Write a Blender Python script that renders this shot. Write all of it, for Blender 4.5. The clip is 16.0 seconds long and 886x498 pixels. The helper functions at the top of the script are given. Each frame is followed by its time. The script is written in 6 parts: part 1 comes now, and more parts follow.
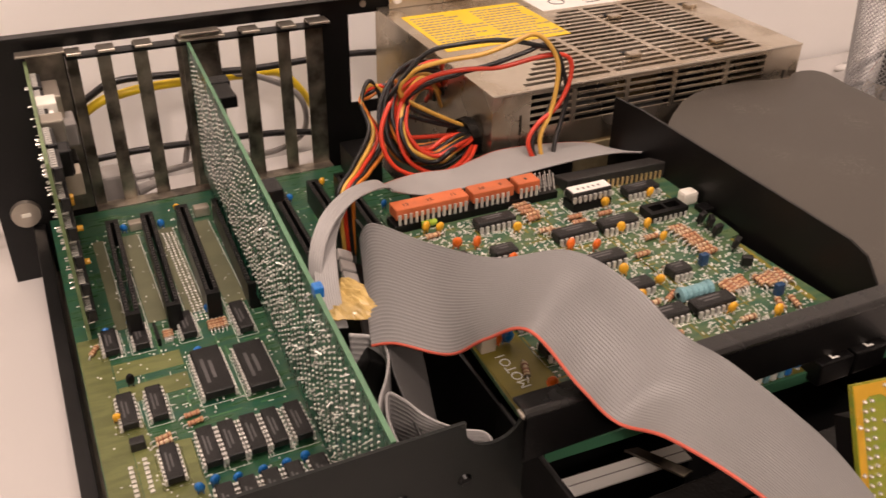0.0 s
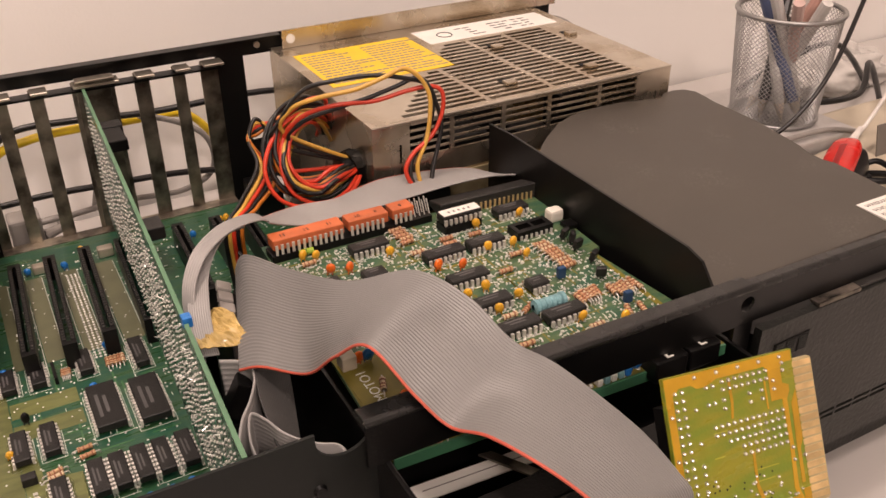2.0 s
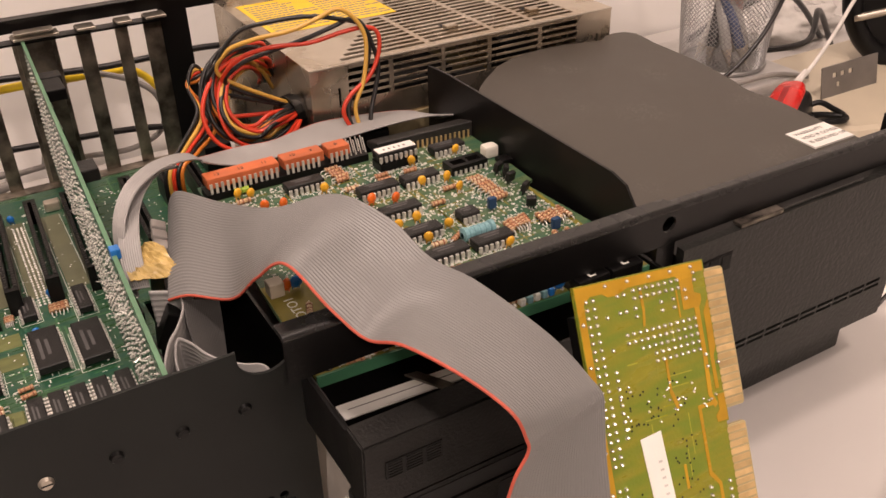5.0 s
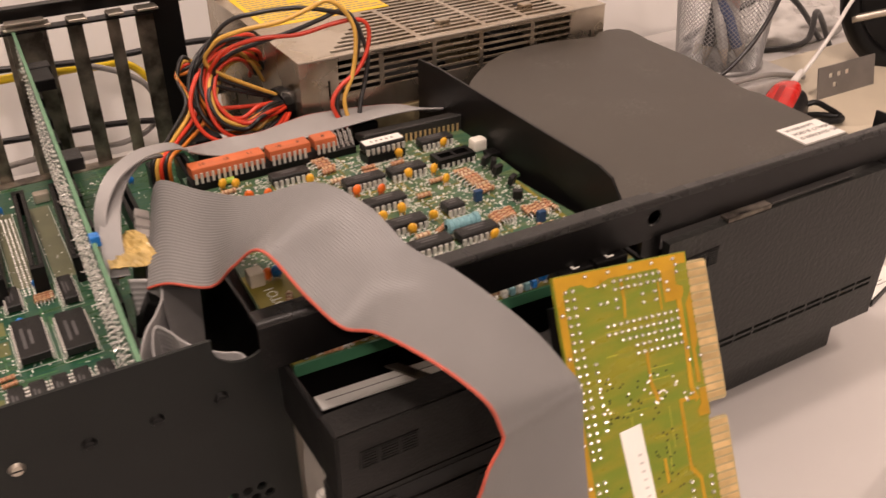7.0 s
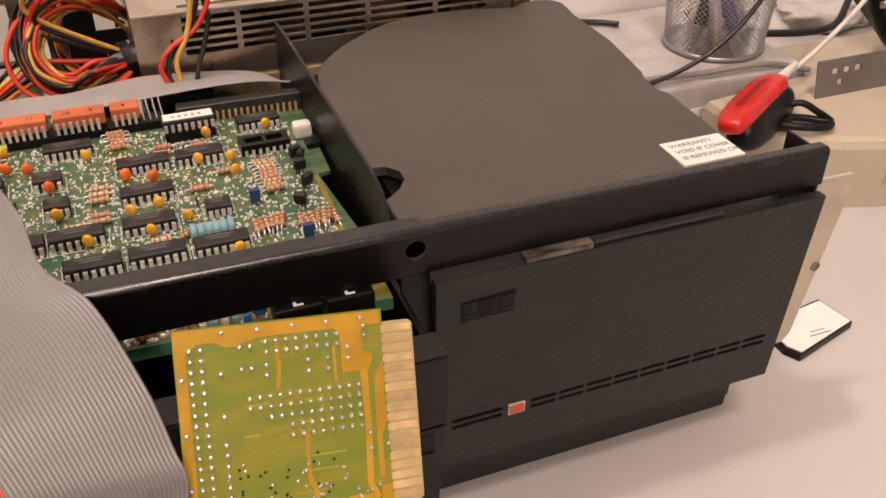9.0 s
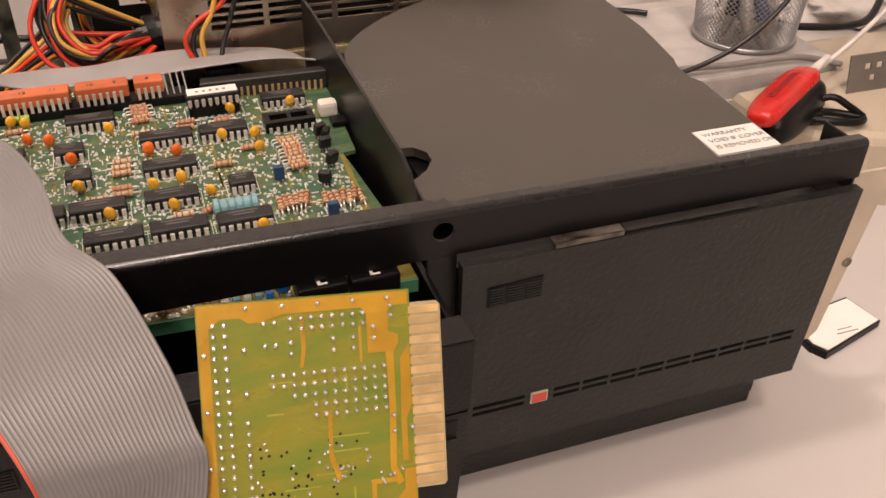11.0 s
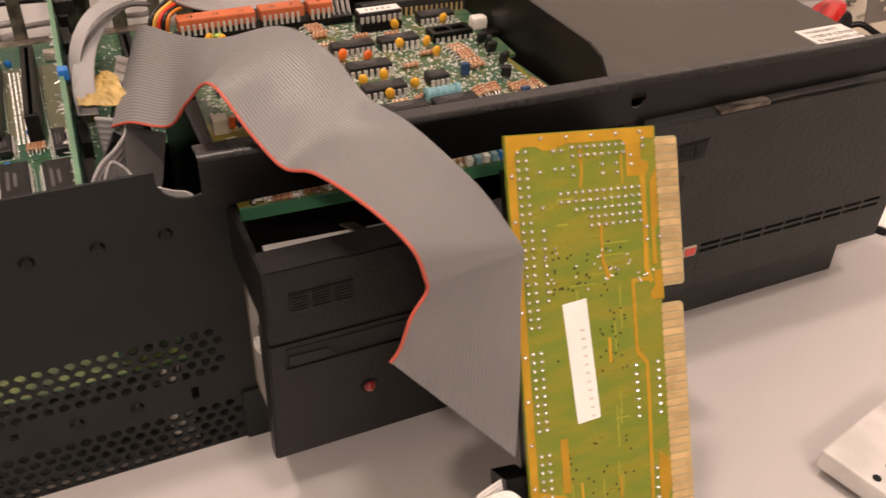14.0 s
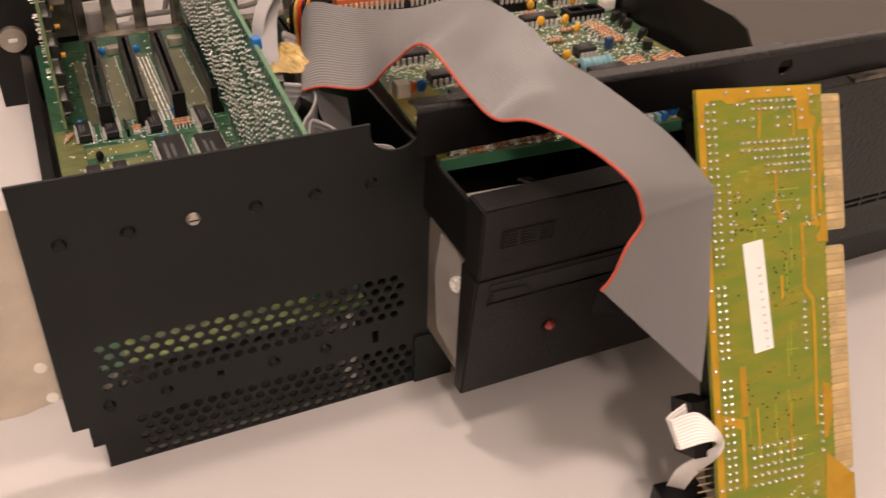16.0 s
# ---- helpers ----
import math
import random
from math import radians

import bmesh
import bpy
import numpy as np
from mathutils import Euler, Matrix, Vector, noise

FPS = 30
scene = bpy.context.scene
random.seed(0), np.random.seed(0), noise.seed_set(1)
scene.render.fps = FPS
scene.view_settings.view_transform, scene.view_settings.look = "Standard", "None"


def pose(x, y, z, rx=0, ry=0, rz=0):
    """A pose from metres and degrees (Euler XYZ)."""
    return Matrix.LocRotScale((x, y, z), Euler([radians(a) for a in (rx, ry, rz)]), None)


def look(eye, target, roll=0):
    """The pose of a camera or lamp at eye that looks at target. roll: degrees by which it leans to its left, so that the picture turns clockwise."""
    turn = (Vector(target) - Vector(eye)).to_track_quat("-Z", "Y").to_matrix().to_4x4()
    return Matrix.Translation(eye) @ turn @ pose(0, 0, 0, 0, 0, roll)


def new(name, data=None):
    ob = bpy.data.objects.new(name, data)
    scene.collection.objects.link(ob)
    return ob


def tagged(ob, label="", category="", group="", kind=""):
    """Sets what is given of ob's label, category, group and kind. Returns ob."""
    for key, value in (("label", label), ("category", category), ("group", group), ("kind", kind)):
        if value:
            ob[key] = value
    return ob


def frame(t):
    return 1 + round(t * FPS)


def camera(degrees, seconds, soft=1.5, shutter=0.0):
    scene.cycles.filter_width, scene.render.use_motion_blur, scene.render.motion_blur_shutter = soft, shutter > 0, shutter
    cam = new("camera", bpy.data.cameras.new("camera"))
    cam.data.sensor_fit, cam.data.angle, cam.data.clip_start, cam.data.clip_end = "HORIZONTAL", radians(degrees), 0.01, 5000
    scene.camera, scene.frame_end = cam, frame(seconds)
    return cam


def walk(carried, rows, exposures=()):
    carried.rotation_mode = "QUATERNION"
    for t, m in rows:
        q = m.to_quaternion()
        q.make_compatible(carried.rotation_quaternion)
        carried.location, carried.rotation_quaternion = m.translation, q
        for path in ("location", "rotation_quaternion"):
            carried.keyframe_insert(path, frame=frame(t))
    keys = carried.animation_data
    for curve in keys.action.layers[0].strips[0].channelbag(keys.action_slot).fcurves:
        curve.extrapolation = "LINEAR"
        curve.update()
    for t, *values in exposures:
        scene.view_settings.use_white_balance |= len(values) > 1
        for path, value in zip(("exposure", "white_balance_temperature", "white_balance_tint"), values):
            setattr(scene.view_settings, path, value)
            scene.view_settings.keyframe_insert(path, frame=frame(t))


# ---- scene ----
cam = camera(52.38, 16.0, shutter=0.5)
PATH = [
    (0, (0.0304, -0.1707, 0.3030), (0.1784, 0.1344, 0.0908), 0.95),
    (0.5, (0.0347, -0.1792, 0.3050), (0.1932, 0.1240, 0.0977), 1.24),
    (1, (0.0430, -0.1912, 0.3092), (0.2050, 0.1148, 0.1090), 0.67),
    (1.5, (0.0509, -0.2009, 0.3124), (0.2152, 0.1035, 0.1115), -0.20),
    (2, (0.0559, -0.2044, 0.3122), (0.2215, 0.0989, 0.1107), -0.60),
    (2.5, (0.0577, -0.2065, 0.3103), (0.2251, 0.0956, 0.1086), -0.52),
    (3, (0.0611, -0.2117, 0.3095), (0.2307, 0.0887, 0.1069), -0.54),
    (3.5, (0.0655, -0.2168, 0.3071), (0.2349, 0.0820, 0.1019), -0.87),
    (4, (0.0716, -0.2187, 0.3042), (0.2418, 0.0787, 0.0977), -1.12),
    (4.5, (0.0708, -0.2220, 0.3011), (0.2404, 0.0737, 0.0917), -1.34),
    (4.7, (0.0686, -0.2247, 0.2997), (0.2380, 0.0706, 0.0897), -1.35),
    (6.8, (0.0654, -0.2314, 0.2918), (0.2359, 0.0649, 0.0841), -1.16),
    (7, (0.0740, -0.2310, 0.2919), (0.2427, 0.0659, 0.0836), -0.88),
    (7.5, (0.1284, -0.2329, 0.2860), (0.2808, 0.0721, 0.0769), 0.56),
    (8, (0.1863, -0.2402, 0.2915), (0.3269, 0.0686, 0.0796), 0.06),
    (8.5, (0.2114, -0.2339, 0.2842), (0.3375, 0.0763, 0.0654), -0.52),
    (8.7, (0.2174, -0.2271, 0.2809), (0.3387, 0.0808, 0.0562), -0.31),
    (10.8, (0.2143, -0.2203, 0.2758), (0.3264, 0.0844, 0.0422), 1.09),
    (11, (0.2141, -0.2198, 0.2736), (0.3265, 0.0865, 0.0422), 1.27),
    (11.5, (0.2075, -0.2140, 0.2726), (0.3184, 0.0928, 0.0411), 1.45),
    (12, (0.1924, -0.2136, 0.2733), (0.3024, 0.0937, 0.0421), 2.08),
    (12.5, (0.1768, -0.2173, 0.2717), (0.2872, 0.0897, 0.0403), 2.17),
    (13, (0.1446, -0.2354, 0.2660), (0.2635, 0.0692, 0.0356), 1.89),
    (13.5, (0.1157, -0.2516, 0.2587), (0.2506, 0.0432, 0.0245), 1.72),
    (14, (0.1010, -0.2511, 0.2659), (0.2408, 0.0430, 0.0336), 1.89),
    (14.5, (0.0742, -0.2555, 0.2607), (0.2147, 0.0388, 0.0291), 2.27),
    (15, (0.0671, -0.2596, 0.2637), (0.2071, 0.0362, 0.0337), 2.09),
    (15.5, (0.0503, -0.2638, 0.2660), (0.1909, 0.0329, 0.0376), 2.02),
    (16, (0.0279, -0.2576, 0.2621), (0.1692, 0.0393, 0.0342), 1.99),
]
walk(cam, [(t, look(eye, target, roll)) for t, eye, target, roll in PATH])

# ---- light ----
world = bpy.data.worlds.new("room_air")
scene.world = world
world.use_nodes = True
world.node_tree.nodes["Background"].inputs[0].default_value = (1.0, 0.93, 0.85, 1)
world.node_tree.nodes["Background"].inputs[1].default_value = 0.02


def area_lamp(name, eye, target, size_x, size_y, watts, colour):
    data = bpy.data.lights.new(name, "AREA")
    data.shape, data.size, data.size_y, data.energy, data.color = "RECTANGLE", size_x, size_y, watts, colour
    ob = new(name, data)
    ob.matrix_world = look(eye, target)
    return ob


area_lamp("ceiling_lamp_light", (-0.15, 0.19, 1.83), (-0.1, 0.16, 0), 0.14, 0.14, 14.0, (1.0, 0.785, 0.695))
area_lamp("ceiling_panel_light", (0.25, -0.62, 1.83), (0.25, -0.3, 0), 0.20, 0.20, 12.5, (1.0, 0.785, 0.695))
# unseen fill lamp, added to soften shadows and brighten the back wall
area_lamp("ceiling_spot_light", (-0.30, -1.85, 1.70), (0.2, 0.2, 0.1), 0.22, 0.22, 21.0, (1.0, 0.785, 0.695))

# ---- materials ----


def mat(name, col, rough=0.5, metal=0.0, var=0.18, scale=60.0, bump=0.15, bscale=900.0, col2=None, spec=0.5, rvar=0.12, stretch=(1, 1, 1)):
    m = bpy.data.materials.new(name)
    m.use_nodes = True
    nt = m.node_tree
    n, l = nt.nodes, nt.links
    bs = n["Principled BSDF"]
    bs.inputs["Metallic"].default_value = metal
    bs.inputs["Specular IOR Level"].default_value = spec
    tc = n.new("ShaderNodeTexCoord")
    mp = n.new("ShaderNodeMapping")
    mp.inputs["Scale"].default_value = stretch
    l.new(tc.outputs["Object"], mp.inputs[0])
    big = n.new("ShaderNodeTexNoise")
    big.inputs["Scale"].default_value, big.inputs["Detail"].default_value = scale, 6
    fine = n.new("ShaderNodeTexNoise")
    fine.inputs["Scale"].default_value, fine.inputs["Detail"].default_value = bscale, 3
    l.new(mp.outputs[0], big.inputs["Vector"])
    l.new(tc.outputs["Object"], fine.inputs["Vector"])
    ramp = n.new("ShaderNodeValToRGB")
    c2 = col2 or tuple(c * (1 - var) for c in col)
    ramp.color_ramp.elements[0].position, ramp.color_ramp.elements[1].position = 0.38, 0.62
    ramp.color_ramp.elements[0].color, ramp.color_ramp.elements[1].color = (*c2, 1), (*col, 1)
    l.new(big.outputs[0], ramp.inputs[0])
    info = n.new("ShaderNodeObjectInfo")
    hs = n.new("ShaderNodeHueSaturation")
    mr = n.new("ShaderNodeMapRange")
    mr.inputs[3].default_value, mr.inputs[4].default_value = 0.88, 1.12
    l.new(info.outputs["Random"], mr.inputs[0])
    l.new(mr.outputs[0], hs.inputs["Value"])
    l.new(ramp.outputs[0], hs.inputs["Color"])
    l.new(hs.outputs[0], bs.inputs["Base Color"])
    rr = n.new("ShaderNodeMapRange")
    rr.inputs[3].default_value, rr.inputs[4].default_value = max(0.03, rough - rvar), min(1, rough + rvar)
    l.new(big.outputs[0], rr.inputs[0])
    l.new(rr.outputs[0], bs.inputs["Roughness"])
    if bump:
        bp = n.new("ShaderNodeBump")
        bp.inputs["Strength"].default_value, bp.inputs["Distance"].default_value = bump, 0.0004
        l.new(fine.outputs[0], bp.inputs["Height"])
        l.new(bp.outputs[0], bs.inputs["Normal"])
    return m


def clear(name, col, rough=0.1, emit=0.0):
    m = mat(name, col, rough, var=0.05, bump=0)
    m.node_tree.nodes["Principled BSDF"].inputs["Coat Weight"].default_value = 0.5
    return m


M_DESK = mat("white_laminate", (0.50, 0.477, 0.455), 0.42, var=0.04, scale=7, bump=0.04, bscale=1500)
M_WALL = mat("white_wall_paint", (0.88, 0.86, 0.83), 0.8, var=0.04, scale=3, bump=0.2, bscale=500)
M_BLACK = mat("black_powder_coat", (0.0050, 0.0047, 0.0046), 0.34, var=0.3, scale=25, bump=0.12, bscale=2200, spec=0.3, rvar=0.08)
M_LIP = mat("glossy_black_edge_paint", (0.008, 0.0078, 0.0078), 0.27, var=0.3, scale=120, bump=0.05, bscale=1500, spec=0.55, rvar=0.06)
M_FRONT = mat("worn_black_front_paint", (0.0112, 0.0132, 0.0122), 0.44, var=0.3, scale=22, bump=0.25, bscale=2200, spec=0.24)
M_COVER = mat("charcoal_painted_steel", (0.070, 0.061, 0.050), 0.5, var=0.12, scale=30, bump=0.2, bscale=1800)


def dusty(m, amount=0.5, scale=26.0):
    """Pale dust and scuffs in loose patches over a dark paint."""
    n, l = m.node_tree.nodes, m.node_tree.links
    bs = n["Principled BSDF"]
    old = bs.inputs["Base Color"].links[0].from_socket
    tc = n.new("ShaderNodeTexCoord")
    patch, speck = n.new("ShaderNodeTexNoise"), n.new("ShaderNodeTexNoise")
    patch.inputs["Scale"].default_value, speck.inputs["Scale"].default_value, speck.inputs["Detail"].default_value = scale, 900.0, 4
    ra, rb = n.new("ShaderNodeMapRange"), n.new("ShaderNodeMapRange")
    ra.inputs[1].default_value, ra.inputs[2].default_value = 0.56, 0.74
    rb.inputs[1].default_value, rb.inputs[2].default_value = 0.52, 0.72
    mul, mix = n.new("ShaderNodeMath"), n.new("ShaderNodeMix")
    mul.operation, mix.data_type = "MULTIPLY", "RGBA"
    for tex, rng_ in ((patch, ra), (speck, rb)):
        l.new(tc.outputs["Object"], tex.inputs["Vector"])
        l.new(tex.outputs[0], rng_.inputs[0])
    l.new(ra.outputs[0], mul.inputs[0])
    l.new(rb.outputs[0], mul.inputs[1])
    sc_ = n.new("ShaderNodeMath")
    sc_.operation = "MULTIPLY"
    sc_.inputs[1].default_value = amount
    l.new(mul.outputs[0], sc_.inputs[0])
    l.new(sc_.outputs[0], mix.inputs[0])
    l.new(old, mix.inputs[6])
    mix.inputs[7].default_value = (0.42, 0.40, 0.37, 1)
    l.new(mix.outputs[2], bs.inputs["Base Color"])


dusty(M_COVER, 0.28)
dusty(M_BLACK, 0.035, 40.0)
M_BEZEL2 = mat("smooth_black_drive_plastic", (0.0095, 0.0090, 0.0082), 0.44, var=0.25, scale=60, bump=0.5, bscale=800, spec=0.25)
M_BEZEL = mat("textured_black_plastic", (0.0172, 0.0178, 0.0158), 0.44, var=0.35, scale=45, bump=1.0, bscale=430, spec=0.4)
dusty(M_BEZEL, 0.10, 60.0)
M_PLASTIC = mat("black_plastic", (0.0045, 0.0042, 0.0042), 0.36, bump=0.1, spec=0.24)
M_GLOSS = mat("gloss_black_screw", (0.003, 0.003, 0.003), 0.30, bump=0, spec=0.25)
M_EPOXY = mat("chip_epoxy", (0.013, 0.012, 0.0115), 0.46, var=0.25, scale=300, bump=0.3, bscale=3000, spec=0.4)
M_STEEL = mat("zinc_plated_steel", (0.60, 0.54, 0.455), 0.36, 0.85, var=0.3, scale=22, bump=0.08, bscale=1500)
M_STAIN = mat("stained_bracket_steel", (0.36, 0.32, 0.26), 0.36, 0.85, scale=60, col2=(0.08, 0.068, 0.055), bump=0.15)
M_TIN = mat("tinned_leads", (0.72, 0.70, 0.65), 0.34, 0.45, var=0.15, scale=400, bump=0)
M_SOLDER = mat("solder", (0.80, 0.79, 0.74), 0.28, 0.45, var=0.2, scale=500, bump=0)
M_JOINT = mat("dull_solder_joint", (0.66, 0.64, 0.58), 0.25, 0.75, var=0.3, scale=600, bump=0)
M_RIDGE = mat("worn_slot_ridge", (0.030, 0.028, 0.026), 0.4, var=0.3, scale=400, bump=0)
M_PSU = mat("rust_stained_zinc", (0.60, 0.535, 0.44), 0.27, 0.9, scale=34, col2=(0.44, 0.36, 0.26), bump=0.08, bscale=1500)
M_GOLD = mat("worn_gold_contact", (0.72, 0.52, 0.25), 0.36, 0.5, var=0.25, scale=150, bump=0.05)
M_BEIGE = mat("beige_zinc_flange", (0.55, 0.48, 0.38), 0.5, 0.35, var=0.15, scale=60, bump=0.1)
M_RIBBON = mat("grey_ribbon_insulation", (0.198, 0.194, 0.190), 0.36, var=0.08, scale=30, bump=0.05)
M_RIBBON2 = mat("light_grey_ribbon", (0.34, 0.33, 0.32), 0.45, var=0.08, scale=30, bump=0.05)
# grey ribbon darkened in its colour for the shade in the gap
M_RIBBON_SHADED = mat("shaded_grey_ribbon", (0.030, 0.029, 0.028), 0.42, var=0.1, scale=30, bump=0.05)
M_REDLINE = mat("red_ribbon_edge", (0.48, 0.085, 0.05), 0.45, var=0.15, bump=0)
M_W_BLACK = mat("black_wire", (0.015, 0.014, 0.014), 0.35, bump=0)
M_W_RED = mat("red_wire", (0.65, 0.05, 0.02), 0.35, bump=0)
M_W_YELLOW = mat("yellow_wire", (0.72, 0.42, 0.08), 0.35, bump=0)
M_W_ORANGE = mat("orange_wire", (0.70, 0.22, 0.03), 0.35, bump=0)
M_W_GREY = mat("grey_cable", (0.30, 0.28, 0.26), 0.45, bump=0)
M_W_WHITE = mat("white_cable", (0.75, 0.72, 0.68), 0.4, bump=0)
M_CABLE_Y = mat("bright_yellow_cable", (0.85, 0.60, 0.02), 0.4, bump=0)
M_ORANGE_IC = mat("orange_resistor_network", (0.52, 0.13, 0.045), 0.45, var=0.2, scale=120, bump=0.1)
M_YCAP = mat("yellow_dipped_capacitor", (0.80, 0.42, 0.03), 0.3, var=0.12, scale=300, bump=0)
M_OCAP = mat("orange_tantalum_capacitor", (0.82, 0.16, 0.02), 0.3, var=0.12, scale=300, bump=0)
M_BCAP = mat("blue_disc_capacitor", (0.02, 0.17, 0.52), 0.3, var=0.12, scale=300, bump=0)
M_RES = mat("tan_resistor_body", (0.56, 0.40, 0.23), 0.4, col2=(0.46, 0.27, 0.14), scale=900, bump=0)
M_RES2 = mat("pale_resistor_body", (0.62, 0.50, 0.34), 0.4, col2=(0.52, 0.38, 0.22), scale=900, bump=0)
M_RES3 = mat("rust_resistor_body", (0.44, 0.20, 0.10), 0.4, col2=(0.50, 0.30, 0.16), scale=900, bump=0)
M_RESISTORS = (M_RES, M_RES2, M_RES, M_RES3)
M_BAND = mat("resistor_band", (0.30, 0.12, 0.06), 0.4, bump=0)
M_BLUERES = mat("pale_blue_power_resistor", (0.22, 0.42, 0.46), 0.4, var=0.15, scale=200, bump=0)
M_BLUE = mat("blue_trimmer_plastic", (0.014, 0.045, 0.11), 0.4, bump=0)
M_WHITEP = mat("white_nylon", (0.78, 0.75, 0.66), 0.4, bump=0)
M_PAPER = mat("white_paper_label", (0.80, 0.78, 0.73), 0.6, var=0.06, bump=0.1)
M_YPLAST = mat("yellow_plastic", (0.80, 0.50, 0.02), 0.4, bump=0)
M_INK = mat("dark_print", (0.03, 0.03, 0.03), 0.6, bump=0)
M_CHIPINK = mat("faded_chip_print", (0.10, 0.095, 0.095), 0.55, bump=0)
M_PRINT = mat("grey_print", (0.22, 0.20, 0.19), 0.6, bump=0)
M_YLABEL = mat("yellow_paper_label", (0.83, 0.55, 0.02), 0.5, var=0.06, bump=0.1)
M_SILK = mat("white_silkscreen", (0.72, 0.73, 0.66), 0.6, var=0.2, scale=800, bump=0)
M_PCB = mat("green_solder_mask", (0.012, 0.074, 0.045), 0.3, scale=1.0, col2=(0.032, 0.088, 0.034), bump=0.25, bscale=1200, stretch=(60, 420, 60))
M_PCB1 = mat("dark_green_solder_mask", (0.030, 0.085, 0.050), 0.32, scale=1.0, col2=(0.085, 0.125, 0.055), bump=0.25, bscale=1200, stretch=(90, 380, 60), spec=0.3)
M_PCBY = mat("olive_copper_pour", (0.21, 0.175, 0.030), 0.36, var=0.25, scale=90, bump=0.1, spec=0.22)
M_PCBO = mat("dull_olive_mask_over_copper", (0.15, 0.165, 0.055), 0.34, var=0.3, scale=1.0, bump=0.15, stretch=(70, 260, 60))
M_CARD = mat("yellow_green_solder_mask", (0.142, 0.190, 0.016), 0.3, scale=1.0, col2=(0.215, 0.205, 0.018), bump=0.2, bscale=900, stretch=(55, 55, 260))
M_CARDY = mat("yellow_copper_pour", (0.48, 0.270, 0.014), 0.3, var=0.18, scale=80, bump=0.1)
M_PCBG = mat("bare_green_board_edge", (0.055, 0.18, 0.095), 0.35, var=0.15, bump=0)
M_LED = clear("red_led_lens", (0.20, 0.012, 0.012))
M_LEDP = mat("faded_red_indicator", (0.65, 0.08, 0.06), 0.3, bump=0)
M_REDP = mat("red_glossy_plastic", (0.62, 0.02, 0.015), 0.25, bump=0)
M_CREAM = mat("cream_plastic", (0.48, 0.42, 0.32), 0.4, var=0.05, bump=0.1)
M_KAPTON = mat("amber_tape", (0.62, 0.44, 0.16), 0.22, var=0.35, scale=120, bump=0)
M_HOLE = mat("dark_hole", (0.004, 0.004, 0.004), 0.8, bump=0)
M_WIRE_MESH = mat("silver_wire_mesh", (0.34, 0.335, 0.33), 0.38, 0.8, var=0.1, bump=0)

# ---- building helpers ----
WORLD = {}
ID = Matrix.Identity(4)


def thing(name, label, category, loc, group="", kind=""):
    ob = new(name)
    ob.location = loc
    ob.empty_display_size = 0.01
    WORLD[ob] = Matrix.Translation(loc)
    return tagged(ob, label, category, group, kind)


def mesh_of(bm, material, smooth=False):
    if isinstance(bm, bpy.types.Mesh):
        return bm
    me = bpy.data.meshes.new("mesh")
    bm.normal_update()
    bm.to_mesh(me)
    bm.free()
    me.materials.append(material)
    if smooth:
        for p in me.polygons:
            p.use_smooth = True
    return me


def part(name, bm, material, parent, label="", m=None, smooth=False):
    ob = new(name, mesh_of(bm, material, smooth))
    m = m or ID
    ob.parent = parent
    ob.matrix_basis = WORLD[parent].inverted() @ m
    WORLD[ob] = m.copy()
    return tagged(ob, label)


def solo(name, bm, material, label, category, group="", kind="", smooth=False):
    ob = new(name, mesh_of(bm, material, smooth))
    WORLD[ob] = ID.copy()
    return tagged(ob, label, category, group, kind)


def box(bm, x0, x1, y0, y1, z0, z1, bevel=0.0, m=None, seg=2):
    r = bmesh.ops.create_cube(bm, size=1.0)
    vs = r["verts"]
    for v in vs:
        v.co = Vector(((x0 + x1) / 2 + v.co.x * (x1 - x0), (y0 + y1) / 2 + v.co.y * (y1 - y0), (z0 + z1) / 2 + v.co.z * (z1 - z0)))
    if bevel:
        es = list({e for v in vs for e in v.link_edges})
        r = bmesh.ops.bevel(bm, geom=es, offset=bevel, segments=seg, affect="EDGES", profile=0.6)
        vs = list(set(r["verts"]) | {v for v in vs if v.is_valid})
    if m:
        bmesh.ops.transform(bm, matrix=m, verts=vs)
    return bm


def newbox(*a, **k):
    return box(bmesh.new(), *a, **k)


def rod(bm, p0, p1, r0, r1=None, seg=12):
    p0, p1 = Vector(p0), Vector(p1)
    d = p1 - p0
    m = Matrix.Translation((p0 + p1) / 2) @ d.to_track_quat("Z", "Y").to_matrix().to_4x4()
    bmesh.ops.create_cone(bm, cap_ends=True, segments=seg, radius1=r0, radius2=r0 if r1 is None else r1, depth=d.length, matrix=m)
    return bm


def spline(pts, n=8, closed=False):
    p = [Vector(q) for q in pts]
    if len(p) < 3:
        return [p[0].lerp(p[1], i / n) for i in range(n + 1)]
    out = []
    for i in range(len(p) - 1):
        a, b, c, d = p[max(i - 1, 0)], p[i], p[i + 1], p[min(i + 2, len(p) - 1)]
        for k in range(n):
            t = k / n
            out.append(0.5 * (2 * b + (c - a) * t + (2 * a - 5 * b + 4 * c - d) * t * t + (3 * b - a - 3 * c + d) * t ** 3))
    return out + [p[-1]]


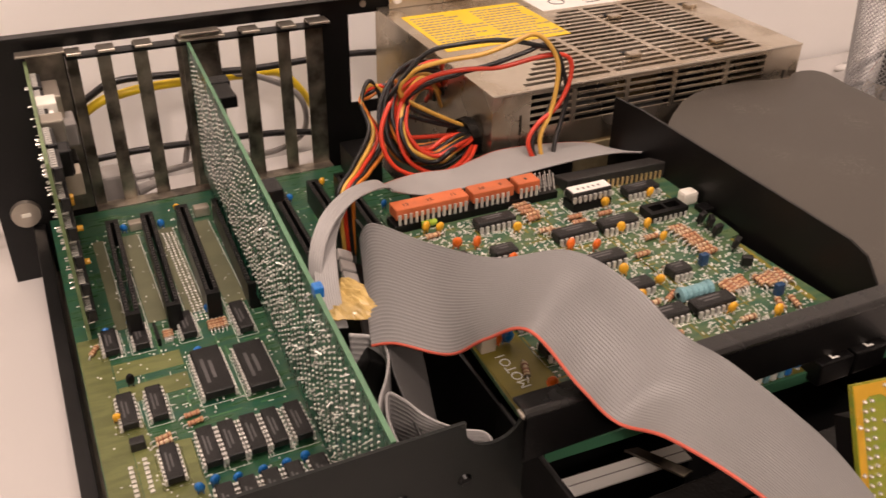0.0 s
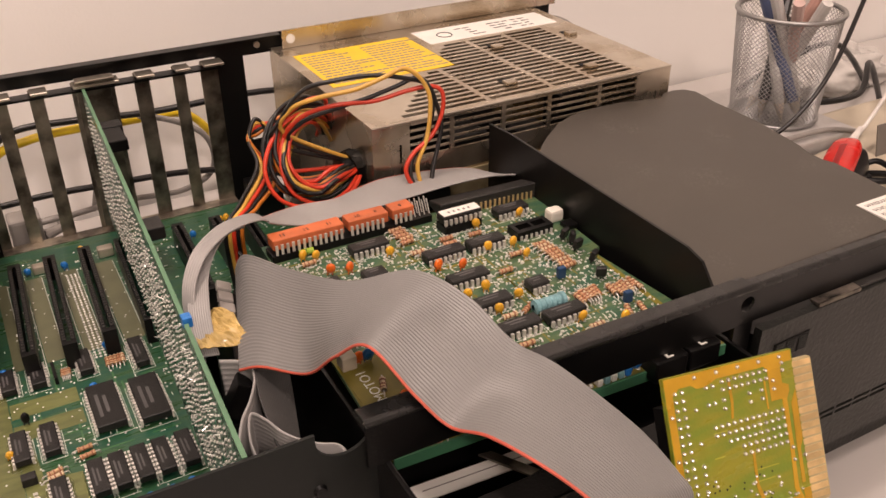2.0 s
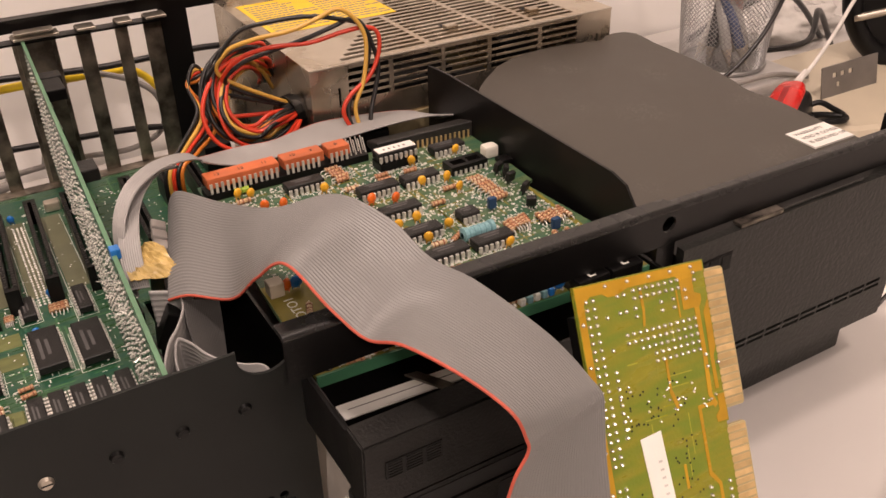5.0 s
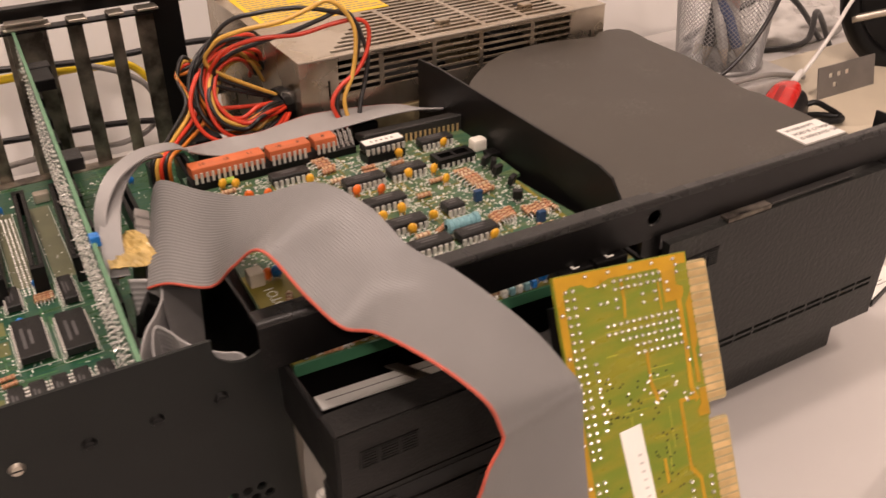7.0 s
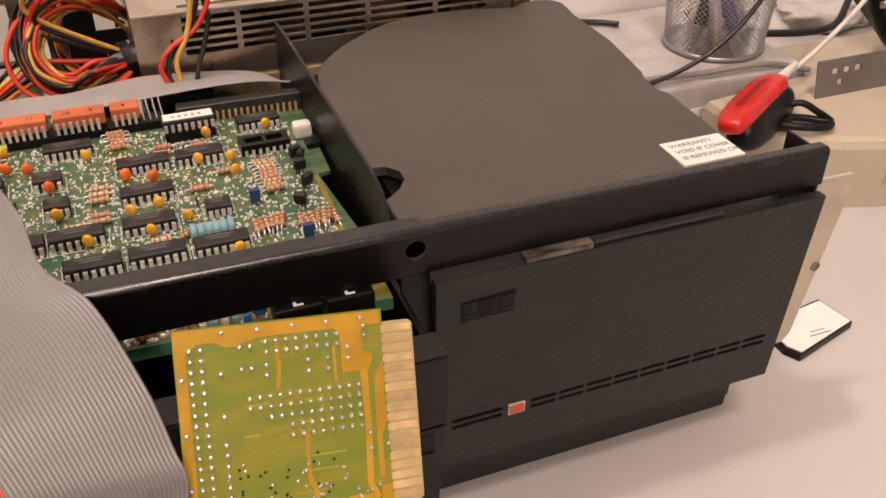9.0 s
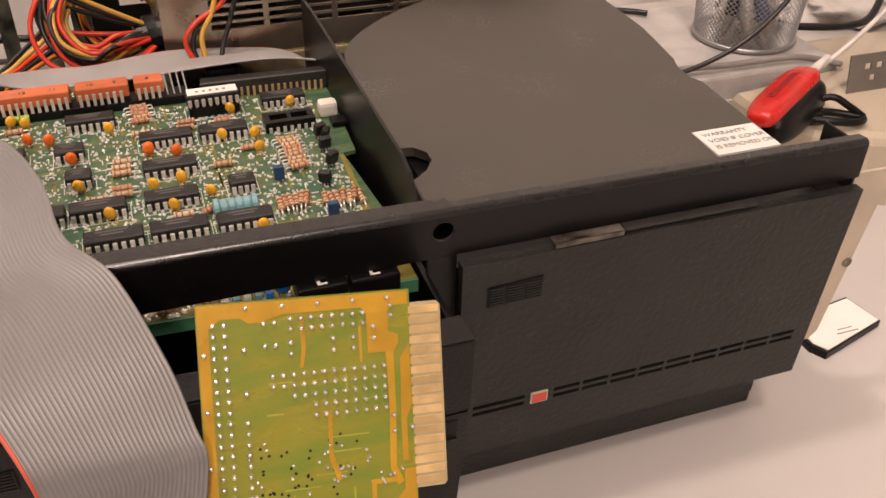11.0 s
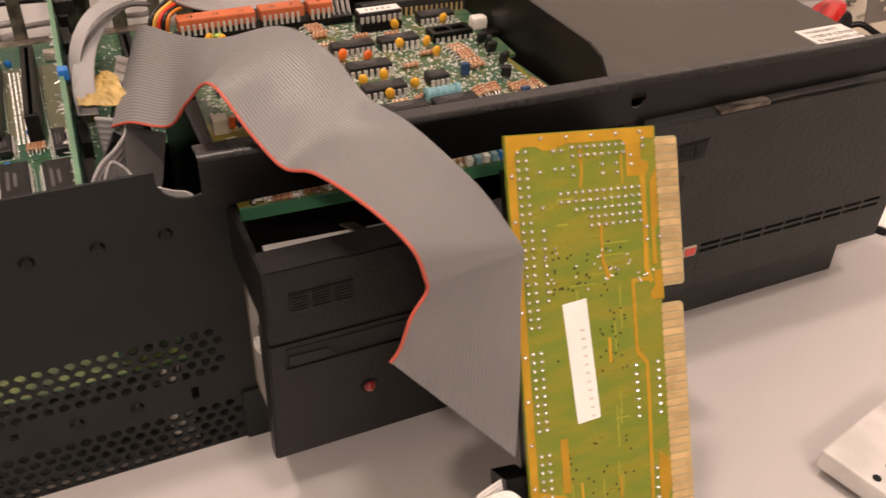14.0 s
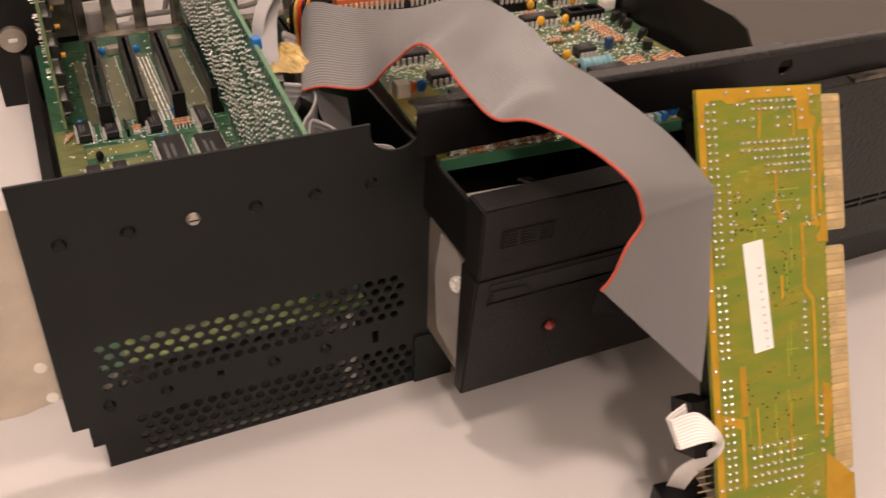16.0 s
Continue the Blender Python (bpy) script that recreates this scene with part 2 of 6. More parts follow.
def tube(bm, pts, r, n=8, seg=8):
    path = spline(pts, n)
    rings, up = [], Vector((0.13, 0.2, 0.97))
    for i, p in enumerate(path):
        d = (path[min(i + 1, len(path) - 1)] - path[max(i - 1, 0)]).normalized()
        a = up - up.dot(d) * d
        if a.length < 1e-3:
            a = d.orthogonal()
        a.normalize()
        up = a
        b = d.cross(a)
        rings.append([bm.verts.new(p + r * (math.cos(2 * math.pi * k / seg) * a + math.sin(2 * math.pi * k / seg) * b)) for k in range(seg)])
    for u, v in zip(rings, rings[1:]):
        for k in range(seg):
            bm.faces.new((u[k], u[(k + 1) % seg], v[(k + 1) % seg], v[k]))
    bm.faces.new(rings[0][::-1])
    bm.faces.new(rings[-1])
    return bm


def sheet(us, vs, holes, place, thick):
    """A plate with rectangular openings, cut along its rows and columns."""
    bm = bmesh.new()
    cu = sorted({round(u, 6) for u in [*us, *[c for h in holes for c in h[:2]]] if us[0] <= u <= us[1]})
    cv = sorted({round(v, 6) for v in [*vs, *[c for h in holes for c in h[2:]]] if vs[0] <= v <= vs[1]})
    solid = {}
    for i in range(len(cu) - 1):
        for j in range(len(cv) - 1):
            mu, mv = (cu[i] + cu[i + 1]) / 2, (cv[j] + cv[j + 1]) / 2
            solid[i, j] = not any(h[0] < mu < h[1] and h[2] < mv < h[3] for h in holes)
    cache = {}

    def vert(i, j, k):
        if (i, j, k) not in cache:
            cache[i, j, k] = bm.verts.new(place(cu[i], cv[j], thick * k))
        return cache[i, j, k]

    for (i, j), s in solid.items():
        if not s:
            continue
        q = [(i, j), (i + 1, j), (i + 1, j + 1), (i, j + 1)]
        bm.faces.new([vert(a, b, 1) for a, b in q])
        bm.faces.new([vert(a, b, 0) for a, b in q][::-1])
        for (di, dj), (a, b) in zip(((0, -1), (1, 0), (0, 1), (-1, 0)), ((0, 1), (1, 2), (2, 3), (3, 0))):
            if not solid.get((i + di, j + dj), False):
                bm.faces.new((vert(*q[a], 0), vert(*q[b], 0), vert(*q[b], 1), vert(*q[a], 1)))
    return bm


def perforated(bm, x0, z0, cols, rows, px, pz, r, y, thick):
    """Staggered round holes in a plate: a field of cells, each a square with a hole."""
    seg = 12
    for j in range(rows):
        for i in range(cols):
            cx, cz = x0 + (i + 0.5 + (0.5 if j % 2 else 0)) * px, z0 + (j + 0.5) * pz
            rim, out = [], []
            for k in range(seg):
                a = 2 * math.pi * (k + 0.5) / seg
                c, s = math.cos(a), math.sin(a)
                f = min(px / 2 / abs(c) if abs(c) > 1e-6 else 9, pz / 2 / abs(s) if abs(s) > 1e-6 else 9)
                rim.append((cx + r * c, cz + r * s))
                out.append((cx + f * c, cz + f * s))
            front = [bm.verts.new((x, y, z)) for x, z in rim]
            edge = [bm.verts.new((x, y, z)) for x, z in out]
            back = [bm.verts.new((x, y + thick, z)) for x, z in rim]
            corners = [bm.verts.new((cx + sx * px / 2, y, cz + sz * pz / 2)) for sx, sz in ((1, 1), (-1, 1), (-1, -1), (1, -1))]
            for k in range(seg):
                n = (k + 1) % seg
                bm.faces.new((front[k], front[n], edge[n], edge[k]))
                bm.faces.new((front[n], front[k], back[k], back[n]))
            for q in range(4):
                tilt = math.atan2(pz, px)
                aim = (tilt, math.pi - tilt, math.pi + tilt, -tilt)[q]
                best = min(range(seg), key=lambda k: abs(((2 * math.pi * (k + 1) / seg) - aim + math.pi) % (2 * math.pi) - math.pi))
                bm.faces.new((edge[best], edge[(best + 1) % seg], corners[q]))
        lo, hi = (x0, x0 + px / 2) if j % 2 else (x0 + cols * px, x0 + (cols + 0.5) * px)
        bm.faces.new([bm.verts.new(p) for p in ((lo, y, z0 + j * pz), (hi, y, z0 + j * pz), (hi, y, z0 + (j + 1) * pz), (lo, y, z0 + (j + 1) * pz))])
    return bm


def prism(outline, z0, z1, place=None, bevel=0.0):
    bm = bmesh.new()
    place = place or (lambda u, v, w: (u, v, w))
    lo = [bm.verts.new(place(u, v, z0)) for u, v in outline]
    hi = [bm.verts.new(place(u, v, z1)) for u, v in outline]
    n = len(outline)
    bm.faces.new(lo[::-1])
    top = bm.faces.new(hi)
    for i in range(n):
        bm.faces.new((lo[i], lo[(i + 1) % n], hi[(i + 1) % n], hi[i]))
    if bevel:
        bmesh.ops.bevel(bm, geom=list(top.edges), offset=bevel, segments=2, affect="EDGES", profile=0.5)
    bmesh.ops.recalc_face_normals(bm, faces=bm.faces)
    return bm


def lettering(text, size, m, material, parent, name="lettering"):
    cu = bpy.data.curves.new("words", "FONT")
    cu.body, cu.size, cu.extrude, cu.align_x = text, size, 0.00005, "LEFT"
    tmp = new("words", cu)
    me = bpy.data.meshes.new_from_object(tmp.evaluated_get(bpy.context.evaluated_depsgraph_get()))
    bpy.data.objects.remove(tmp)
    bpy.data.curves.remove(cu)
    me.materials.clear()
    me.materials.append(material)
    return part(name, me, material, parent, m=m)


def scatter_boxes(rng, n, x0, x1, y0, y1, z, lx, ly, h, keep=None):
    bm = bmesh.new()
    for _ in range(n):
        x, y = rng.uniform(x0, x1), rng.uniform(y0, y1)
        if keep and not keep(x, y):
            continue
        a, b = (rng.uniform(*lx), rng.uniform(*ly))
        if rng.random() < 0.5:
            a, b = b, a
        box(bm, x - a / 2, x + a / 2, y - b / 2, y + b / 2, z, z + h)
    return bm


def dots(points, r, h, place):
    """Small domed solder joints, joined."""
    bm = bmesh.new()
    for u, v in points:
        top = bm.verts.new(place(u, v, h))
        ring = [bm.verts.new(place(u + r * math.cos(a * math.pi / 3), v + r * math.sin(a * math.pi / 3), 0)) for a in range(6)]
        mid = [bm.verts.new(place(u + 0.6 * r * math.cos(a * math.pi / 3), v + 0.6 * r * math.sin(a * math.pi / 3), h * 0.8)) for a in range(6)]
        for k in range(6):
            n = (k + 1) % 6
            bm.faces.new((ring[k], ring[n], mid[n], mid[k]))
            bm.faces.new((mid[k], mid[n], top))
    return bm


MESHES = {}
DIPS = []


def shared(key, maker, material, smooth=False):
    if key not in MESHES:
        MESHES[key] = mesh_of(maker(), material, smooth)
    return MESHES[key]


def dip(parent, x, y, z, length, width=0.0065, pins=8, along="x", height=0.0036, mark=True, name="chip", turn=0.0, label="", lift=0.0012):
    """A dual in-line chip centred at x, y with its leads down each long side."""
    key = (round(length, 4), width, pins, height)
    DIPS.append((parent, x, y, length, width, along))

    def body():
        bm = newbox(-length / 2, length / 2, -width / 2, width / 2, lift, lift + height, bevel=0.0004, seg=1)
        rod(bm, (-length / 2 + 0.0015, 0, lift + height - 0.0002), (-length / 2 + 0.0015, 0, lift + height + 0.00008), 0.0006, seg=8)
        return bm

    def legs():
        bm = bmesh.new()
        for s in (-1, 1):
            for i in range(pins):
                px = (i - (pins - 1) / 2) * (length - 0.0024) / (pins - 1)
                yo = s * (width / 2 + 0.0005)
                box(bm, px - 0.0007, px + 0.0007, yo - 0.0005, yo + 0.0005, 0.0006, lift + height * 0.55)
                box(bm, px - 0.00025, px + 0.00025, yo - 0.0002, yo + 0.0002, -0.0004, 0.0006)
        return bm

    def print_bars():
        bm = bmesh.new()
        for k, w in ((0.17, 0.3), (-0.08, 0.22)):
            box(bm, -length * w, length * w * 0.8, k * width, k * width + width * 0.12, lift + height, lift + height + 0.00004)
        return bm

    m = pose(x, y, z, 0, 0, (90 if along == "y" else 0) + turn)
    c = part(name, shared(("b", key), body, M_EPOXY), M_EPOXY, parent, label, m=m)
    part("lead_frame", shared(("l", key), legs, M_TIN), M_TIN, c, "tinned metal leads", m=m)
    if mark:
        part("marking", shared(("m", key), print_bars, M_CHIPINK), M_CHIPINK, c, m=m)
    return c


def chip_outlines(parent, z, rng, h=0.0001, pads=True):
    """White printed frames and lead pads round the chips of one board."""
    lines, tins = bmesh.new(), bmesh.new()
    for owner, x, y, length, width, along in DIPS:
        if owner is not parent:
            continue
        a, b = length / 2 + 0.0009, width / 2 + 0.0019
        n = max(2, int(length / 0.00254))
        for s in (-1, 1):
            segs = [(-a, a, s * b - 0.00012, s * b + 0.00012), (s * a - 0.00012, s * a + 0.00012, -b, b)]
            if rng.random() < 0.35:
                segs.pop(rng.randrange(2))
            for u0, u1, v0, v1 in segs:
                if along == "x":
                    box(lines, x + u0, x + u1, y + v0, y + v1, z, z + h)
                else:
                    box(lines, x + v0, x + v1, y + u0, y + u1, z, z + h)
            for k in range(n):
                u, v = (k - (n - 1) / 2) * 0.00254, s * (width / 2 + 0.0008)
                px, py = (x + u, y + v) if along == "x" else (x + v, y + u)
                box(tins, px - 0.0006, px + 0.0006, py - 0.0006, py + 0.0006, z, z + 0.0005)
    tagged(part("silkscreen", lines, M_SILK, parent), kind="stuff")
    tagged(part("solder_layer", tins, M_SOLDER, parent), kind="stuff")


def bead(parent, x, y, z, r, material, name="capacitor", h=None, label=""):
    """A dipped capacitor: a rounded drop on two leads."""
    h = h or r * 2.4

    def drop():
        bm = bmesh.new()
        bmesh.ops.create_uvsphere(bm, u_segments=10, v_segments=8, radius=r)
        for v in bm.verts:
            v.co = Vector((v.co.x, v.co.y * 0.62, v.co.z * h / r / 2 + h / 2 + 0.001))
        rod(bm, (-r * 0.5, 0, -0.0006), (-r * 0.5, 0, h * 0.4), 0.00025, seg=5)
        rod(bm, (r * 0.5, 0, -0.0006), (r * 0.5, 0, h * 0.4), 0.00025, seg=5)
        return bm

    rng = random.Random(int(x * 1e5) + int(y * 1e5))
    m = pose(x, y, z, rng.uniform(-12, 12), rng.uniform(-12, 12), rng.uniform(-25, 25))
    return part(name, shared(("drop", r, h, material.name), drop, material, True), material, parent, label, m=m)


def resistor(parent, x, y, z, turn=0.0, length=0.0064, r=0.00115):
    def body():
        bm = bmesh.new()
        rod(bm, (-length / 2, 0, 0.0014), (length / 2, 0, 0.0014), r * 0.88, seg=10)
        for s in (-1, 1):
            rod(bm, (s * length / 2, 0, 0.0014), (s * length * 0.3, 0, 0.0014), r * 1.05, seg=10)
        return bm

    def band():
        return rod(bmesh.new(), (-0.0003, 0, 0.0014), (0.0003, 0, 0.0014), r * 1.1, seg=10)

    def leads():
        return tube(bmesh.new(), [(-length / 2 - 0.0022, 0, -0.0004), (-length / 2 - 0.002, 0, 0.0012), (-length / 2, 0, 0.0014), (length / 2, 0, 0.0014), (length / 2 + 0.002, 0, 0.0012), (length / 2 + 0.0022, 0, -0.0004)], 0.0003, 3, 5)

    m = pose(x, y, z, 0, 0, turn)
    kind = M_RESISTORS[int(abs(x * 7919 + y * 6007) * 1000) % len(M_RESISTORS)]
    ob = part("resistor", shared(("res", length, r, kind.name), body, kind, True), kind, parent, m=m)
    for k in (-0.36, -0.08, 0.30):
        part("band", shared(("band", length, r), band, M_BAND), M_BAND, ob, m=m @ Matrix.Translation((k * length, 0, 0)))
    part("lead", shared(("rl", length, r), leads, M_TIN), M_TIN, ob, m=m)
    return ob


def ribbon(name, label, red, far, wires, material, n=12, red_line=True, group=""):
    """A flat cable: wires side by side between its two edge curves."""
    a, b = spline(red, n), spline(far, n)
    rows = []
    for i in range(len(a)):
        across = b[i] - a[i]
        ahead = (a[min(i + 1, len(a) - 1)] - a[max(i - 1, 0)]) + (b[min(i + 1, len(b) - 1)] - b[max(i - 1, 0)])
        nor = across.cross(ahead).normalized()
        top, low = [], []
        for k in range(wires * 3 + 1):
            p = a[i] + across * (k / (wires * 3))
            hgt = (0.00010 if k % 3 == 0 else 0.00050)
            top.append(p + nor * hgt)
            low.append(p - nor * hgt)
        rows.append((top, low))
    bm = bmesh.new()
    vt = [([bm.verts.new(p) for p in t], [bm.verts.new(p) for p in l]) for t, l in rows]
    w = wires * 3
    for (t0, l0), (t1, l1) in zip(vt, vt[1:]):
        for k in range(w):
            bm.faces.new((t0[k], t0[k + 1], t1[k + 1], t1[k]))
            bm.faces.new((l0[k], l1[k], l1[k + 1], l0[k + 1]))
        bm.faces.new((t0[0], t1[0], l1[0], l0[0]))
        bm.faces.new((t0[w], l0[w], l1[w], t1[w]))
    for t, l in (vt[0], vt[-1]):
        for k in range(w):
            bm.faces.new((t[k], l[k], l[k + 1], t[k + 1]))
    loc = tuple(red[0])
    th = thing(name, label, "ribbon cable", loc, group)
    part("flat_cable", bm, material, th, smooth=True)
    if red_line:
        part("red_edge_wire", tube(bmesh.new(), red, 0.00055, n, 8), M_REDLINE, th, "red marker wire", smooth=True)
    return th

# ---- room ----
X0, X1, Y0, Y1, ZF, ZC = -1.4, 2.0, -2.2, 0.44, -0.74, 1.86
solo("floor", newbox(X0, X1, Y0, Y1, ZF - 0.05, ZF), mat("dark_carpet", (0.16, 0.14, 0.12), 0.9, bump=0.4), "dark carpet floor under the desk", "floor", kind="structure")
solo("ceiling", newbox(X0, X1, Y0, Y1, ZC, ZC + 0.05), M_WALL, "white painted ceiling", "ceiling", kind="structure")
solo("wall_north", newbox(X0, X1, Y1, Y1 + 0.1, ZF, ZC), M_WALL, "white painted wall behind the desk", "wall", kind="structure")
solo("wall_south", newbox(X0, X1, Y0 - 0.1, Y0, ZF, ZC), M_WALL, "white painted wall", "wall", kind="structure")
solo("wall_west", newbox(X0 - 0.1, X0, Y0 - 0.1, Y1 + 0.1, ZF, ZC), M_WALL, "white painted wall", "wall", kind="structure")
solo("wall_east", newbox(X1, X1 + 0.1, Y0 - 0.1, Y1 + 0.1, ZF, ZC), M_WALL, "white painted wall", "wall", kind="structure")
desk = thing("desk", "white laminate desk against the wall", "desk", (0.3, 0.0, ZF))
part("desktop", newbox(-0.9, 1.5, -0.42, 0.436, -0.028, 0.0, bevel=0.002), M_DESK, desk)
for lx, ly in ((-0.84, -0.36), (1.44, -0.36), (-0.84, 0.38), (1.44, 0.38)):
    part("leg", newbox(lx - 0.025, lx + 0.025, ly - 0.025, ly + 0.025, ZF, -0.028, bevel=0.003), M_STEEL, desk)

# ---- chassis ----
chassis = thing("computer_chassis", "black steel desktop computer chassis with its lid removed", "computer chassis", (0.23, 0.16, 0.0))
T = 0.0012
FX0, FX1, FZ1 = 0.007, 0.148, 0.1228
PX, PZ, PR = 0.00515, 0.0043, 0.0018
hA = (0.0195, 0.0195 + 22.5 * PX, 0.0363, 0.0363 + 5 * PZ)
hB = (0.0282, 0.0282 + 21.5 * PX, 0.0006, 0.0006 + 5 * PZ)
NX, NR = 0.1312, 0.0095
fp = sheet((FX0, FX1), (0.0, FZ1), [hA, hB, (NX - NR, NX + NR, 0.106, 0.2), (FX0, 0.0125, 0.0, 0.022), (0.0125, 0.0165, 0.0, 0.012), (0.1208, 0.1236, 0.0262, 0.0322), (0.0598, 0.0626, 0.0302, 0.0328)], lambda u, v, w: (u, w, v), T)
vent_a, vent_b = bmesh.new(), bmesh.new()
perforated(vent_a, hA[0], hA[2], 22, 5, PX, PZ, PR, 0.0, T)
perforated(vent_b, hB[0], hB[2], 21, 5, PX, PZ, PR, 0.0, T)
# the rounded notch for cables
segs = 14
ring = [(NX - NR * math.cos(math.pi * k / segs), FZ1 - 0.003 - NR * 0.9 * math.sin(math.pi * k / segs)) for k in range(segs + 1)]
for (xa, za), (xb, zb) in zip(ring, ring[1:]):
    for y in (0.0, T):
        fp.faces.new([fp.verts.new(p) for p in ((xa, y, 0.106), (xb, y, 0.106), (xb, y, zb), (xa, y, za))])
    fp.faces.new([fp.verts.new(p) for p in ((xa, 0, za), (xb, 0, zb), (xb, T, zb), (xa, T, za))])
bmesh.ops.remove_doubles(fp, verts=fp.verts, dist=1e-6)
bmesh.ops.recalc_face_normals(fp, faces=fp.faces)
for field in (vent_a, vent_b):
    bmesh.ops.remove_doubles(field, verts=field.verts, dist=1e-6)
    tagged(part("vent_field", field, M_FRONT, chassis), kind="stuff")
part("front_plate", fp, M_FRONT, chassis, "black front plate with staggered vent holes")
part("bottom_pan", newbox(0.0175, 0.1215, 0.0015, 0.336, 0.0004, 0.0016), M_STEEL, chassis, "bare zinc pan under the motherboard")
part("bottom_pan", newbox(0.1215, 0.4385, 0.0015, 0.336, 0.0004, 0.0016), M_BLACK, chassis)
part("side_wall", newbox(0.0172, 0.0184, 0.0014, 0.334, 0.0, 0.034), M_BLACK, chassis)
part("side_lip", newbox(0.0120, 0.0184, 0.0014, 0.334, 0.034, 0.0352, bevel=0.0004), M_BLACK, chassis)
part("side_wall", newbox(0.4378, 0.4390, 0.0014, 0.334, 0.0, 0.106), M_BLACK, chassis)
part("plate_tab", newbox(0.1386, 0.1555, -0.0016, -0.0004, 0.0002, 0.0244, bevel=0.0003), M_FRONT, chassis, "black folded tab at the plate's lower end")
# mounting ears
part("mounting_ear", prism([(-0.034, 0.034), (-0.006, 0.033), (0.0065, 0.036), (0.0065, 0.114), (-0.034, 0.116)], 0.0, 0.0014, lambda u, v, w: (u, 0.003 + w, v)), M_BEIGE, chassis, "beige zinc mounting ear")
part("mounting_ear", prism([(0.4402, 0.026), (0.4590, 0.026), (0.4625, 0.030), (0.4735, 0.102), (0.4722, 0.1066), (0.4452, 0.1072), (0.4402, 0.104)], 0.0, 0.0014, lambda u, v, w: (u, -0.001 + w, v)), M_BEIGE, chassis, "beige zinc mounting ear")
for sx, sz, sy in ((0.4659, 0.0644, -0.001), (0.003, 0.052, 0.003), (0.004, 0.038, 0.003), (-0.003, 0.09, 0.003)):
    part("ear_hole", rod(bmesh.new(), (sx, sy - 0.0006, sz), (sx, sy + 0.0002, sz), 0.0021), M_STAIN if sx > 0.4 else M_WHITEP, chassis)


def screw(parent, x, y, z, r=0.0024, material=None):
    bm = bmesh.new()
    rod(bm, (x, y, z), (x, y - 0.0012, z), r, r * 0.72, seg=16)
    s = part("screw", bm, material or M_GLOSS, parent)
    part("slot", newbox(x - r * 0.7, x + r * 0.7, y - 0.00135, y - 0.0012, z - 0.00025, z + 0.00025), M_HOLE, s)


for i in range(6):
    screw(chassis, 0.0183 + 0.0207 * i, 0.0, 0.0999, material=M_STEEL if i == 2 else None)
for x in (0.0413, 0.0212, 0.0812, 0.1016):
    screw(chassis, x, 0.0, 0.0298)
# front rail with its rolled lip
rail = bmesh.new()
RZ = lambda x: 0.1328 - 0.0036 * min(1.0, max(0.0, (x - 0.1335) / 0.28))
RB, RF = 0.1146, -0.0132
for xa, xb, back in ((0.1335, 0.2930, -0.0050), (0.2930, 0.4440, -0.0075)):
    lip, rings = bmesh.new(), []
    for x in (xa, (xa + xb) / 2, xb):
        z = RZ(x)
        arc = [(math.cos(math.radians(a)), math.sin(math.radians(a))) for a in range(90, 181, 15)]
        prof = [(back, z - 0.0004)] + [(RF + 0.0020 + 0.0020 * c, z - 0.0020 + 0.0020 * q) for c, q in arc]
        prof += [(RF + 0.0020 + 0.0010 * c, z - 0.0020 + 0.0010 * q) for c, q in arc[::-1]] + [(back, z - 0.0016)]
        rings.append([lip.verts.new((x, py, pz)) for py, pz in prof])
    for lo, hi in zip(rings, rings[1:]):
        for i in range(len(lo)):
            lip.faces.new((lo[i], lo[(i + 1) % len(lo)], hi[(i + 1) % len(lo)], hi[i]))
    lip.faces.new(rings[0][::-1])
    lip.faces.new(rings[-1])
    bmesh.ops.recalc_face_normals(lip, faces=lip.faces)
    part("rolled_lip", lip, M_LIP, chassis, "glossy black rolled edge")
HX, HZ, HR = 0.2900, 0.1236, 0.0034


def rail_face(xa, xb, za, zb):
    for yy in (RF, RF + 0.0012):
        rail.faces.new([rail.verts.new(p) for p in ((xa, yy, za(xa)), (xb, yy, za(xb)), (xb, yy, zb(xb)), (xa, yy, zb(xa)))])
    rail.faces.new([rail.verts.new(p) for p in ((xa, RF, za(xa)), (xb, RF, za(xb)), (xb, RF + 0.0012, za(xb)), (xa, RF + 0.0012, za(xa)))])


low, high = (lambda x: RB), (lambda x: RZ(x) - 0.0020)
rail_face(0.1335, HX - 0.0043, low, high)
rail_face(HX + 0.0043, 0.4440, low, high)
rail_face(HX - 0.0043, HX + 0.0043, low, lambda x: HZ - 0.0043)
rail_face(HX - 0.0043, HX + 0.0043, lambda x: HZ + 0.0043, high)
for k in range(16):
    a0, a1 = 2 * math.pi * k / 16, 2 * math.pi * (k + 1) / 16

    def rim(a):
        f = 0.0043 / max(abs(math.cos(a)), abs(math.sin(a)))
        return (HX + f * math.cos(a), RF, HZ + f * math.sin(a)), (HX + HR * math.cos(a), RF, HZ + HR * math.sin(a)), (HX + HR * math.cos(a), RF + 0.0012, HZ + HR * math.sin(a))

    o0, i0, b0 = rim(a0)
    o1, i1, b1 = rim(a1)
    rail.faces.new([rail.verts.new(p) for p in (o0, o1, i1, i0)])
    rail.faces.new([rail.verts.new(p) for p in (i0, i1, b1, b0)])
bmesh.ops.remove_doubles(rail, verts=rail.verts, dist=1e-6)
bmesh.ops.recalc_face_normals(rail, faces=rail.faces)
part("front_rail", rail, M_BLACK, chassis, "black front rail with a rolled edge and a round hole")
part("rail_end", newbox(0.4428, 0.4440, RF + 0.0012, 0.0080, 0.1060, 0.1262, bevel=0.0003), M_BLACK, chassis, "folded end of the front rail")
part("bay_post", newbox(0.2852, 0.2945, -0.0131, -0.0112, 0.0, 0.1144), M_BLACK, chassis)
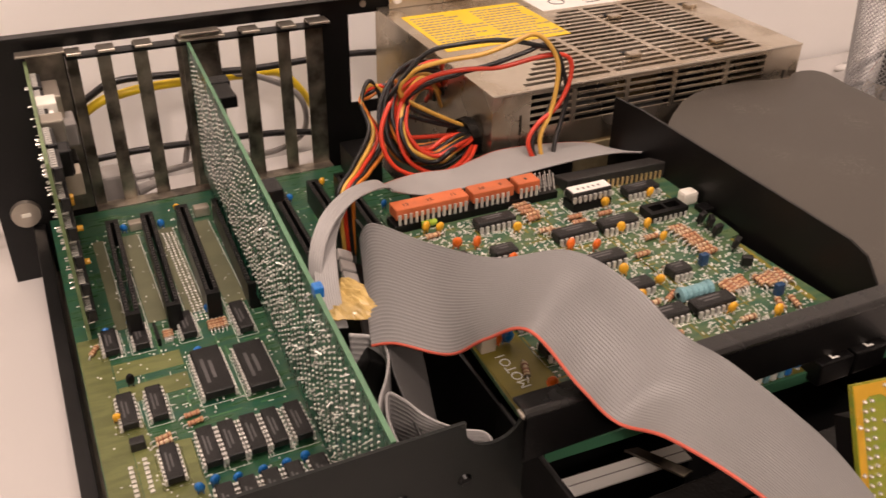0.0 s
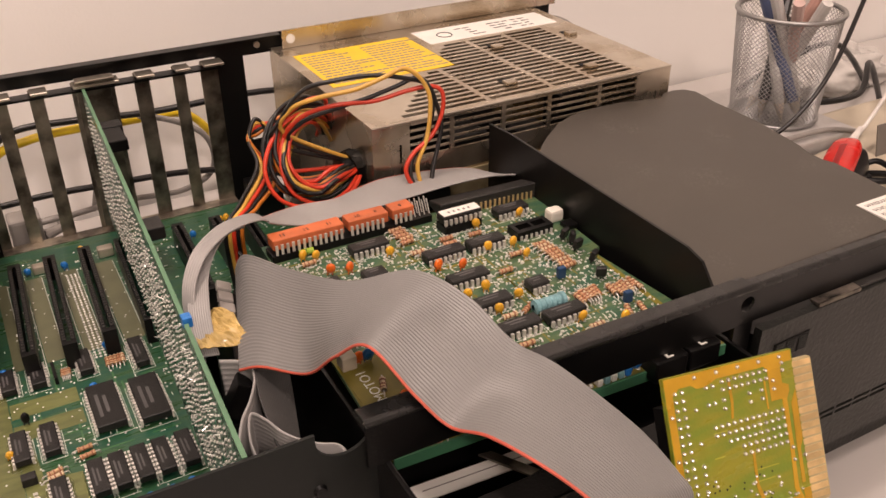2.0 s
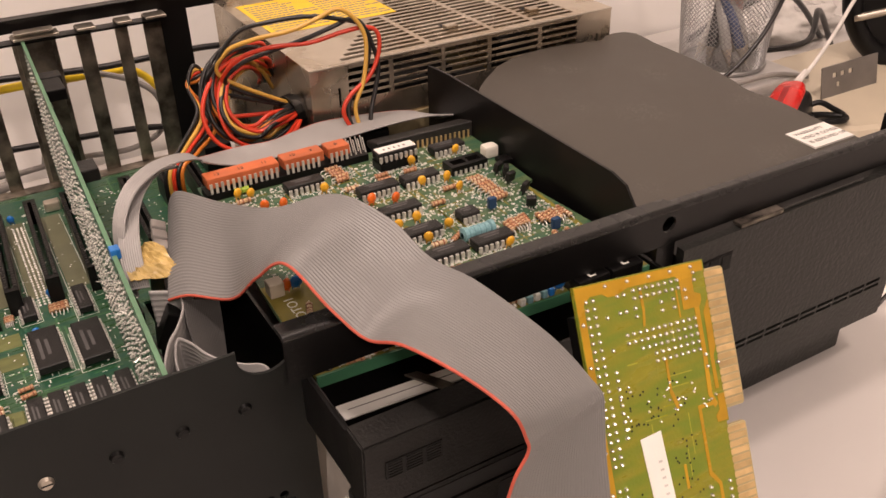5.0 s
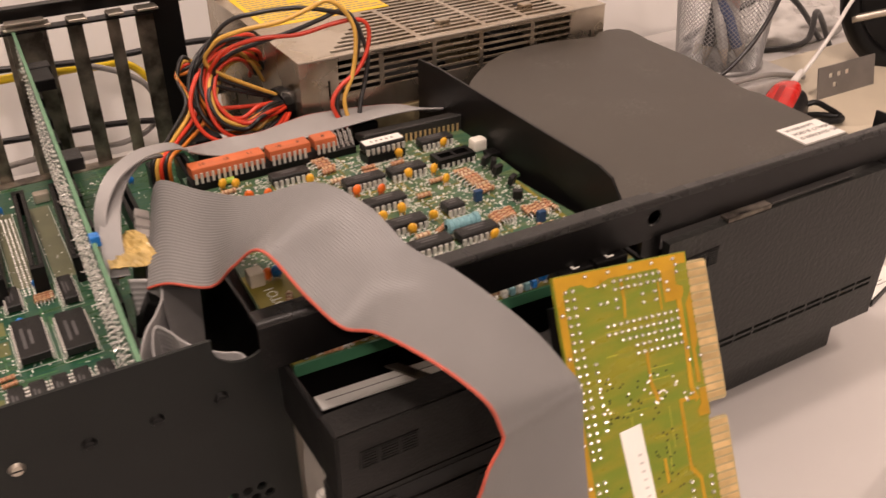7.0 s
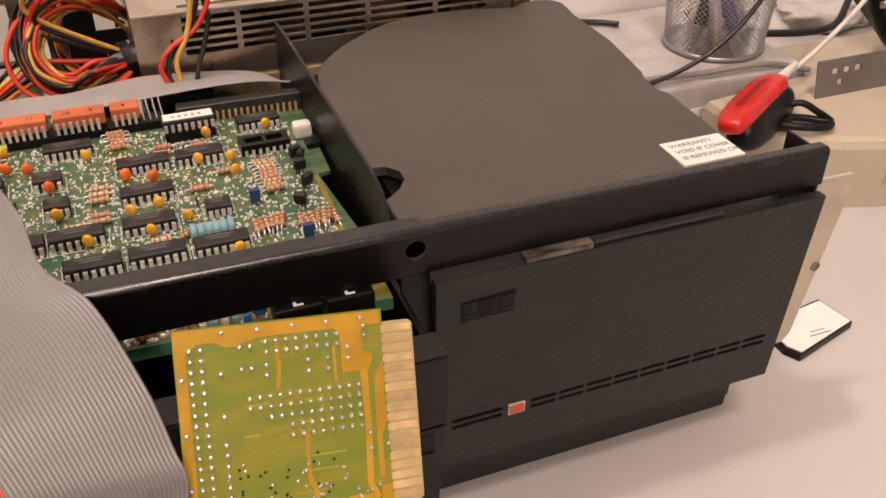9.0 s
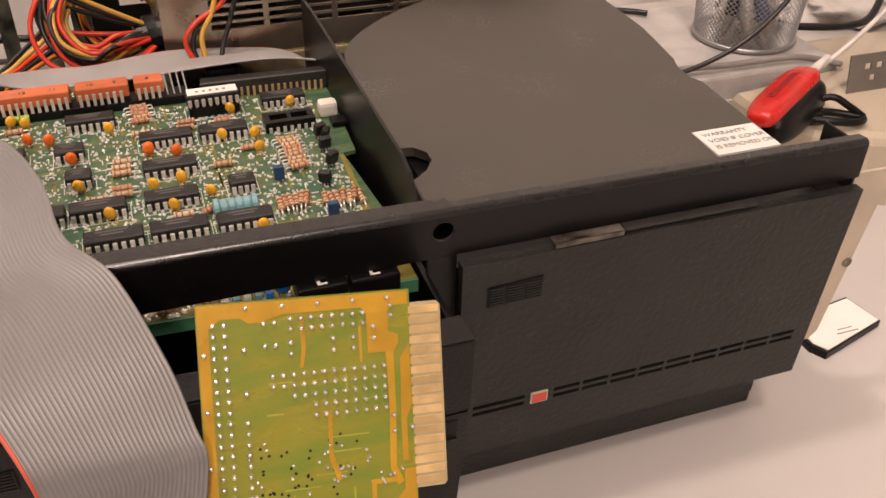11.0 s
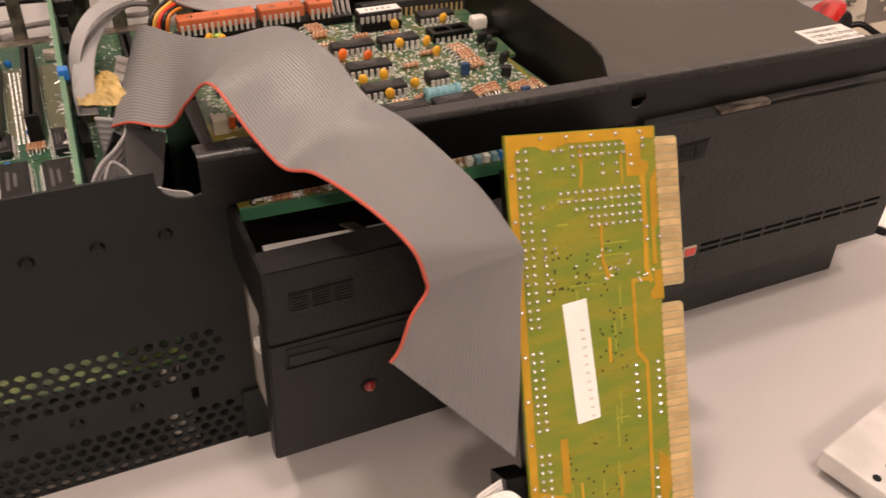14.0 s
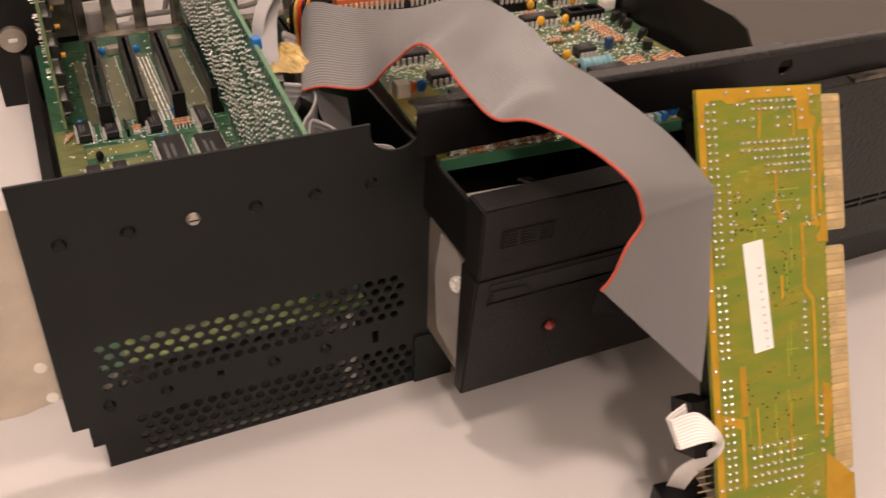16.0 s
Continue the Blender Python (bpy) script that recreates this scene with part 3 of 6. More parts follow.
part("rail_end_tab", newbox(0.4330, 0.4426, -0.0110, 0.0100, 0.1060, 0.1085), M_BLACK, chassis)
part("drive_wall", prism([(-0.004, 0.030), (-0.004, 0.124), (0.003, 0.1318), (0.012, 0.1340), (0.140, 0.1345), (0.160, 0.1330), (0.160, 0.030)], 0.0, 0.0012, lambda u, v, w: (0.2862 + w, u + 0.006, v)), M_BLACK, chassis, "black steel divider beside the hard disk")
part("bay_shelf", newbox(0.150, 0.2858, -0.010, 0.165, 0.0170, 0.0182), M_BLACK, chassis)
part("bay_side", newbox(0.1432, 0.1444, 0.0015, 0.150, 0.0020, 0.1060), M_BLACK, chassis, "black drive bay side wall")
part("rail_tongue", newbox(0.1370, 0.1580, -0.0060, -0.0020, 0.1230, 0.1242, bevel=0.0004), M_STEEL, chassis)

# rear panel: windows for the card slots, one square window, the power supply's bay
SLOTS = [(0.0540, 0.0640), (0.0712, 0.0830), (0.0908, 0.1060), (0.1300, 0.1413), (0.1502, 0.1640), (0.1716, 0.1810)]
holes = [(0.0480, 0.1918, 0.0385, 0.1370), (0.2092, 0.2300, 0.0780, 0.1346), (0.222, 0.4300, 0.010, 0.0700)]
part("rear_panel", sheet((-0.004, 0.4400), (0.0, 0.1462), holes, lambda u, v, w: (u, 0.334 + w, v), T), M_BLACK, chassis, "black rear panel with card slot openings")
part("rear_top_lip", newbox(-0.004, 0.2330, 0.328, 0.334, 0.1450, 0.1462, bevel=0.0003), M_BLACK, chassis)
edges = [0.0480] + [e for s in SLOTS for e in s] + [0.1918]
for a, b in zip(edges[0::2], edges[1::2]):
    bm = newbox(a, b, 0.3315, 0.3325, 0.0385, 0.1360, bevel=0.0002, seg=1)
    part("slot_divider", bm, M_STAIN, chassis, "oil-stained zinc slot divider")
    part("divider_tab", newbox(a + 0.0005, b + 0.0020, 0.3220, 0.3325, 0.1350, 0.1366, bevel=0.0003, seg=1), M_STEEL, chassis)
part("slot_ledge", newbox(0.048, 0.192, 0.324, 0.3335, 0.1325, 0.1337), M_BLACK, chassis)
part("slot_sill", newbox(0.048, 0.192, 0.3240, 0.3335, 0.0370, 0.0420, bevel=0.0004), M_STAIN, chassis)
foot = rod(bmesh.new(), (0.010, 0.3335, 0.0440), (0.010, 0.3310, 0.0440), 0.0085, 0.0078, seg=24)
part("cable_grommet", foot, M_STEEL, chassis, "round zinc plate with a slotted screw")
part("grommet_slot", newbox(0.0075, 0.0125, 0.3304, 0.3310, 0.0430, 0.0450), M_WHITEP, chassis)
part("panel_rivet", rod(bmesh.new(), (0.2185, 0.3338, 0.1405), (0.2185, 0.3325, 0.1405), 0.0020), M_STEEL, chassis)

# ---- power supply ----
PXa, PXb, PYa, PYb, PZt = 0.2262, 0.4210, 0.1810, 0.3325, 0.1372
psu = thing("power_supply", "zinc plated power supply with cooling slots and a yellow label", "power supply", (0.32, 0.26, 0.0))
tops = []
for r in range(17):
    y = 0.1862 + r * 0.0058
    start = 0.2477 + (y - 0.187) * 0.82
    for a, b in ((0.0, 0.2970), (0.3000, 0.3385), (0.3415, 0.3660), (0.3690, 0.3965)):
        a = max(a, start)
        if b - a > 0.003:
            tops.append((a, b, y, y + 0.0034))
part("top_cover", sheet((PXa, PXb), (PYa, PYb), tops, lambda u, v, w: (u, v, PZt - 0.0012 + w), 0.0012), M_PSU, psu, "zinc cover with rows of slots")
fronts = []
for r in range(5):
    z = 0.1165 + r * 0.0038
    for a, b in ((0.2475, 0.2715), (0.2740, 0.3035), (0.3060, 0.3335), (0.3360, 0.3680), (0.3705, 0.3960)):
        fronts.append((a, b, z, z + 0.0027))
# thin bevelled strip added to give the front top edge its highlight
part("rolled_edge", newbox(PXa, PXb, PYa - 0.0008, PYa + 0.0004, PZt - 0.0010, PZt + 0.0003, bevel=0.0005), M_STEEL, psu, "thin steel strip added as the highlight on the front top edge")
fronts += [(0.2415, 0.2428, 0.1145, 0.1250), (0.2640, 0.2690, 0.1045, 0.1065), (0.4105, 0.4118, 0.1120, 0.1230)]
part("front_face", sheet((PXa, PXb), (0.0030, PZt - 0.0012), fronts, lambda u, v, w: (u, PYa + 0.0012 - w, v), 0.0012), M_PSU, psu, "zinc face with long cooling slots")
part("side_face", newbox(PXa, PXa + 0.0012, PYa + 0.0012, PYb, 0.003, PZt - 0.0012), M_PSU, psu)
part("side_face", newbox(PXb - 0.0012, PXb, PYa + 0.0012, PYb, 0.003, PZt - 0.0012), M_PSU, psu)
part("base", newbox(PXa + 0.0012, PXb - 0.0012, PYa + 0.0012, PYb, 0.003, 0.0045), M_PSU, psu)
part("back_face", newbox(PXa + 0.0012, PXb - 0.0012, PYb - 0.0015, PYb, 0.0045, PZt - 0.0012), M_PSU, psu)
part("front_plate", newbox(0.2560, 0.3900, PYa - 0.0016, PYa - 0.0002, 0.0780, 0.1030, bevel=0.0004), mat("yellowed_steel", (0.55, 0.47, 0.28), 0.4, 0.5, scale=60, col2=(0.30, 0.24, 0.13)), psu, "yellowed steel plate")
part("rear_flange", newbox(0.2330, 0.4395, 0.3262, 0.3274, PZt + 0.0002, 0.1490, bevel=0.0004), M_PSU, psu)
part("flange_hole", rod(bmesh.new(), (0.2385, 0.3260, 0.1430), (0.2385, 0.3265, 0.1430), 0.0030), M_PAPER, psu)
part("circuit_board", newbox(PXa + 0.010, PXb - 0.010, PYa + 0.012, PYb - 0.01, 0.020, 0.022), M_PCBY, psu)
for bx, by, bw, bh in ((0.265, 0.215, 0.018, 0.075), (0.300, 0.225, 0.028, 0.085), (0.345, 0.215, 0.022, 0.08), (0.385, 0.235, 0.020, 0.09), (0.33, 0.28, 0.05, 0.07)):
    part("component", newbox(bx - bw / 2, bx + bw / 2, by - bw / 2, by + bw / 2, 0.022, 0.022 + bh, bevel=0.002), M_PLASTIC, psu)
for k in range(4):
    part("louvre_tab", newbox(0.318 + k * 0.028, 0.325 + k * 0.028, 0.1985 + (k % 2) * 0.0585, 0.2045 + (k % 2) * 0.0585, PZt, PZt + 0.0020, bevel=0.0005), M_PSU, psu)
    part("tab_opening", newbox(0.318 + k * 0.028, 0.326 + k * 0.028, 0.2046 + (k % 2) * 0.0585, 0.2096 + (k % 2) * 0.0585, PZt, PZt + 0.0002), M_HOLE, psu)
lab = part("warning_label", newbox(0.2330, 0.3105, 0.2455, 0.3090, PZt, PZt + 0.0002), M_YLABEL, psu, "yellow warning label with lines of print")
rng = random.Random(5)
bars = bmesh.new()
for r in range(13):
    y = 0.2500 + r * 0.0043
    x = 0.2360
    for half in (0, 1):
        x = 0.2360 if not half else 0.2750
        end = x + rng.uniform(0.020, 0.036)
        while x < end and x < 0.3070:
            w = rng.uniform(0.0015, 0.0045)
            box(bars, x, x + w, y, y + 0.0018, PZt + 0.0002, PZt + 0.00026)
            x += w + 0.0007
part("print_block", bars, M_PRINT, lab)
lab2 = part("rating_label", newbox(0.3170, 0.4140, 0.2870, 0.3148, PZt, PZt + 0.0002), M_PAPER, psu, "white rating label with small print")
bm = bmesh.new()
for r in range(4):
    for k in range(9):
        if rng.random() < 0.55:
            x = 0.3450 + k * 0.0062
            box(bm, x, x + rng.uniform(0.003, 0.006), 0.2915 + r * 0.005, 0.2930 + r * 0.005, PZt + 0.0002, PZt + 0.00026)
bmesh.ops.create_circle(bm, cap_ends=False, segments=24, radius=0.005, matrix=pose(0.334, 0.300, PZt + 0.0003))
tube(bm, [(0.334 + 0.005 * math.cos(a * 0.7), 0.300 + 0.005 * math.sin(a * 0.7), PZt + 0.00025) for a in range(10)], 0.0004, 4, 5)
part("print_line", bm, M_INK, lab2)

# ---- hard disk ----
hdd = thing("hard_disk_drive", "full height hard disk with a charcoal cover and black front panel", "hard disk", (0.36, 0.07, 0.0))
part("base_casting", newbox(0.2905, 0.4340, 0.0030, 0.150, 0.0180, 0.1040, bevel=0.003), M_PLASTIC, hdd)
outline = [(0.2935, 0.0075), (0.2935, 0.0290), (0.3010, 0.0330), (0.3050, 0.0390), (0.3050, 0.0450), (0.3010, 0.0500), (0.2945, 0.0510), (0.2940, 0.1200), (0.2965, 0.1330), (0.3020, 0.1430), (0.3100, 0.1520), (0.3190, 0.1600), (0.3330, 0.1712), (0.3450, 0.1762), (0.3560, 0.1788), (0.3700, 0.1798), (0.3840, 0.1788), (0.4000, 0.1750), (0.4085, 0.1722), (0.4110, 0.1755), (0.4155, 0.1787), (0.4230, 0.1797), (0.4300, 0.1780), (0.4345, 0.1720), (0.4335, 0.1630), (0.4325, 0.1540), (0.4330, 0.1450), (0.4345, 0.1220), (0.4315, 0.0980), (0.4310, 0.0880), (0.4270, 0.0800), (0.4270, 0.0700), (0.4310, 0.0660), (0.4310, 0.0075)]
part("cover", prism(outline, 0.1120, 0.1160, lambda u, v, w: (u, v, w + 0.0052 * (v - 0.0075) / 0.16), bevel=0.0008), M_COVER, hdd, "charcoal painted sheet cover with a rounded end")
part("cover_skirt", newbox(0.2990, 0.4270, 0.0120, 0.1500, 0.1040, 0.1120), M_PLASTIC, hdd)
wl = part("warranty_label", newbox(0.4030, 0.4295, 0.0118, 0.0295, 0.1160, 0.1170), M_PAPER, hdd, "white paper warranty label")
for k, line in enumerate(("WARRANTY", "VOID IF COVER", "IS REMOVED OR")):
    lettering(line, 0.0034, pose(0.4052, 0.0248 - k * 0.0046, 0.1171), M_PRINT, wl)
BZ = -0.0185
hv = []
for k in range(9):
    a = 0.3300 + k * 0.0112
    hv += [(a, a + 0.0100, 0.0512, 0.0528), (a, a + 0.0100, 0.0482, 0.0498)]
hv += [(0.3000, 0.3190, 0.0512, 0.0528), (0.3000, 0.3190, 0.0482, 0.0498)]
PF = lambda u, v, w: (u + 0.0058 * (v - 0.0300) / 0.082 * (u - 0.2945) / 0.145, BZ + 0.004 - w, v)
bz = part("front_panel", sheet((0.2945, 0.4365), (0.0300, 0.1130), hv, PF, 0.004), M_BEZEL, hdd, "textured black plastic front panel with a vent row")
part("panel_back", newbox(0.2955, 0.4345, BZ + 0.0045, 0.0015, 0.0310, 0.1080), M_PLASTIC, hdd)
plate = part("badge", prism([(0.3030, 0.0955), (0.3212, 0.0962), (0.3218, 0.1042), (0.3030, 0.1034)], -0.0001, 0.0004, lambda u, v, w: (u, BZ - w, v)), M_PLASTIC, hdd, "dark sunk badge with striped bars")
for k in range(7):
    for a, b in ((0.3036, 0.3080), (0.3094, 0.3146), (0.3160, 0.3212)):
        part("badge_bar", newbox(a, b, BZ - 0.0008, BZ - 0.0004, 0.0962 + k * 0.00105, 0.0967 + k * 0.00105), M_BEZEL, plate)
led = part("indicator", newbox(0.3214, 0.3280, BZ - 0.0006, BZ + 0.002, 0.0481, 0.0531, bevel=0.0003), M_CREAM, hdd, "red indicator in a pale frame")
part("lens", newbox(0.3221, 0.3273, BZ - 0.0009, BZ - 0.0005, 0.0488, 0.0524), M_LEDP, led)
part("latch_bar", newbox(0.3500, 0.4000, -0.0172, -0.0135, 0.1136, 0.1149, bevel=0.0004), M_RIDGE, hdd)
part("latch_strip", newbox(0.3250, 0.3495, -0.0175, -0.0135, 0.1135, 0.1150, bevel=0.0004), mat("smoked_black_metal", (0.30, 0.26, 0.22), 0.4, 0.7, scale=90, col2=(0.02, 0.018, 0.016)), hdd, "worn metal strip")
part("latch_tape", newbox(0.3252, 0.3490, -0.0182, -0.0176, 0.1132, 0.1150), M_STAIN, hdd)
part("plinth", newbox(0.2950, 0.4328, -0.0045, 0.0010, 0.0010, 0.0300, bevel=0.001), M_BEZEL, hdd, "black plinth below the front panel")
# ---- two half height drives ----


def half_drive(label, z0, z1, upper):
    d = thing("floppy_drive", label, "disk drive", (0.218, 0.06, z0), "drives in the bay")
    if upper:
        for x in (0.1420, 0.2840):
            part("side_cheek", newbox(x, x + 0.0020, -0.0360, 0.0180, z0 + 0.001, z1 - 0.004, bevel=0.0006), M_PLASTIC, d, "black plastic cheek")
        pr = [(-0.0474, z0), (-0.0490, z1), (-0.0380, z1 + 0.0004), (-0.0366, z1 - 0.0012), (-0.0366, z0)]
    else:
        part("body", newbox(0.1458, 0.2840, -0.0335, 0.140, z0 + 0.002, z1 - 0.006, bevel=0.001), M_PLASTIC, d, "black drive body")
        part("side_plate", newbox(0.1446, 0.1457, -0.0335, 0.140, z0 + 0.002, z1 - 0.003, bevel=0.0003), M_STEEL, d, "zinc side plate")
        pr = [(-0.0388, z0), (-0.0468, z1), (-0.0340, z1 + 0.0003), (-0.0330, z0)]
    face = prism(pr, 0.1412, 0.2870, lambda u, v, w: (w, u, v), bevel=0.0)
    bmesh.ops.bevel(face, geom=list(face.edges), offset=0.0006, segments=2, affect="EDGES")
    part("front_panel", face, M_BEZEL2, d, "black plastic front panel")
    return d


d1 = half_drive("half height drive blank with a flat-topped black front and striped badge", 0.0838, 0.1120, True)
pb = part("badge", newbox(0.1484, 0.1680, -0.0489, -0.0478, 0.0958, 0.1030, bevel=0.0002), M_PLASTIC, d1, "dark badge with striped bars")
for k in range(6):
    for a, b in ((0.1491, 0.1538), (0.1552, 0.1608), (0.1622, 0.1673)):
        part("badge_bar", newbox(a, b, -0.0492, -0.0489, 0.0964 + k * 0.0011, 0.0969 + k * 0.0011), M_BEZEL2, pb)
d2 = half_drive("half height floppy drive with a disk slot and a red lamp", 0.0252, 0.0832, False)
FY = lambda z: -0.0388 - 0.0080 * (z - 0.0252) / 0.058
SLP = lambda u, v, w: (u, FY(v) - w, v)
recess = part("disk_slot", prism([(0.1464, 0.0721), (0.2835, 0.0721), (0.2835, 0.0800), (0.1464, 0.0803)], -0.002, 0.0003, SLP), M_HOLE, d2, "dark disk slot")
part("slot_flap", prism([(0.1472, 0.0727), (0.1625, 0.0727), (0.1600, 0.0770), (0.1472, 0.0775)], 0.0003, 0.0008, SLP), M_BEZEL2, d2)
part("slot_lip", prism([(0.1464, 0.0708), (0.2835, 0.0708), (0.2835, 0.0720), (0.1464, 0.0720)], -0.001, 0.0012, SLP), M_BEZEL2, d2, "raised lip under the disk slot")
bm = bmesh.new()
bmesh.ops.create_uvsphere(bm, u_segments=14, v_segments=8, radius=0.0021, matrix=pose(0.1743, FY(0.0519) - 0.0004, 0.0519))
part("lamp", bm, M_LED, d2, "small round red lamp", smooth=True)
part("lamp_collar", rod(bmesh.new(), (0.1743, FY(0.0519), 0.0519), (0.1743, FY(0.0519) - 0.0006, 0.0519), 0.0030, seg=16), M_PLASTIC, d2)
part("eject_gap", prism([(0.1925, 0.0500), (0.2380, 0.0500), (0.2380, 0.0680), (0.1925, 0.0680)], -0.001, 0.0003, SLP), M_HOLE, d2)
part("latch_lever", newbox(0.2000, 0.2330, -0.0520, -0.0420, 0.0540, 0.0660, bevel=0.0015), M_BEZEL2, d2)
part("shield_clip", prism([(-0.0335, 0.0800), (-0.012, 0.0805), (-0.008, 0.060), (-0.011, 0.036), (-0.0325, 0.032)], 0.0, 0.0008, lambda u, v, w: (0.1444 - w, u, v)), mat("crumpled_foil_shield", (0.60, 0.57, 0.52), 0.4, 0.5, bump=0.5, bscale=200), d2, "grey foil shield")
part("clip_bolt", rod(bmesh.new(), (0.1440, -0.0290, 0.0700), (0.1415, -0.0300, 0.0705), 0.0030, seg=7), M_SOLDER, d2)

# ---- drive circuit board on top of the drive bay ----
BT = 0.1096
board = thing("drive_circuit_board", "green drive circuit board crowded with chips, resistors and capacitors", "circuit board", (0.215, 0.06, 0.108))
edge = [(0.1450, -0.0030), (0.2850, -0.0030), (0.2790, 0.0665), (0.2840, 0.0675), (0.2868, 0.1270), (0.1520, 0.1425), (0.1455, 0.0200)]
part("board", prism(edge, 0.1080, BT), M_PCB1, board)
part("copper_pour", prism([(0.1452, -0.0028), (0.2840, -0.0028), (0.2845, -0.0005), (0.1660, -0.0005), (0.1650, 0.0300), (0.1600, 0.0480), (0.1475, 0.0500), (0.1458, 0.0200)], BT, BT + 0.0001), M_PCBY, board, "olive copper area")
part("copper_pour", prism([(0.2755, 0.0180), (0.2782, 0.0180), (0.2790, 0.0655), (0.2775, 0.0660)], BT, BT + 0.0001), M_PCBY, board, "olive copper edge")
part("copper_pour", newbox(0.1468, 0.1645, -0.0020, 0.0495, BT + 0.0001, BT + 0.0003), M_PCBY, board, "olive copper area")
lettering("MOTO1", 0.0054, pose(0.1555, 0.0190, BT + 0.0005, 0, 0, 92), M_SILK, board)
bead(board, 0.1585, 0.0425, BT, 0.0024, M_BCAP, label="blue disc capacitor")
part("relay", newbox(0.1478, 0.1535, 0.0400, 0.0460, BT + 0.0003, BT + 0.0060, bevel=0.0005), M_CREAM, board, "beige plastic block")

for xa, xb, y, pins in ((0.1836, 0.2014, 0.111, 7), (0.209, 0.228, 0.0893, 8), (0.2305, 0.2483, 0.0889, 7), (0.2573, 0.2746, 0.1098, 7), (0.2086, 0.227, 0.0672, 7), (0.2076, 0.2252, 0.0464, 7), (0.2079, 0.2259, 0.027, 7), (0.2286, 0.2463, 0.026, 7), (0.184, 0.202, 0.0462, 7), (0.1881, 0.206, 0.027, 7), (0.1796, 0.1898, 0.0883, 4), (0.1831, 0.1918, 0.0682, 4), (0.2356, 0.2444, 0.0488, 4)):
    dip(board, (xa + xb) / 2, y + 0.0036, BT, xb - xa, pins=pins)
for xa, xb, y in ((0.165, 0.183, 0.046), (0.166, 0.176, 0.027), (0.171, 0.180, 0.0105), (0.156, 0.1745, 0.0700), (0.160, 0.170, 0.0900)):
    dip(board, (xa + xb) / 2, y + 0.0036, BT, xb - xa, pins=7 if xb - xa > 0.012 else 4)
sock = part("socket", newbox(0.2290, 0.2485, 0.1100, 0.1190, BT, BT + 0.0042, bevel=0.0004), M_PLASTIC, board, "black chip socket")
wic = dip(board, 0.2388, 0.1145, BT + 0.0042, 0.0205, pins=8, mark=False)
wl = part("paper_label", newbox(0.2292, 0.2484, 0.1116, 0.1174, BT + 0.0091, BT + 0.0094, bevel=0.0001), M_PAPER, board, "white paper chip label")
bm = bmesh.new()
for k in range(5):
    box(bm, 0.2325 + k * 0.0026, 0.2336 + k * 0.0026, 0.1134, 0.1150, BT + 0.0094, BT + 0.00945)
part("marking", bm, M_PRINT, wl)
es = part("empty_socket", sheet((0.255, 0.2742), (0.0895, 0.0985), [(0.2572, 0.2640, 0.0920, 0.0962), (0.2655, 0.2720, 0.0920, 0.0962)], lambda u, v, w: (u, v, BT + w), 0.0042), M_PLASTIC, board, "empty black chip socket")
bm = bmesh.new()
for k in range(7):
    box(bm, 0.2562 + k * 0.0027, 0.2574 + k * 0.0027, 0.0890, 0.0895, BT, BT + 0.0022)
tagged(part("lead_row", bm, M_TIN, es), kind="stuff")
for n, (xa, xb, z) in enumerate(((0.1530, 0.1864, 0.0), (0.1886, 0.2084, 0.0003), (0.2105, 0.2215, 0.0006))):
    ob = part("resistor_network", newbox(xa, xb, 0.1265, 0.1345, BT + 0.0055, BT + 0.0105, bevel=0.0006), M_ORANGE_IC, board, "orange brown resistor network")
    k = xa + 0.0014
    while k < xb - 0.0008:
        part("lead", shared("network lead", lambda: newbox(-0.0006, 0.0006, 0.0, 0.0006, 0.0032, 0.0082), M_TIN), M_TIN, ob, m=pose(k, 0.1258, BT))
        k += 0.00254
    for digit, dx in (((("13", 0.0040), ("12", 0.0150), ("11", 0.0260)), (("10", 0.0040), ("9", 0.0140)), (("8", 0.0045),))[n]):
        lettering(digit, 0.0030, pose(xa + dx, 0.1290, BT + 0.0106), M_INK, ob, "marking")
part("header_strip", newbox(0.1520, 0.2305, 0.1255, 0.1350, BT, BT + 0.0035, bevel=0.0004), M_PLASTIC, board, "black pin header strip")
bm = bmesh.new()
for k in range(4):
    for j in range(2):
        rod(bm, (0.2228 + k * 0.0025, 0.1280 + j * 0.0028, BT + 0.003), (0.2222 + k * 0.0025, 0.1300 + j * 0.0028, BT + 0.0105), 0.00035, seg=6)
part("pin_row", bm, M_TIN, board)
ec = part("edge_connector", prism([(0.2355, 0.1262), (0.2868, 0.1225), (0.2872, 0.1345), (0.2365, 0.1400)], BT + 0.0005, BT + 0.0082, lambda u, v, w: (u, v, w - max(0.0, v - 0.1225) * 0.28 * (w > BT + 0.002)), bevel=0.0006), M_RIDGE, board, "long black edge connector")
bm = bmesh.new()
for k in range(17):
    x = 0.2440 + k * 0.0025
    box(bm, x - 0.0005, x + 0.0005, 0.1256 - (x - 0.2355) * 0.072, 0.1262 - (x - 0.2355) * 0.072, BT, BT + 0.0040)
tagged(part("lead_row", bm, M_GOLD, ec), kind="stuff")
for x, y in ((0.245, 0.1093), (0.268, 0.1092), (0.25, 0.0863), (0.2386, 0.0884), (0.25, 0.0756), (0.2291, 0.0504), (0.2169, 0.0444), (0.2418, 0.0245), (0.1968, 0.0448), (0.1878, 0.0662), (0.2112, 0.0601), (0.2208, 0.0609), (0.1987, 0.1063), (0.1694, 0.1196), (0.1640, 0.1215), (0.2560, 0.0150)):
    bead(board, x, y, BT, 0.0020, M_YCAP, label="yellow dipped capacitor")
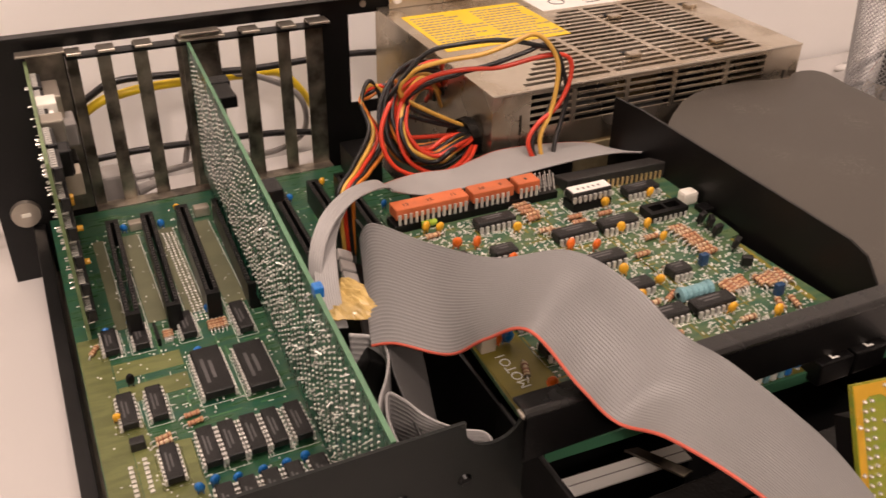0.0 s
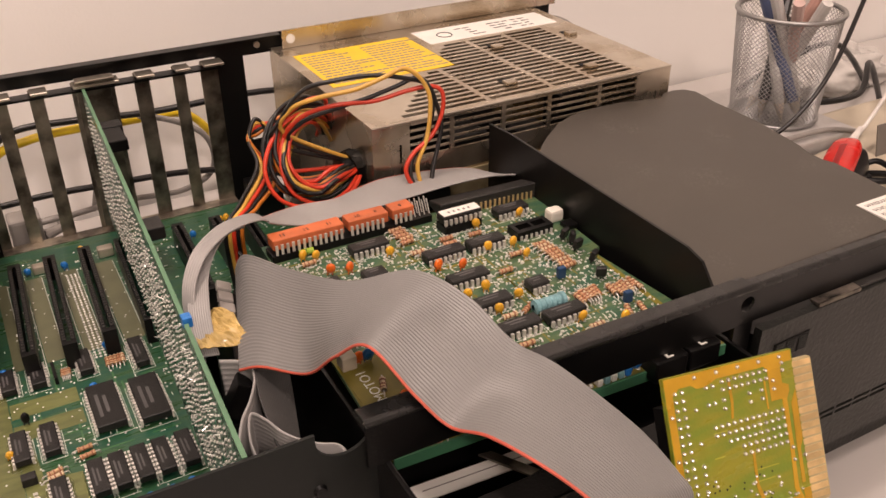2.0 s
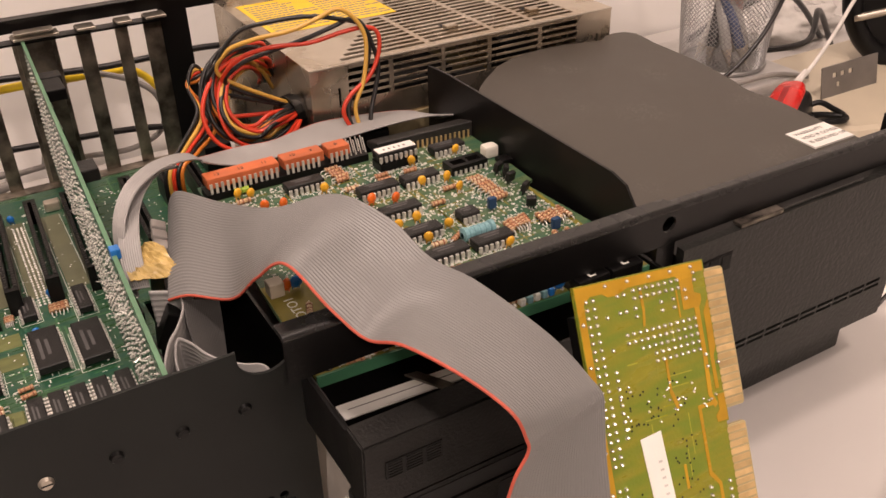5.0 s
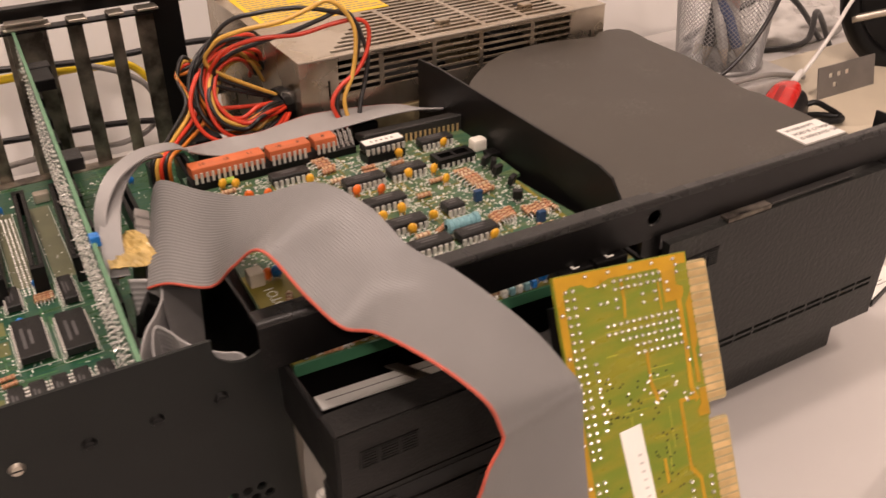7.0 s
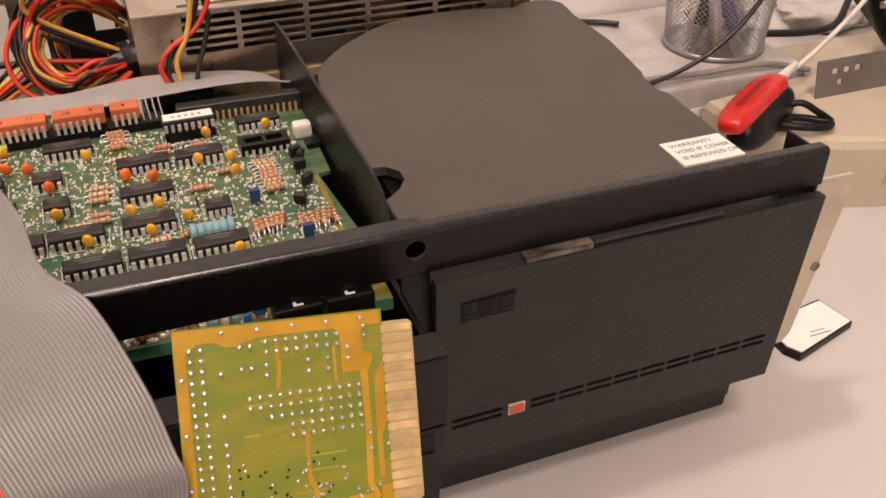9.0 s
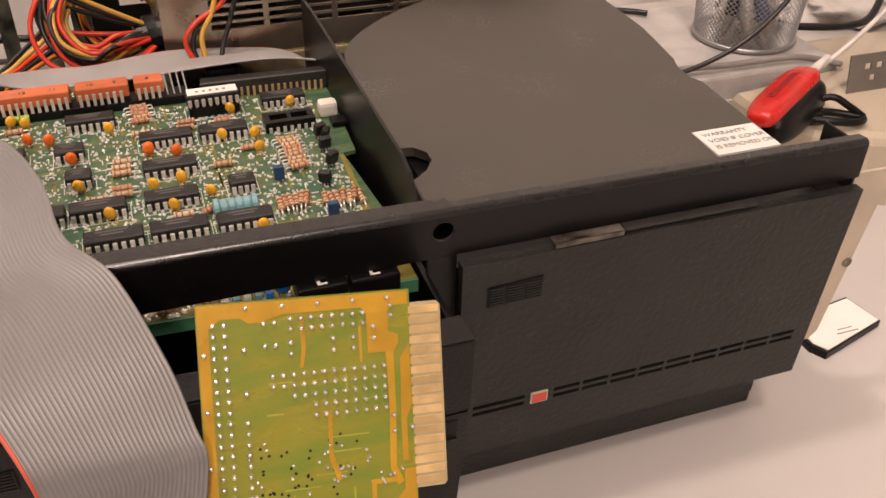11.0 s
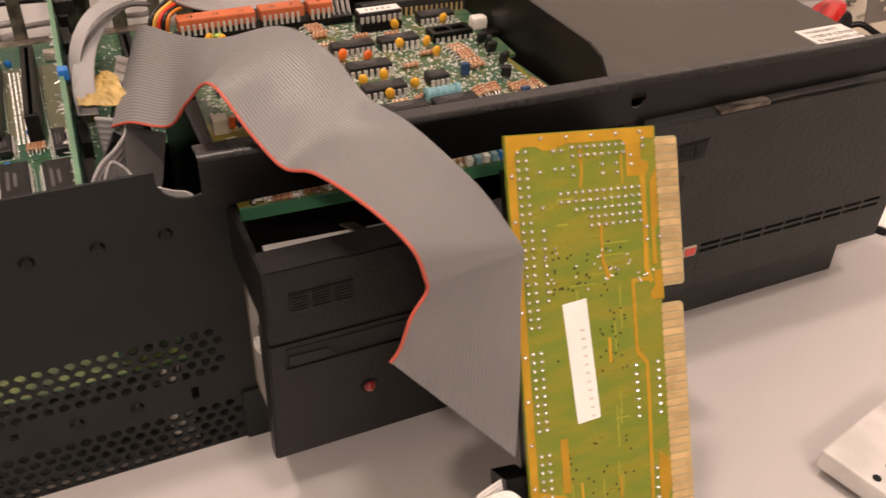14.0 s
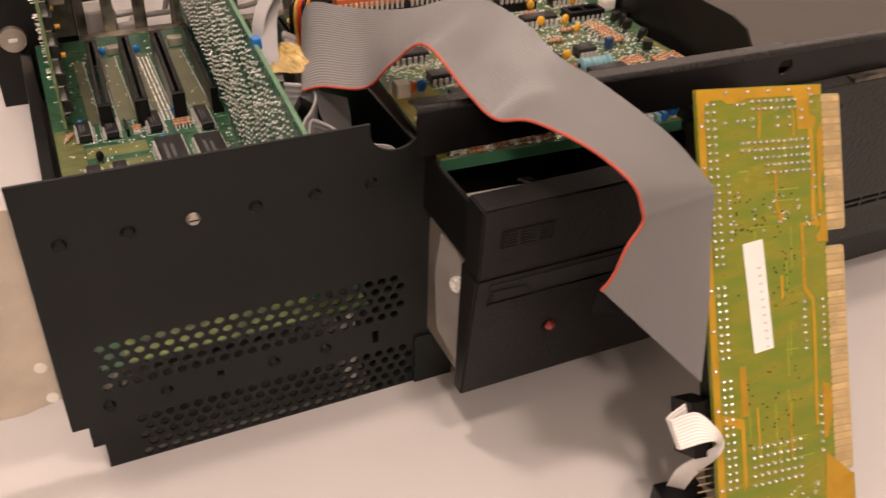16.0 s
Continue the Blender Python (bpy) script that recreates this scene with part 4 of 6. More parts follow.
for x, y in ((0.2113, 0.0849), (0.221, 0.0809), (0.1856, 0.0859), (0.17, 0.1054), (0.178, 0.1020), (0.1610, 0.0150), (0.1545, 0.0420)):
    bead(board, x, y, BT, 0.0021, M_OCAP, label="orange tantalum capacitor")
for x in (0.1655, 0.1690):
    ob = part("choke", rod(bmesh.new(), (x - 0.0016, 0.1256, BT + 0.002), (x + 0.0016, 0.1256, BT + 0.002), 0.0015), mat("lime_lacquer", (0.35, 0.50, 0.05), 0.3, bump=0), board, "lime green coil")
bm = bmesh.new()
rows = []
for k in range(31):
    r = 0.0030 if k in range(1, 5) or k in range(26, 30) else (0.0026 if k % 5 else 0.0021)
    r = 0.0012 if k in (0, 30) else r
    rows.append([bm.verts.new((0.2281 + k * 0.0005, 0.0372 + r * math.cos(2 * math.pi * s / 14), BT + 0.0036 + r * math.sin(2 * math.pi * s / 14))) for s in range(14)])
for u, v in zip(rows, rows[1:]):
    for s in range(14):
        bm.faces.new((u[s], v[s], v[(s + 1) % 14], u[(s + 1) % 14]))
part("power_resistor", bm, M_BLUERES, board, "pale blue ribbed power resistor", smooth=False)
for x, y in ((0.253, 0.0533), (0.2655, 0.0250)):
    part("trimmer", newbox(x - 0.0018, x + 0.0018, y - 0.001, y + 0.0014, BT + 0.0012, BT + 0.0062, bevel=0.0004), M_BLUE, board, "small blue trimmer")
for x, y, t in ((0.2732, 0.0806, 20), (0.2728, 0.0699, 10), (0.2725, 0.0582, 30), (0.2679, 0.0459, -30), (0.2740, 0.0760, 60)):
    bm = newbox(-0.0022, 0.0022, -0.0012, 0.0012, 0.002, 0.0066, bevel=0.0006)
    for k in (-1, 0, 1):
        rod(bm, (k * 0.0012, 0, -0.0005), (k * 0.0012, 0, 0.0022), 0.00025, seg=5)
    part("transistor", bm, M_EPOXY, board, "black plastic transistor", m=pose(x, y, BT, 12, 0, t))
wob = random.Random(91)
for k in range(6):
    resistor(board, 0.2500 + k * 0.0018, 0.0368 + wob.uniform(-0.0008, 0.0008), BT + wob.uniform(0, 0.0008), 84 + wob.uniform(-9, 9))
for k in range(7):
    resistor(board, 0.2650 + k * 0.0020, 0.0338 + wob.uniform(-0.0010, 0.0010), BT + wob.uniform(0, 0.0010), 82 + wob.uniform(-12, 12))
for k in range(9):
    resistor(board, 0.2612 + wob.uniform(-0.0006, 0.0006), 0.0808 - k * 0.0027, BT + wob.uniform(0, 0.0006), 3 + wob.uniform(-6, 6))
for k in range(5):
    resistor(board, 0.2108 + wob.uniform(-0.0008, 0.0008), 0.1245 - k * 0.0031, BT, 2 + wob.uniform(-6, 6))
for x, y, t in ((0.21, 0.1017, 0), (0.2263, 0.1014, 0), (0.202, 0.0816, 0), (0.2015, 0.0775, 0), (0.2015, 0.0734, 0), (0.201, 0.0629, 0), (0.201, 0.0590, 0), (0.2145, 0.021, 0), (0.2406, 0.1035, 0), (0.2358, 0.0695, 0), (0.2398, 0.0571, 0), (0.2130, 0.0990, 0), (0.2270, 0.1060, 0), (0.2280, 0.0410, 30), (0.2450, 0.0180, 0), (0.2620, 0.0200, 70), (0.2680, 0.0190, 75), (0.2470, 0.0790, 0), (0.1650, 0.1165, 4), (0.1720, 0.0380, 60), (0.1570, 0.0260, 70), (0.1600, 0.0080, 0), (0.2190, 0.0400, 0), (0.1930, 0.0580, 0)):
    resistor(board, x, y, BT, t)
wc = part("connector", newbox(0.2772, 0.2846, 0.0955, 0.1015, BT, BT + 0.0062, bevel=0.0016), M_WHITEP, board, "white nylon connector")
part("board_clip", newbox(0.2800, 0.2860, 0.0860, 0.0925, BT + 0.0005, BT + 0.0025, bevel=0.0004), M_PLASTIC, board)
rng = random.Random(21)
inside = lambda x, y: 0.149 < x < 0.277 and 0.002 < y < 0.124 and not (x < 0.165 and y < 0.050)
chip_outlines(board, BT, rng)
sm = scatter_boxes(rng, 1900, 0.150, 0.278, 0.002, 0.124, BT, (0.0006, 0.0016), (0.0004, 0.0007), 0.0003, inside)
tagged(part("solder_layer", sm, M_TIN, board), kind="stuff")
sm = scatter_boxes(rng, 260, 0.150, 0.278, 0.012, 0.124, BT, (0.0012, 0.0042), (0.0002, 0.0004), 0.0001, inside)
tagged(part("silkscreen", sm, M_SILK, board), kind="stuff")
sm = scatter_boxes(rng, 130, 0.152, 0.277, 0.014, 0.122, BT, (0.006, 0.018), (0.0005, 0.0009), 0.00006, inside)
tagged(part("trace_layer", sm, M_PCBY, board), kind="stuff")
tagged(part("solder_layer", dots([q for q in [(rng.uniform(0.150, 0.277), rng.uniform(0.014, 0.123)) for _ in range(1000)] if inside(*q)], 0.0006, 0.0006, lambda u, v, w: (u, v, BT + w)), M_SOLDER, board), kind="stuff")
# front strip under the rail
FT = 0.1081
SF = lambda x: -0.0070 - 0.0060 * (x - 0.145) / 0.137
part("board_edge", prism([(0.1450, SF(0.145) - 0.0002), (0.2822, SF(0.2822) - 0.0002), (0.2822, SF(0.2822) + 0.0008), (0.1450, SF(0.145) + 0.0008)], 0.1034, FT - 0.0002), M_PCBG, board, "pale green board edge")
part("edge_strip", prism([(0.1450, SF(0.145) + 0.0008), (0.2822, SF(0.2822) + 0.0008), (0.2822, -0.0032), (0.1450, -0.0032)], 0.1060, FT - 0.0001), M_PCBY, board, "olive board strip")
part("mount_hole", rod(bmesh.new(), (0.1500, -0.0048, FT - 0.0001), (0.1500, -0.0048, FT + 0.0001), 0.0014), M_HOLE, board)
for k in range(7):
    resistor(board, 0.160 + k * 0.0100 + rng.uniform(-0.002, 0.002), -0.0062 + rng.uniform(-0.0006, 0.0010), FT, rng.choice((0, 5, -8)))
tagged(part("solder_layer", dots([(x, SF(x) + 0.0014 + rng.uniform(0, 0.0028)) for x in [rng.uniform(0.150, 0.244) for _ in range(90)]], 0.0009, 0.0009, lambda u, v, w: (u, v, FT + w)), M_SOLDER, board), kind="stuff")
bead(board, 0.2420, -0.0085, FT, 0.0024, M_BCAP, label="blue disc capacitor")
bead(board, 0.1860, -0.0064, FT, 0.0022, mat("brown_capacitor", (0.22, 0.05, 0.03), 0.3, bump=0))
for k in range(5):
    part("film_capacitor", newbox(0.2240 + k * 0.0032, 0.2262 + k * 0.0032, -0.0104, -0.0052, FT, FT + 0.0032, bevel=0.0005), (M_SILK, M_BLUERES, M_SILK, M_BLUERES, M_BCAP)[k], board)
for k, x in enumerate((0.2525, 0.2683)):
    rl = part("coil_cover", newbox(x - 0.0074, x + 0.0074, -0.0165, -0.0060, FT - 0.0030, FT + 0.0062, bevel=0.0008), M_PLASTIC, board, "black plastic coil cover")
    part("marking", newbox(x - 0.0014, x - 0.0004, -0.0150, -0.0108, FT + 0.0062, FT + 0.0063), M_PAPER, rl)
    part("marking", newbox(x - 0.0004, x + 0.0016, -0.0150, -0.0142, FT + 0.0062, FT + 0.0063), M_PAPER, rl)
ps = thing("drive_strip", "pale ruled paper strip on a black plate over the lower drive", "strip", (0.170, 0.0000, 0.0773))
part("upright", prism([(0.1513, -0.0110), (0.1976, -0.0136), (0.1976, -0.0106), (0.1513, -0.0080)], 0.0773, 0.0898), M_PLASTIC, ps, "black upright plate")
part("top_strip", prism([(0.1513, -0.0120), (0.1976, -0.0146), (0.1976, -0.0071), (0.1513, -0.0045)], 0.0898, 0.0905), M_PAPER, ps, "pale paper strip with a ruled line")
part("ruled_line", prism([(0.1543, -0.0084), (0.1976, -0.0110), (0.1976, -0.0106), (0.1543, -0.0080)], 0.0905, 0.0906), M_PRINT, ps)
solo("metal_strip", prism([(0.1790, -0.0030), (0.1838, -0.0038), (0.1936, -0.0198), (0.1894, -0.0206)], 0.0907, 0.0916), M_STAIN, "short dull zinc strip lying across the pale strip", "strip")

# ---- motherboard ----
MT = 0.0416
mobo = thing("motherboard", "green motherboard with black expansion slots and socketed chips", "motherboard", (0.12, 0.17, 0.003))
part("board", prism([(0.0215, 0.0060), (0.1220, 0.0060), (0.1220, 0.1700), (0.2200, 0.1700), (0.2200, 0.3235), (0.0215, 0.3235)], 0.0400, MT), M_PCB, mobo)
tagged(part("copper_pour", newbox(0.0218, 0.0340, 0.0300, 0.2000, MT, MT + 0.0001), M_PCBO, mobo, "olive copper edge"))
part("copper_pour", prism([(0.0342, 0.0340), (0.0570, 0.0340), (0.0570, 0.1160), (0.0420, 0.1180), (0.0400, 0.1500), (0.0342, 0.1560)], MT, MT + 0.0001), M_PCBO, mobo, "olive copper area")
part("copper_pour", newbox(0.0300, 0.1215, 0.0065, 0.0330, MT, MT + 0.0001), mat("yellow_green_pour", (0.17, 0.21, 0.055), 0.35, scale=75, col2=(0.015, 0.035, 0.016), bump=0.1), mobo, "yellow green copper strip")
for sx, sy in ((0.026, 0.012), (0.026, 0.315), (0.115, 0.012), (0.21, 0.315)):
    part("standoff", rod(bmesh.new(), (sx, sy, 0.0016), (sx, sy, 0.0400), 0.003, seg=8), M_WHITEP, mobo)


def isa_slot(x, y0, y1, turn, length_label="black expansion slot"):
    L = y1 - y0
    m = pose(x, (y0 + y1) / 2, MT, 0, 0, turn)

    def body():
        bm = sheet((-0.0034, 0.0034), (-L / 2, L / 2), [(-0.0010, 0.0010, -L / 2 + 0.003, L / 2 - 0.003)], lambda u, v, w: (u, v, w), 0.0145)
        return bm

    def teeth():
        bm = bmesh.new()
        n = int((L - 0.008) / 0.00254)
        for k in range(n):
            yy = -L / 2 + 0.004 + k * 0.00254
            for s in (-1, 1):
                box(bm, s * 0.0020 - 0.0007, s * 0.0020 + 0.0007, yy, yy + 0.0014, 0.0145, 0.0149)
        return bm

    ob = part("expansion_slot", shared(("slot", round(L, 4)), body, M_PLASTIC), M_PLASTIC, mobo, length_label, m=m)
    part("contact_ridge", shared(("teeth", round(L, 4)), teeth, M_RIDGE), M_RIDGE, ob, m=m)


for x, y0, y1 in ((0.0500, 0.191, 0.284), (0.0684, 0.191, 0.285), (0.0874, 0.193, 0.286), (0.1075, 0.193, 0.286), (0.1415, 0.205, 0.287), (0.1635, 0.205, 0.285), (0.1810, 0.205, 0.287)):
    isa_slot(x, y0, y1, -2.2)
tagged(part("slot_solder_field", dots([(0.0770 + c * 0.0022, 0.195 + r * 0.0025) for c in range(3) for r in range(36)], 0.0008, 0.0006, lambda u, v, w: (u, v, MT + w)), M_SOLDER, mobo), kind="stuff")
for xa, xb in ((0.0400, 0.0455), (0.0550, 0.0640), (0.0733, 0.0828), (0.0926, 0.1028)):
    part("copper_strip", newbox(xa, xb, 0.2020, 0.2890, MT, MT + 0.0001), mat("grey_olive_mask", (0.15, 0.155, 0.085), 0.35, var=0.2, scale=80, bump=0.1), mobo, "olive copper strip between slots")
bm = bmesh.new()
for x in (0.0500, 0.0684, 0.0874, 0.1075):
    for s in (-1, 1):
        box(bm, x + s * 0.0043 - 0.00018, x + s * 0.0043 + 0.00018, 0.1905, 0.2880, MT + 0.0001, MT + 0.0002)
    box(bm, x - 0.0043, x + 0.0043, 0.1885, 0.1889, MT + 0.0001, MT + 0.0002)
tagged(part("silkscreen", bm, M_SILK, mobo), kind="stuff")
for xa, xb, yf, yr in ((0.033, 0.0398, 0.1818, 0.199), (0.0462, 0.0529, 0.181, 0.200), (0.0676, 0.0747, 0.1806, 0.199), (0.0928, 0.0996, 0.1741, 0.197), (0.044, 0.0522, 0.1296, 0.1500), (0.0429, 0.0511, 0.0921, 0.1120), (0.0330, 0.0392, 0.1294, 0.1500)):
    dip(mobo, (xa + xb) / 2 - 0.0003, (yf + yr) / 2, MT, yr - yf, pins=8, along="y")
for xa, xb in ((0.0589, 0.0649), (0.0679, 0.0732), (0.0768, 0.0824), (0.0856, 0.0914), (0.0955, 0.1013)):
    dip(mobo, (xa + xb) / 2, 0.1035, MT + 0.0015, 0.0212, pins=8, along="y")
    dip(mobo, (xa + xb) / 2, 0.0700, MT + 0.0015, 0.0212, pins=8, along="y")
    dip(mobo, (xa + xb) / 2, 0.0440, MT + 0.0015, 0.0212, pins=8, along="y")
for x, y in ((0.0735, 0.1490), (0.0922, 0.1455)):
    dip(mobo, x, y, MT + 0.001, 0.0320, width=0.0128, pins=14, along="y", height=0.004, label="wide black logic chip")
for x, y in ((0.0356, 0.1994), (0.0472, 0.2022), (0.0834, 0.1996), (0.0704, 0.1680), (0.054, 0.0844), (0.0597, 0.086), (0.0684, 0.0846), (0.0777, 0.084), (0.0867, 0.0834), (0.0957, 0.0836), (0.058, 0.2930), (0.0780, 0.2900), (0.1520, 0.2900), (0.2000, 0.2600), (0.0480, 0.0600)):
    bead(mobo, x, y, MT, 0.0021, M_BCAP, h=0.0048, label="blue disc capacitor")
for x, y in ((0.031, 0.1376), (0.0900, 0.3050), (0.1720, 0.3000), (0.1760, 0.3010)):
    bead(mobo, x, y, MT, 0.0020, M_YCAP, label="yellow dipped capacitor")
bead(mobo, 0.0400, 0.1584, MT, 0.0020, M_PLASTIC, h=0.0060, label="black electrolytic capacitor")
part("transistor", newbox(0.0335, 0.0395, 0.1170, 0.1215, MT, MT + 0.0042, bevel=0.0005), M_EPOXY, mobo)
for x, y, t in ((0.0604, 0.1234, 8), (0.0465, 0.1195, 12), (0.0465, 0.1165, 12), (0.0600, 0.1285, 5), (0.0285, 0.1890, 60)):
    resistor(mobo, x, y, MT, t)
for k in range(5):
    resistor(mobo, 0.0810 + 0.0018 * k, 0.1865, MT, 86)
    resistor(mobo, 0.0600 + 0.0008 * k, 0.1880, MT, 86, 0.005, 0.0008)
part("jumper_block", newbox(0.0560, 0.0575, 0.1820, 0.1960, MT, MT + 0.004), M_PLASTIC, mobo)
part("crystal", newbox(0.0605, 0.0690, 0.2920, 0.2980, MT, MT + 0.005, bevel=0.001), M_STEEL, mobo, "metal crystal can")
part("crystal", newbox(0.0970, 0.1060, 0.2930, 0.2990, MT, MT + 0.006, bevel=0.001), M_STEEL, mobo, "metal crystal can")
part("keyboard_socket", newbox(0.1950, 0.2120, 0.2900, 0.3200, MT, MT + 0.018, bevel=0.001), M_PLASTIC, mobo)
pw = part("power_header", newbox(0.1500, 0.1900, 0.1900, 0.2000, MT, MT + 0.014, bevel=0.0008), M_PLASTIC, mobo, "black power connector")
rng = random.Random(33)
chip_outlines(mobo, MT, rng)
on_board = lambda x, y: x < 0.118 or y > 0.174
tagged(part("silkscreen", scatter_boxes(rng, 620, 0.026, 0.21, 0.02, 0.31, MT, (0.0008, 0.0030), (0.0003, 0.0006), 0.00008, on_board), M_SILK, mobo), kind="stuff")
tagged(part("trace_layer", scatter_boxes(rng, 140, 0.026, 0.20, 0.02, 0.31, MT, (0.008, 0.024), (0.0006, 0.0011), 0.00006, lambda x, y: x < 0.108 or y > 0.188), mat("light_green_trace", (0.055, 0.16, 0.06), 0.3, bump=0), mobo), kind="stuff")
tagged(part("solder_layer", dots([p for p in [(rng.uniform(0.026, 0.20), rng.uniform(0.02, 0.31)) for _ in range(900)] if on_board(*p)], 0.0006, 0.0004, lambda u, v, w: (u, v, MT + w)), M_SOLDER, mobo), kind="stuff")
for x, n in ((0.0318, 7), (0.0375, 8)):
    bm = bmesh.new()
    for k in range(n):
        box(bm, x - 0.0009, x + 0.0009, 0.0920 + k * 0.0026, 0.0936 + k * 0.0026, MT, MT + 0.0007)
    part("pad_row", bm, M_TIN, mobo)
for y in (0.155, 0.172):
    part("copper_patch", newbox(0.0345, 0.0640, y - 0.0075, y + 0.004, MT, MT + 0.00012), M_PCBO, mobo)

# ---- long expansion card: solder side towards the open end ----


def card_frame(x0, y0, z0, x1, y1, z1):
    """From the top front corner to the top rear corner; v runs down."""
    a, b = Vector((x0, y0, z0)), Vector((x1, y1, z1))
    u = (b - a).normalized()
    w = Vector((-1, 0, 0))
    w = (w - w.dot(u) * u).normalized()
    v = u.cross(w).normalized()
    if v.z > 0:
        v = -v
    return lambda s, t, h: a + u * s + v * t + w * h, (b - a).length


place, L = card_frame(0.1003, 0.0030, 0.1212, 0.1115, 0.3230, 0.1345)
card = thing("expansion_card", "long green expansion card showing its solder side", "expansion card", (0.105, 0.16, 0.056))
part("board", prism([(0, 0), (L, 0), (L, 0.0800), (0.225, 0.0800), (0.030, 0.0720), (0, 0.0720)], -0.0008, 0.0008, place), mat("deep_green_solder_mask", (0.012, 0.105, 0.055), 0.28, scale=1.0, col2=(0.012, 0.070, 0.038), bump=0.3, bscale=1000, stretch=(60, 200, 60)), card)
part("edge_strip", prism([(0, -0.0004), (L, -0.0004), (L, 0.0002), (0, 0.0002)], -0.0008, 0.0009, place), mat("raw_fibreglass_edge", (0.10, 0.21, 0.12), 0.5, bump=0), card)
rng = random.Random(77)
pts = []
for c in range(25):
    s = 0.010 + c * 0.0123
    for g in range(3):
        t0 = 0.006 + g * 0.022 + rng.uniform(-0.001, 0.001)
        for r in range(8):
            if rng.random() < 0.93:
                pts += [(s, t0 + r * 0.00254), (s + 0.0064, t0 + r * 0.00254)]
tagged(part("solder_layer", dots(pts, 0.00052, 0.0008, lambda u, v, w: place(u, v, 0.0008 + w)), M_SOLDER, card), kind="stuff")
bm = bmesh.new()
for k in range(190):
    s, t = rng.choice((rng.gauss(0.135, 0.03), rng.uniform(0.006, 0.30), rng.gauss(0.05, 0.02))), rng.uniform(0.004, 0.066)
    if not 0.004 < s < L - 0.006:
        continue
    p = Vector(place(s, t, 0.0006))
    d = Vector((-rng.uniform(0.6, 1.2), rng.uniform(-0.8, 0.8), rng.uniform(-0.9, 0.9))).normalized() * rng.uniform(0.0014, 0.0034)
    rod(bm, p, p + d, 0.00032, 0.00024, seg=4)
tagged(part("lead_stubble", bm, M_SOLDER, card), kind="stuff")
part("bracket", newbox(0.1080, 0.1270, 0.3265, 0.3275, 0.0450, 0.1390, bevel=0.0003), M_STAIN, card, "stained metal bracket")
part("bracket_tab", newbox(0.1080, 0.1290, 0.3200, 0.3275, 0.1390, 0.1400, bevel=0.0003), M_STEEL, card)
for k in range(10):
    s = 0.02 + k * 0.030
    p = place(s, 0.030, 0)
    dip_m = newbox(p[0] + 0.0010, p[0] + 0.0050, p[1] - 0.010, p[1] + 0.010, p[2] - 0.004, p[2] + 0.004, bevel=0.0004)
    part("chip", dip_m, M_EPOXY, card)
for k, (s, w, h) in enumerate(((0.16, 0.012, 0.009), (0.26, 0.02, 0.011), (0.275, 0.01, 0.012))):
    p = place(s, 0.006, 0)
    part("component", newbox(p[0] + 0.001, p[0] + h, p[1] - w / 2, p[1] + w / 2, p[2] - 0.004, p[2] + 0.002, bevel=0.0006), (M_EPOXY, M_PLASTIC)[k % 2], card)

part("yellow_header", newbox(0.1067, 0.1127, 0.0947, 0.1067, 0.0962, 0.1072, bevel=0.0006), M_YPLAST, card, "bright yellow plastic header")
# ---- short card at the far side, its parts facing the slots ----
sc = thing("expansion_card", "short green expansion card crowded with chips, beside the side wall", "expansion card", (0.028, 0.26, 0.045))
part("board", newbox(0.0272, 0.0288, 0.1960, 0.3240, 0.0445, 0.1350), mat("pale_green_board", (0.16, 0.22, 0.10), 0.4, var=0.3, scale=200, bump=0.1), sc)
part("bracket", newbox(0.0285, 0.0470, 0.3262, 0.3272, 0.0440, 0.1385, bevel=0.0003), M_STAIN, sc, "stained metal bracket")
part("bracket_tab", newbox(0.0240, 0.0480, 0.3190, 0.3272, 0.1385, 0.1395, bevel=0.0003), M_STEEL, sc)
rng = random.Random(12)
bm = bmesh.new()
for k in range(80):
    y, z = rng.uniform(0.198, 0.322), rng.uniform(0.05, 0.133)
    rod(bm, (0.0272, y, z), (0.0255 - rng.uniform(0, 0.0008), y, z), 0.0004, seg=4)
tagged(part("lead_stubble", bm, M_JOINT, sc), kind="stuff")
for r in range(6):
    for c in range(5):
        y, z = 0.207 + c * 0.024, 0.056 + r * 0.0145
        if rng.random() < 0.9:
            part("chip", newbox(0.0295, 0.0335, y - 0.0095, y + 0.0095, z - 0.0033, z + 0.0033, bevel=0.0004, seg=1), M_EPOXY, sc)
            bm = bmesh.new()
            for k in range(8):
                for s in (-1, 1):
                    box(bm, 0.0288, 0.0318, y - 0.009 + k * 0.0024, y - 0.0078 + k * 0.0024, z + s * 0.0037 - 0.0003, z + s * 0.0037 + 0.0003)
            for s in (-1, 1):
                box(bm, 0.0286, 0.0293, y - 0.0092, y + 0.0092, z + s * 0.0037 - 0.0003, z + s * 0.0037 + 0.0003)
            part("lead_frame", bm, M_TIN, sc)
for y, z, w, h, mt in ((0.300, 0.122, 0.024, 0.012, M_STEEL), (0.305, 0.104, 0.028, 0.012, M_W_GREY), (0.288, 0.110, 0.018, 0.016, M_W_GREY), (0.270, 0.128, 0.012, 0.009, M_WHITEP), (0.298, 0.085, 0.016, 0.014, M_PLASTIC), (0.250, 0.127, 0.010, 0.010, M_STEEL), (0.262, 0.094, 0.012, 0.013, M_BEIGE), (0.240, 0.116, 0.012, 0.010, M_PLASTIC), (0.222, 0.124, 0.012, 0.009, M_PLASTIC)):
    part("component", newbox(0.0288, 0.0288 + h, y - w / 2, y + w / 2, z - 0.006, z + 0.006, bevel=0.0008), mt, sc)
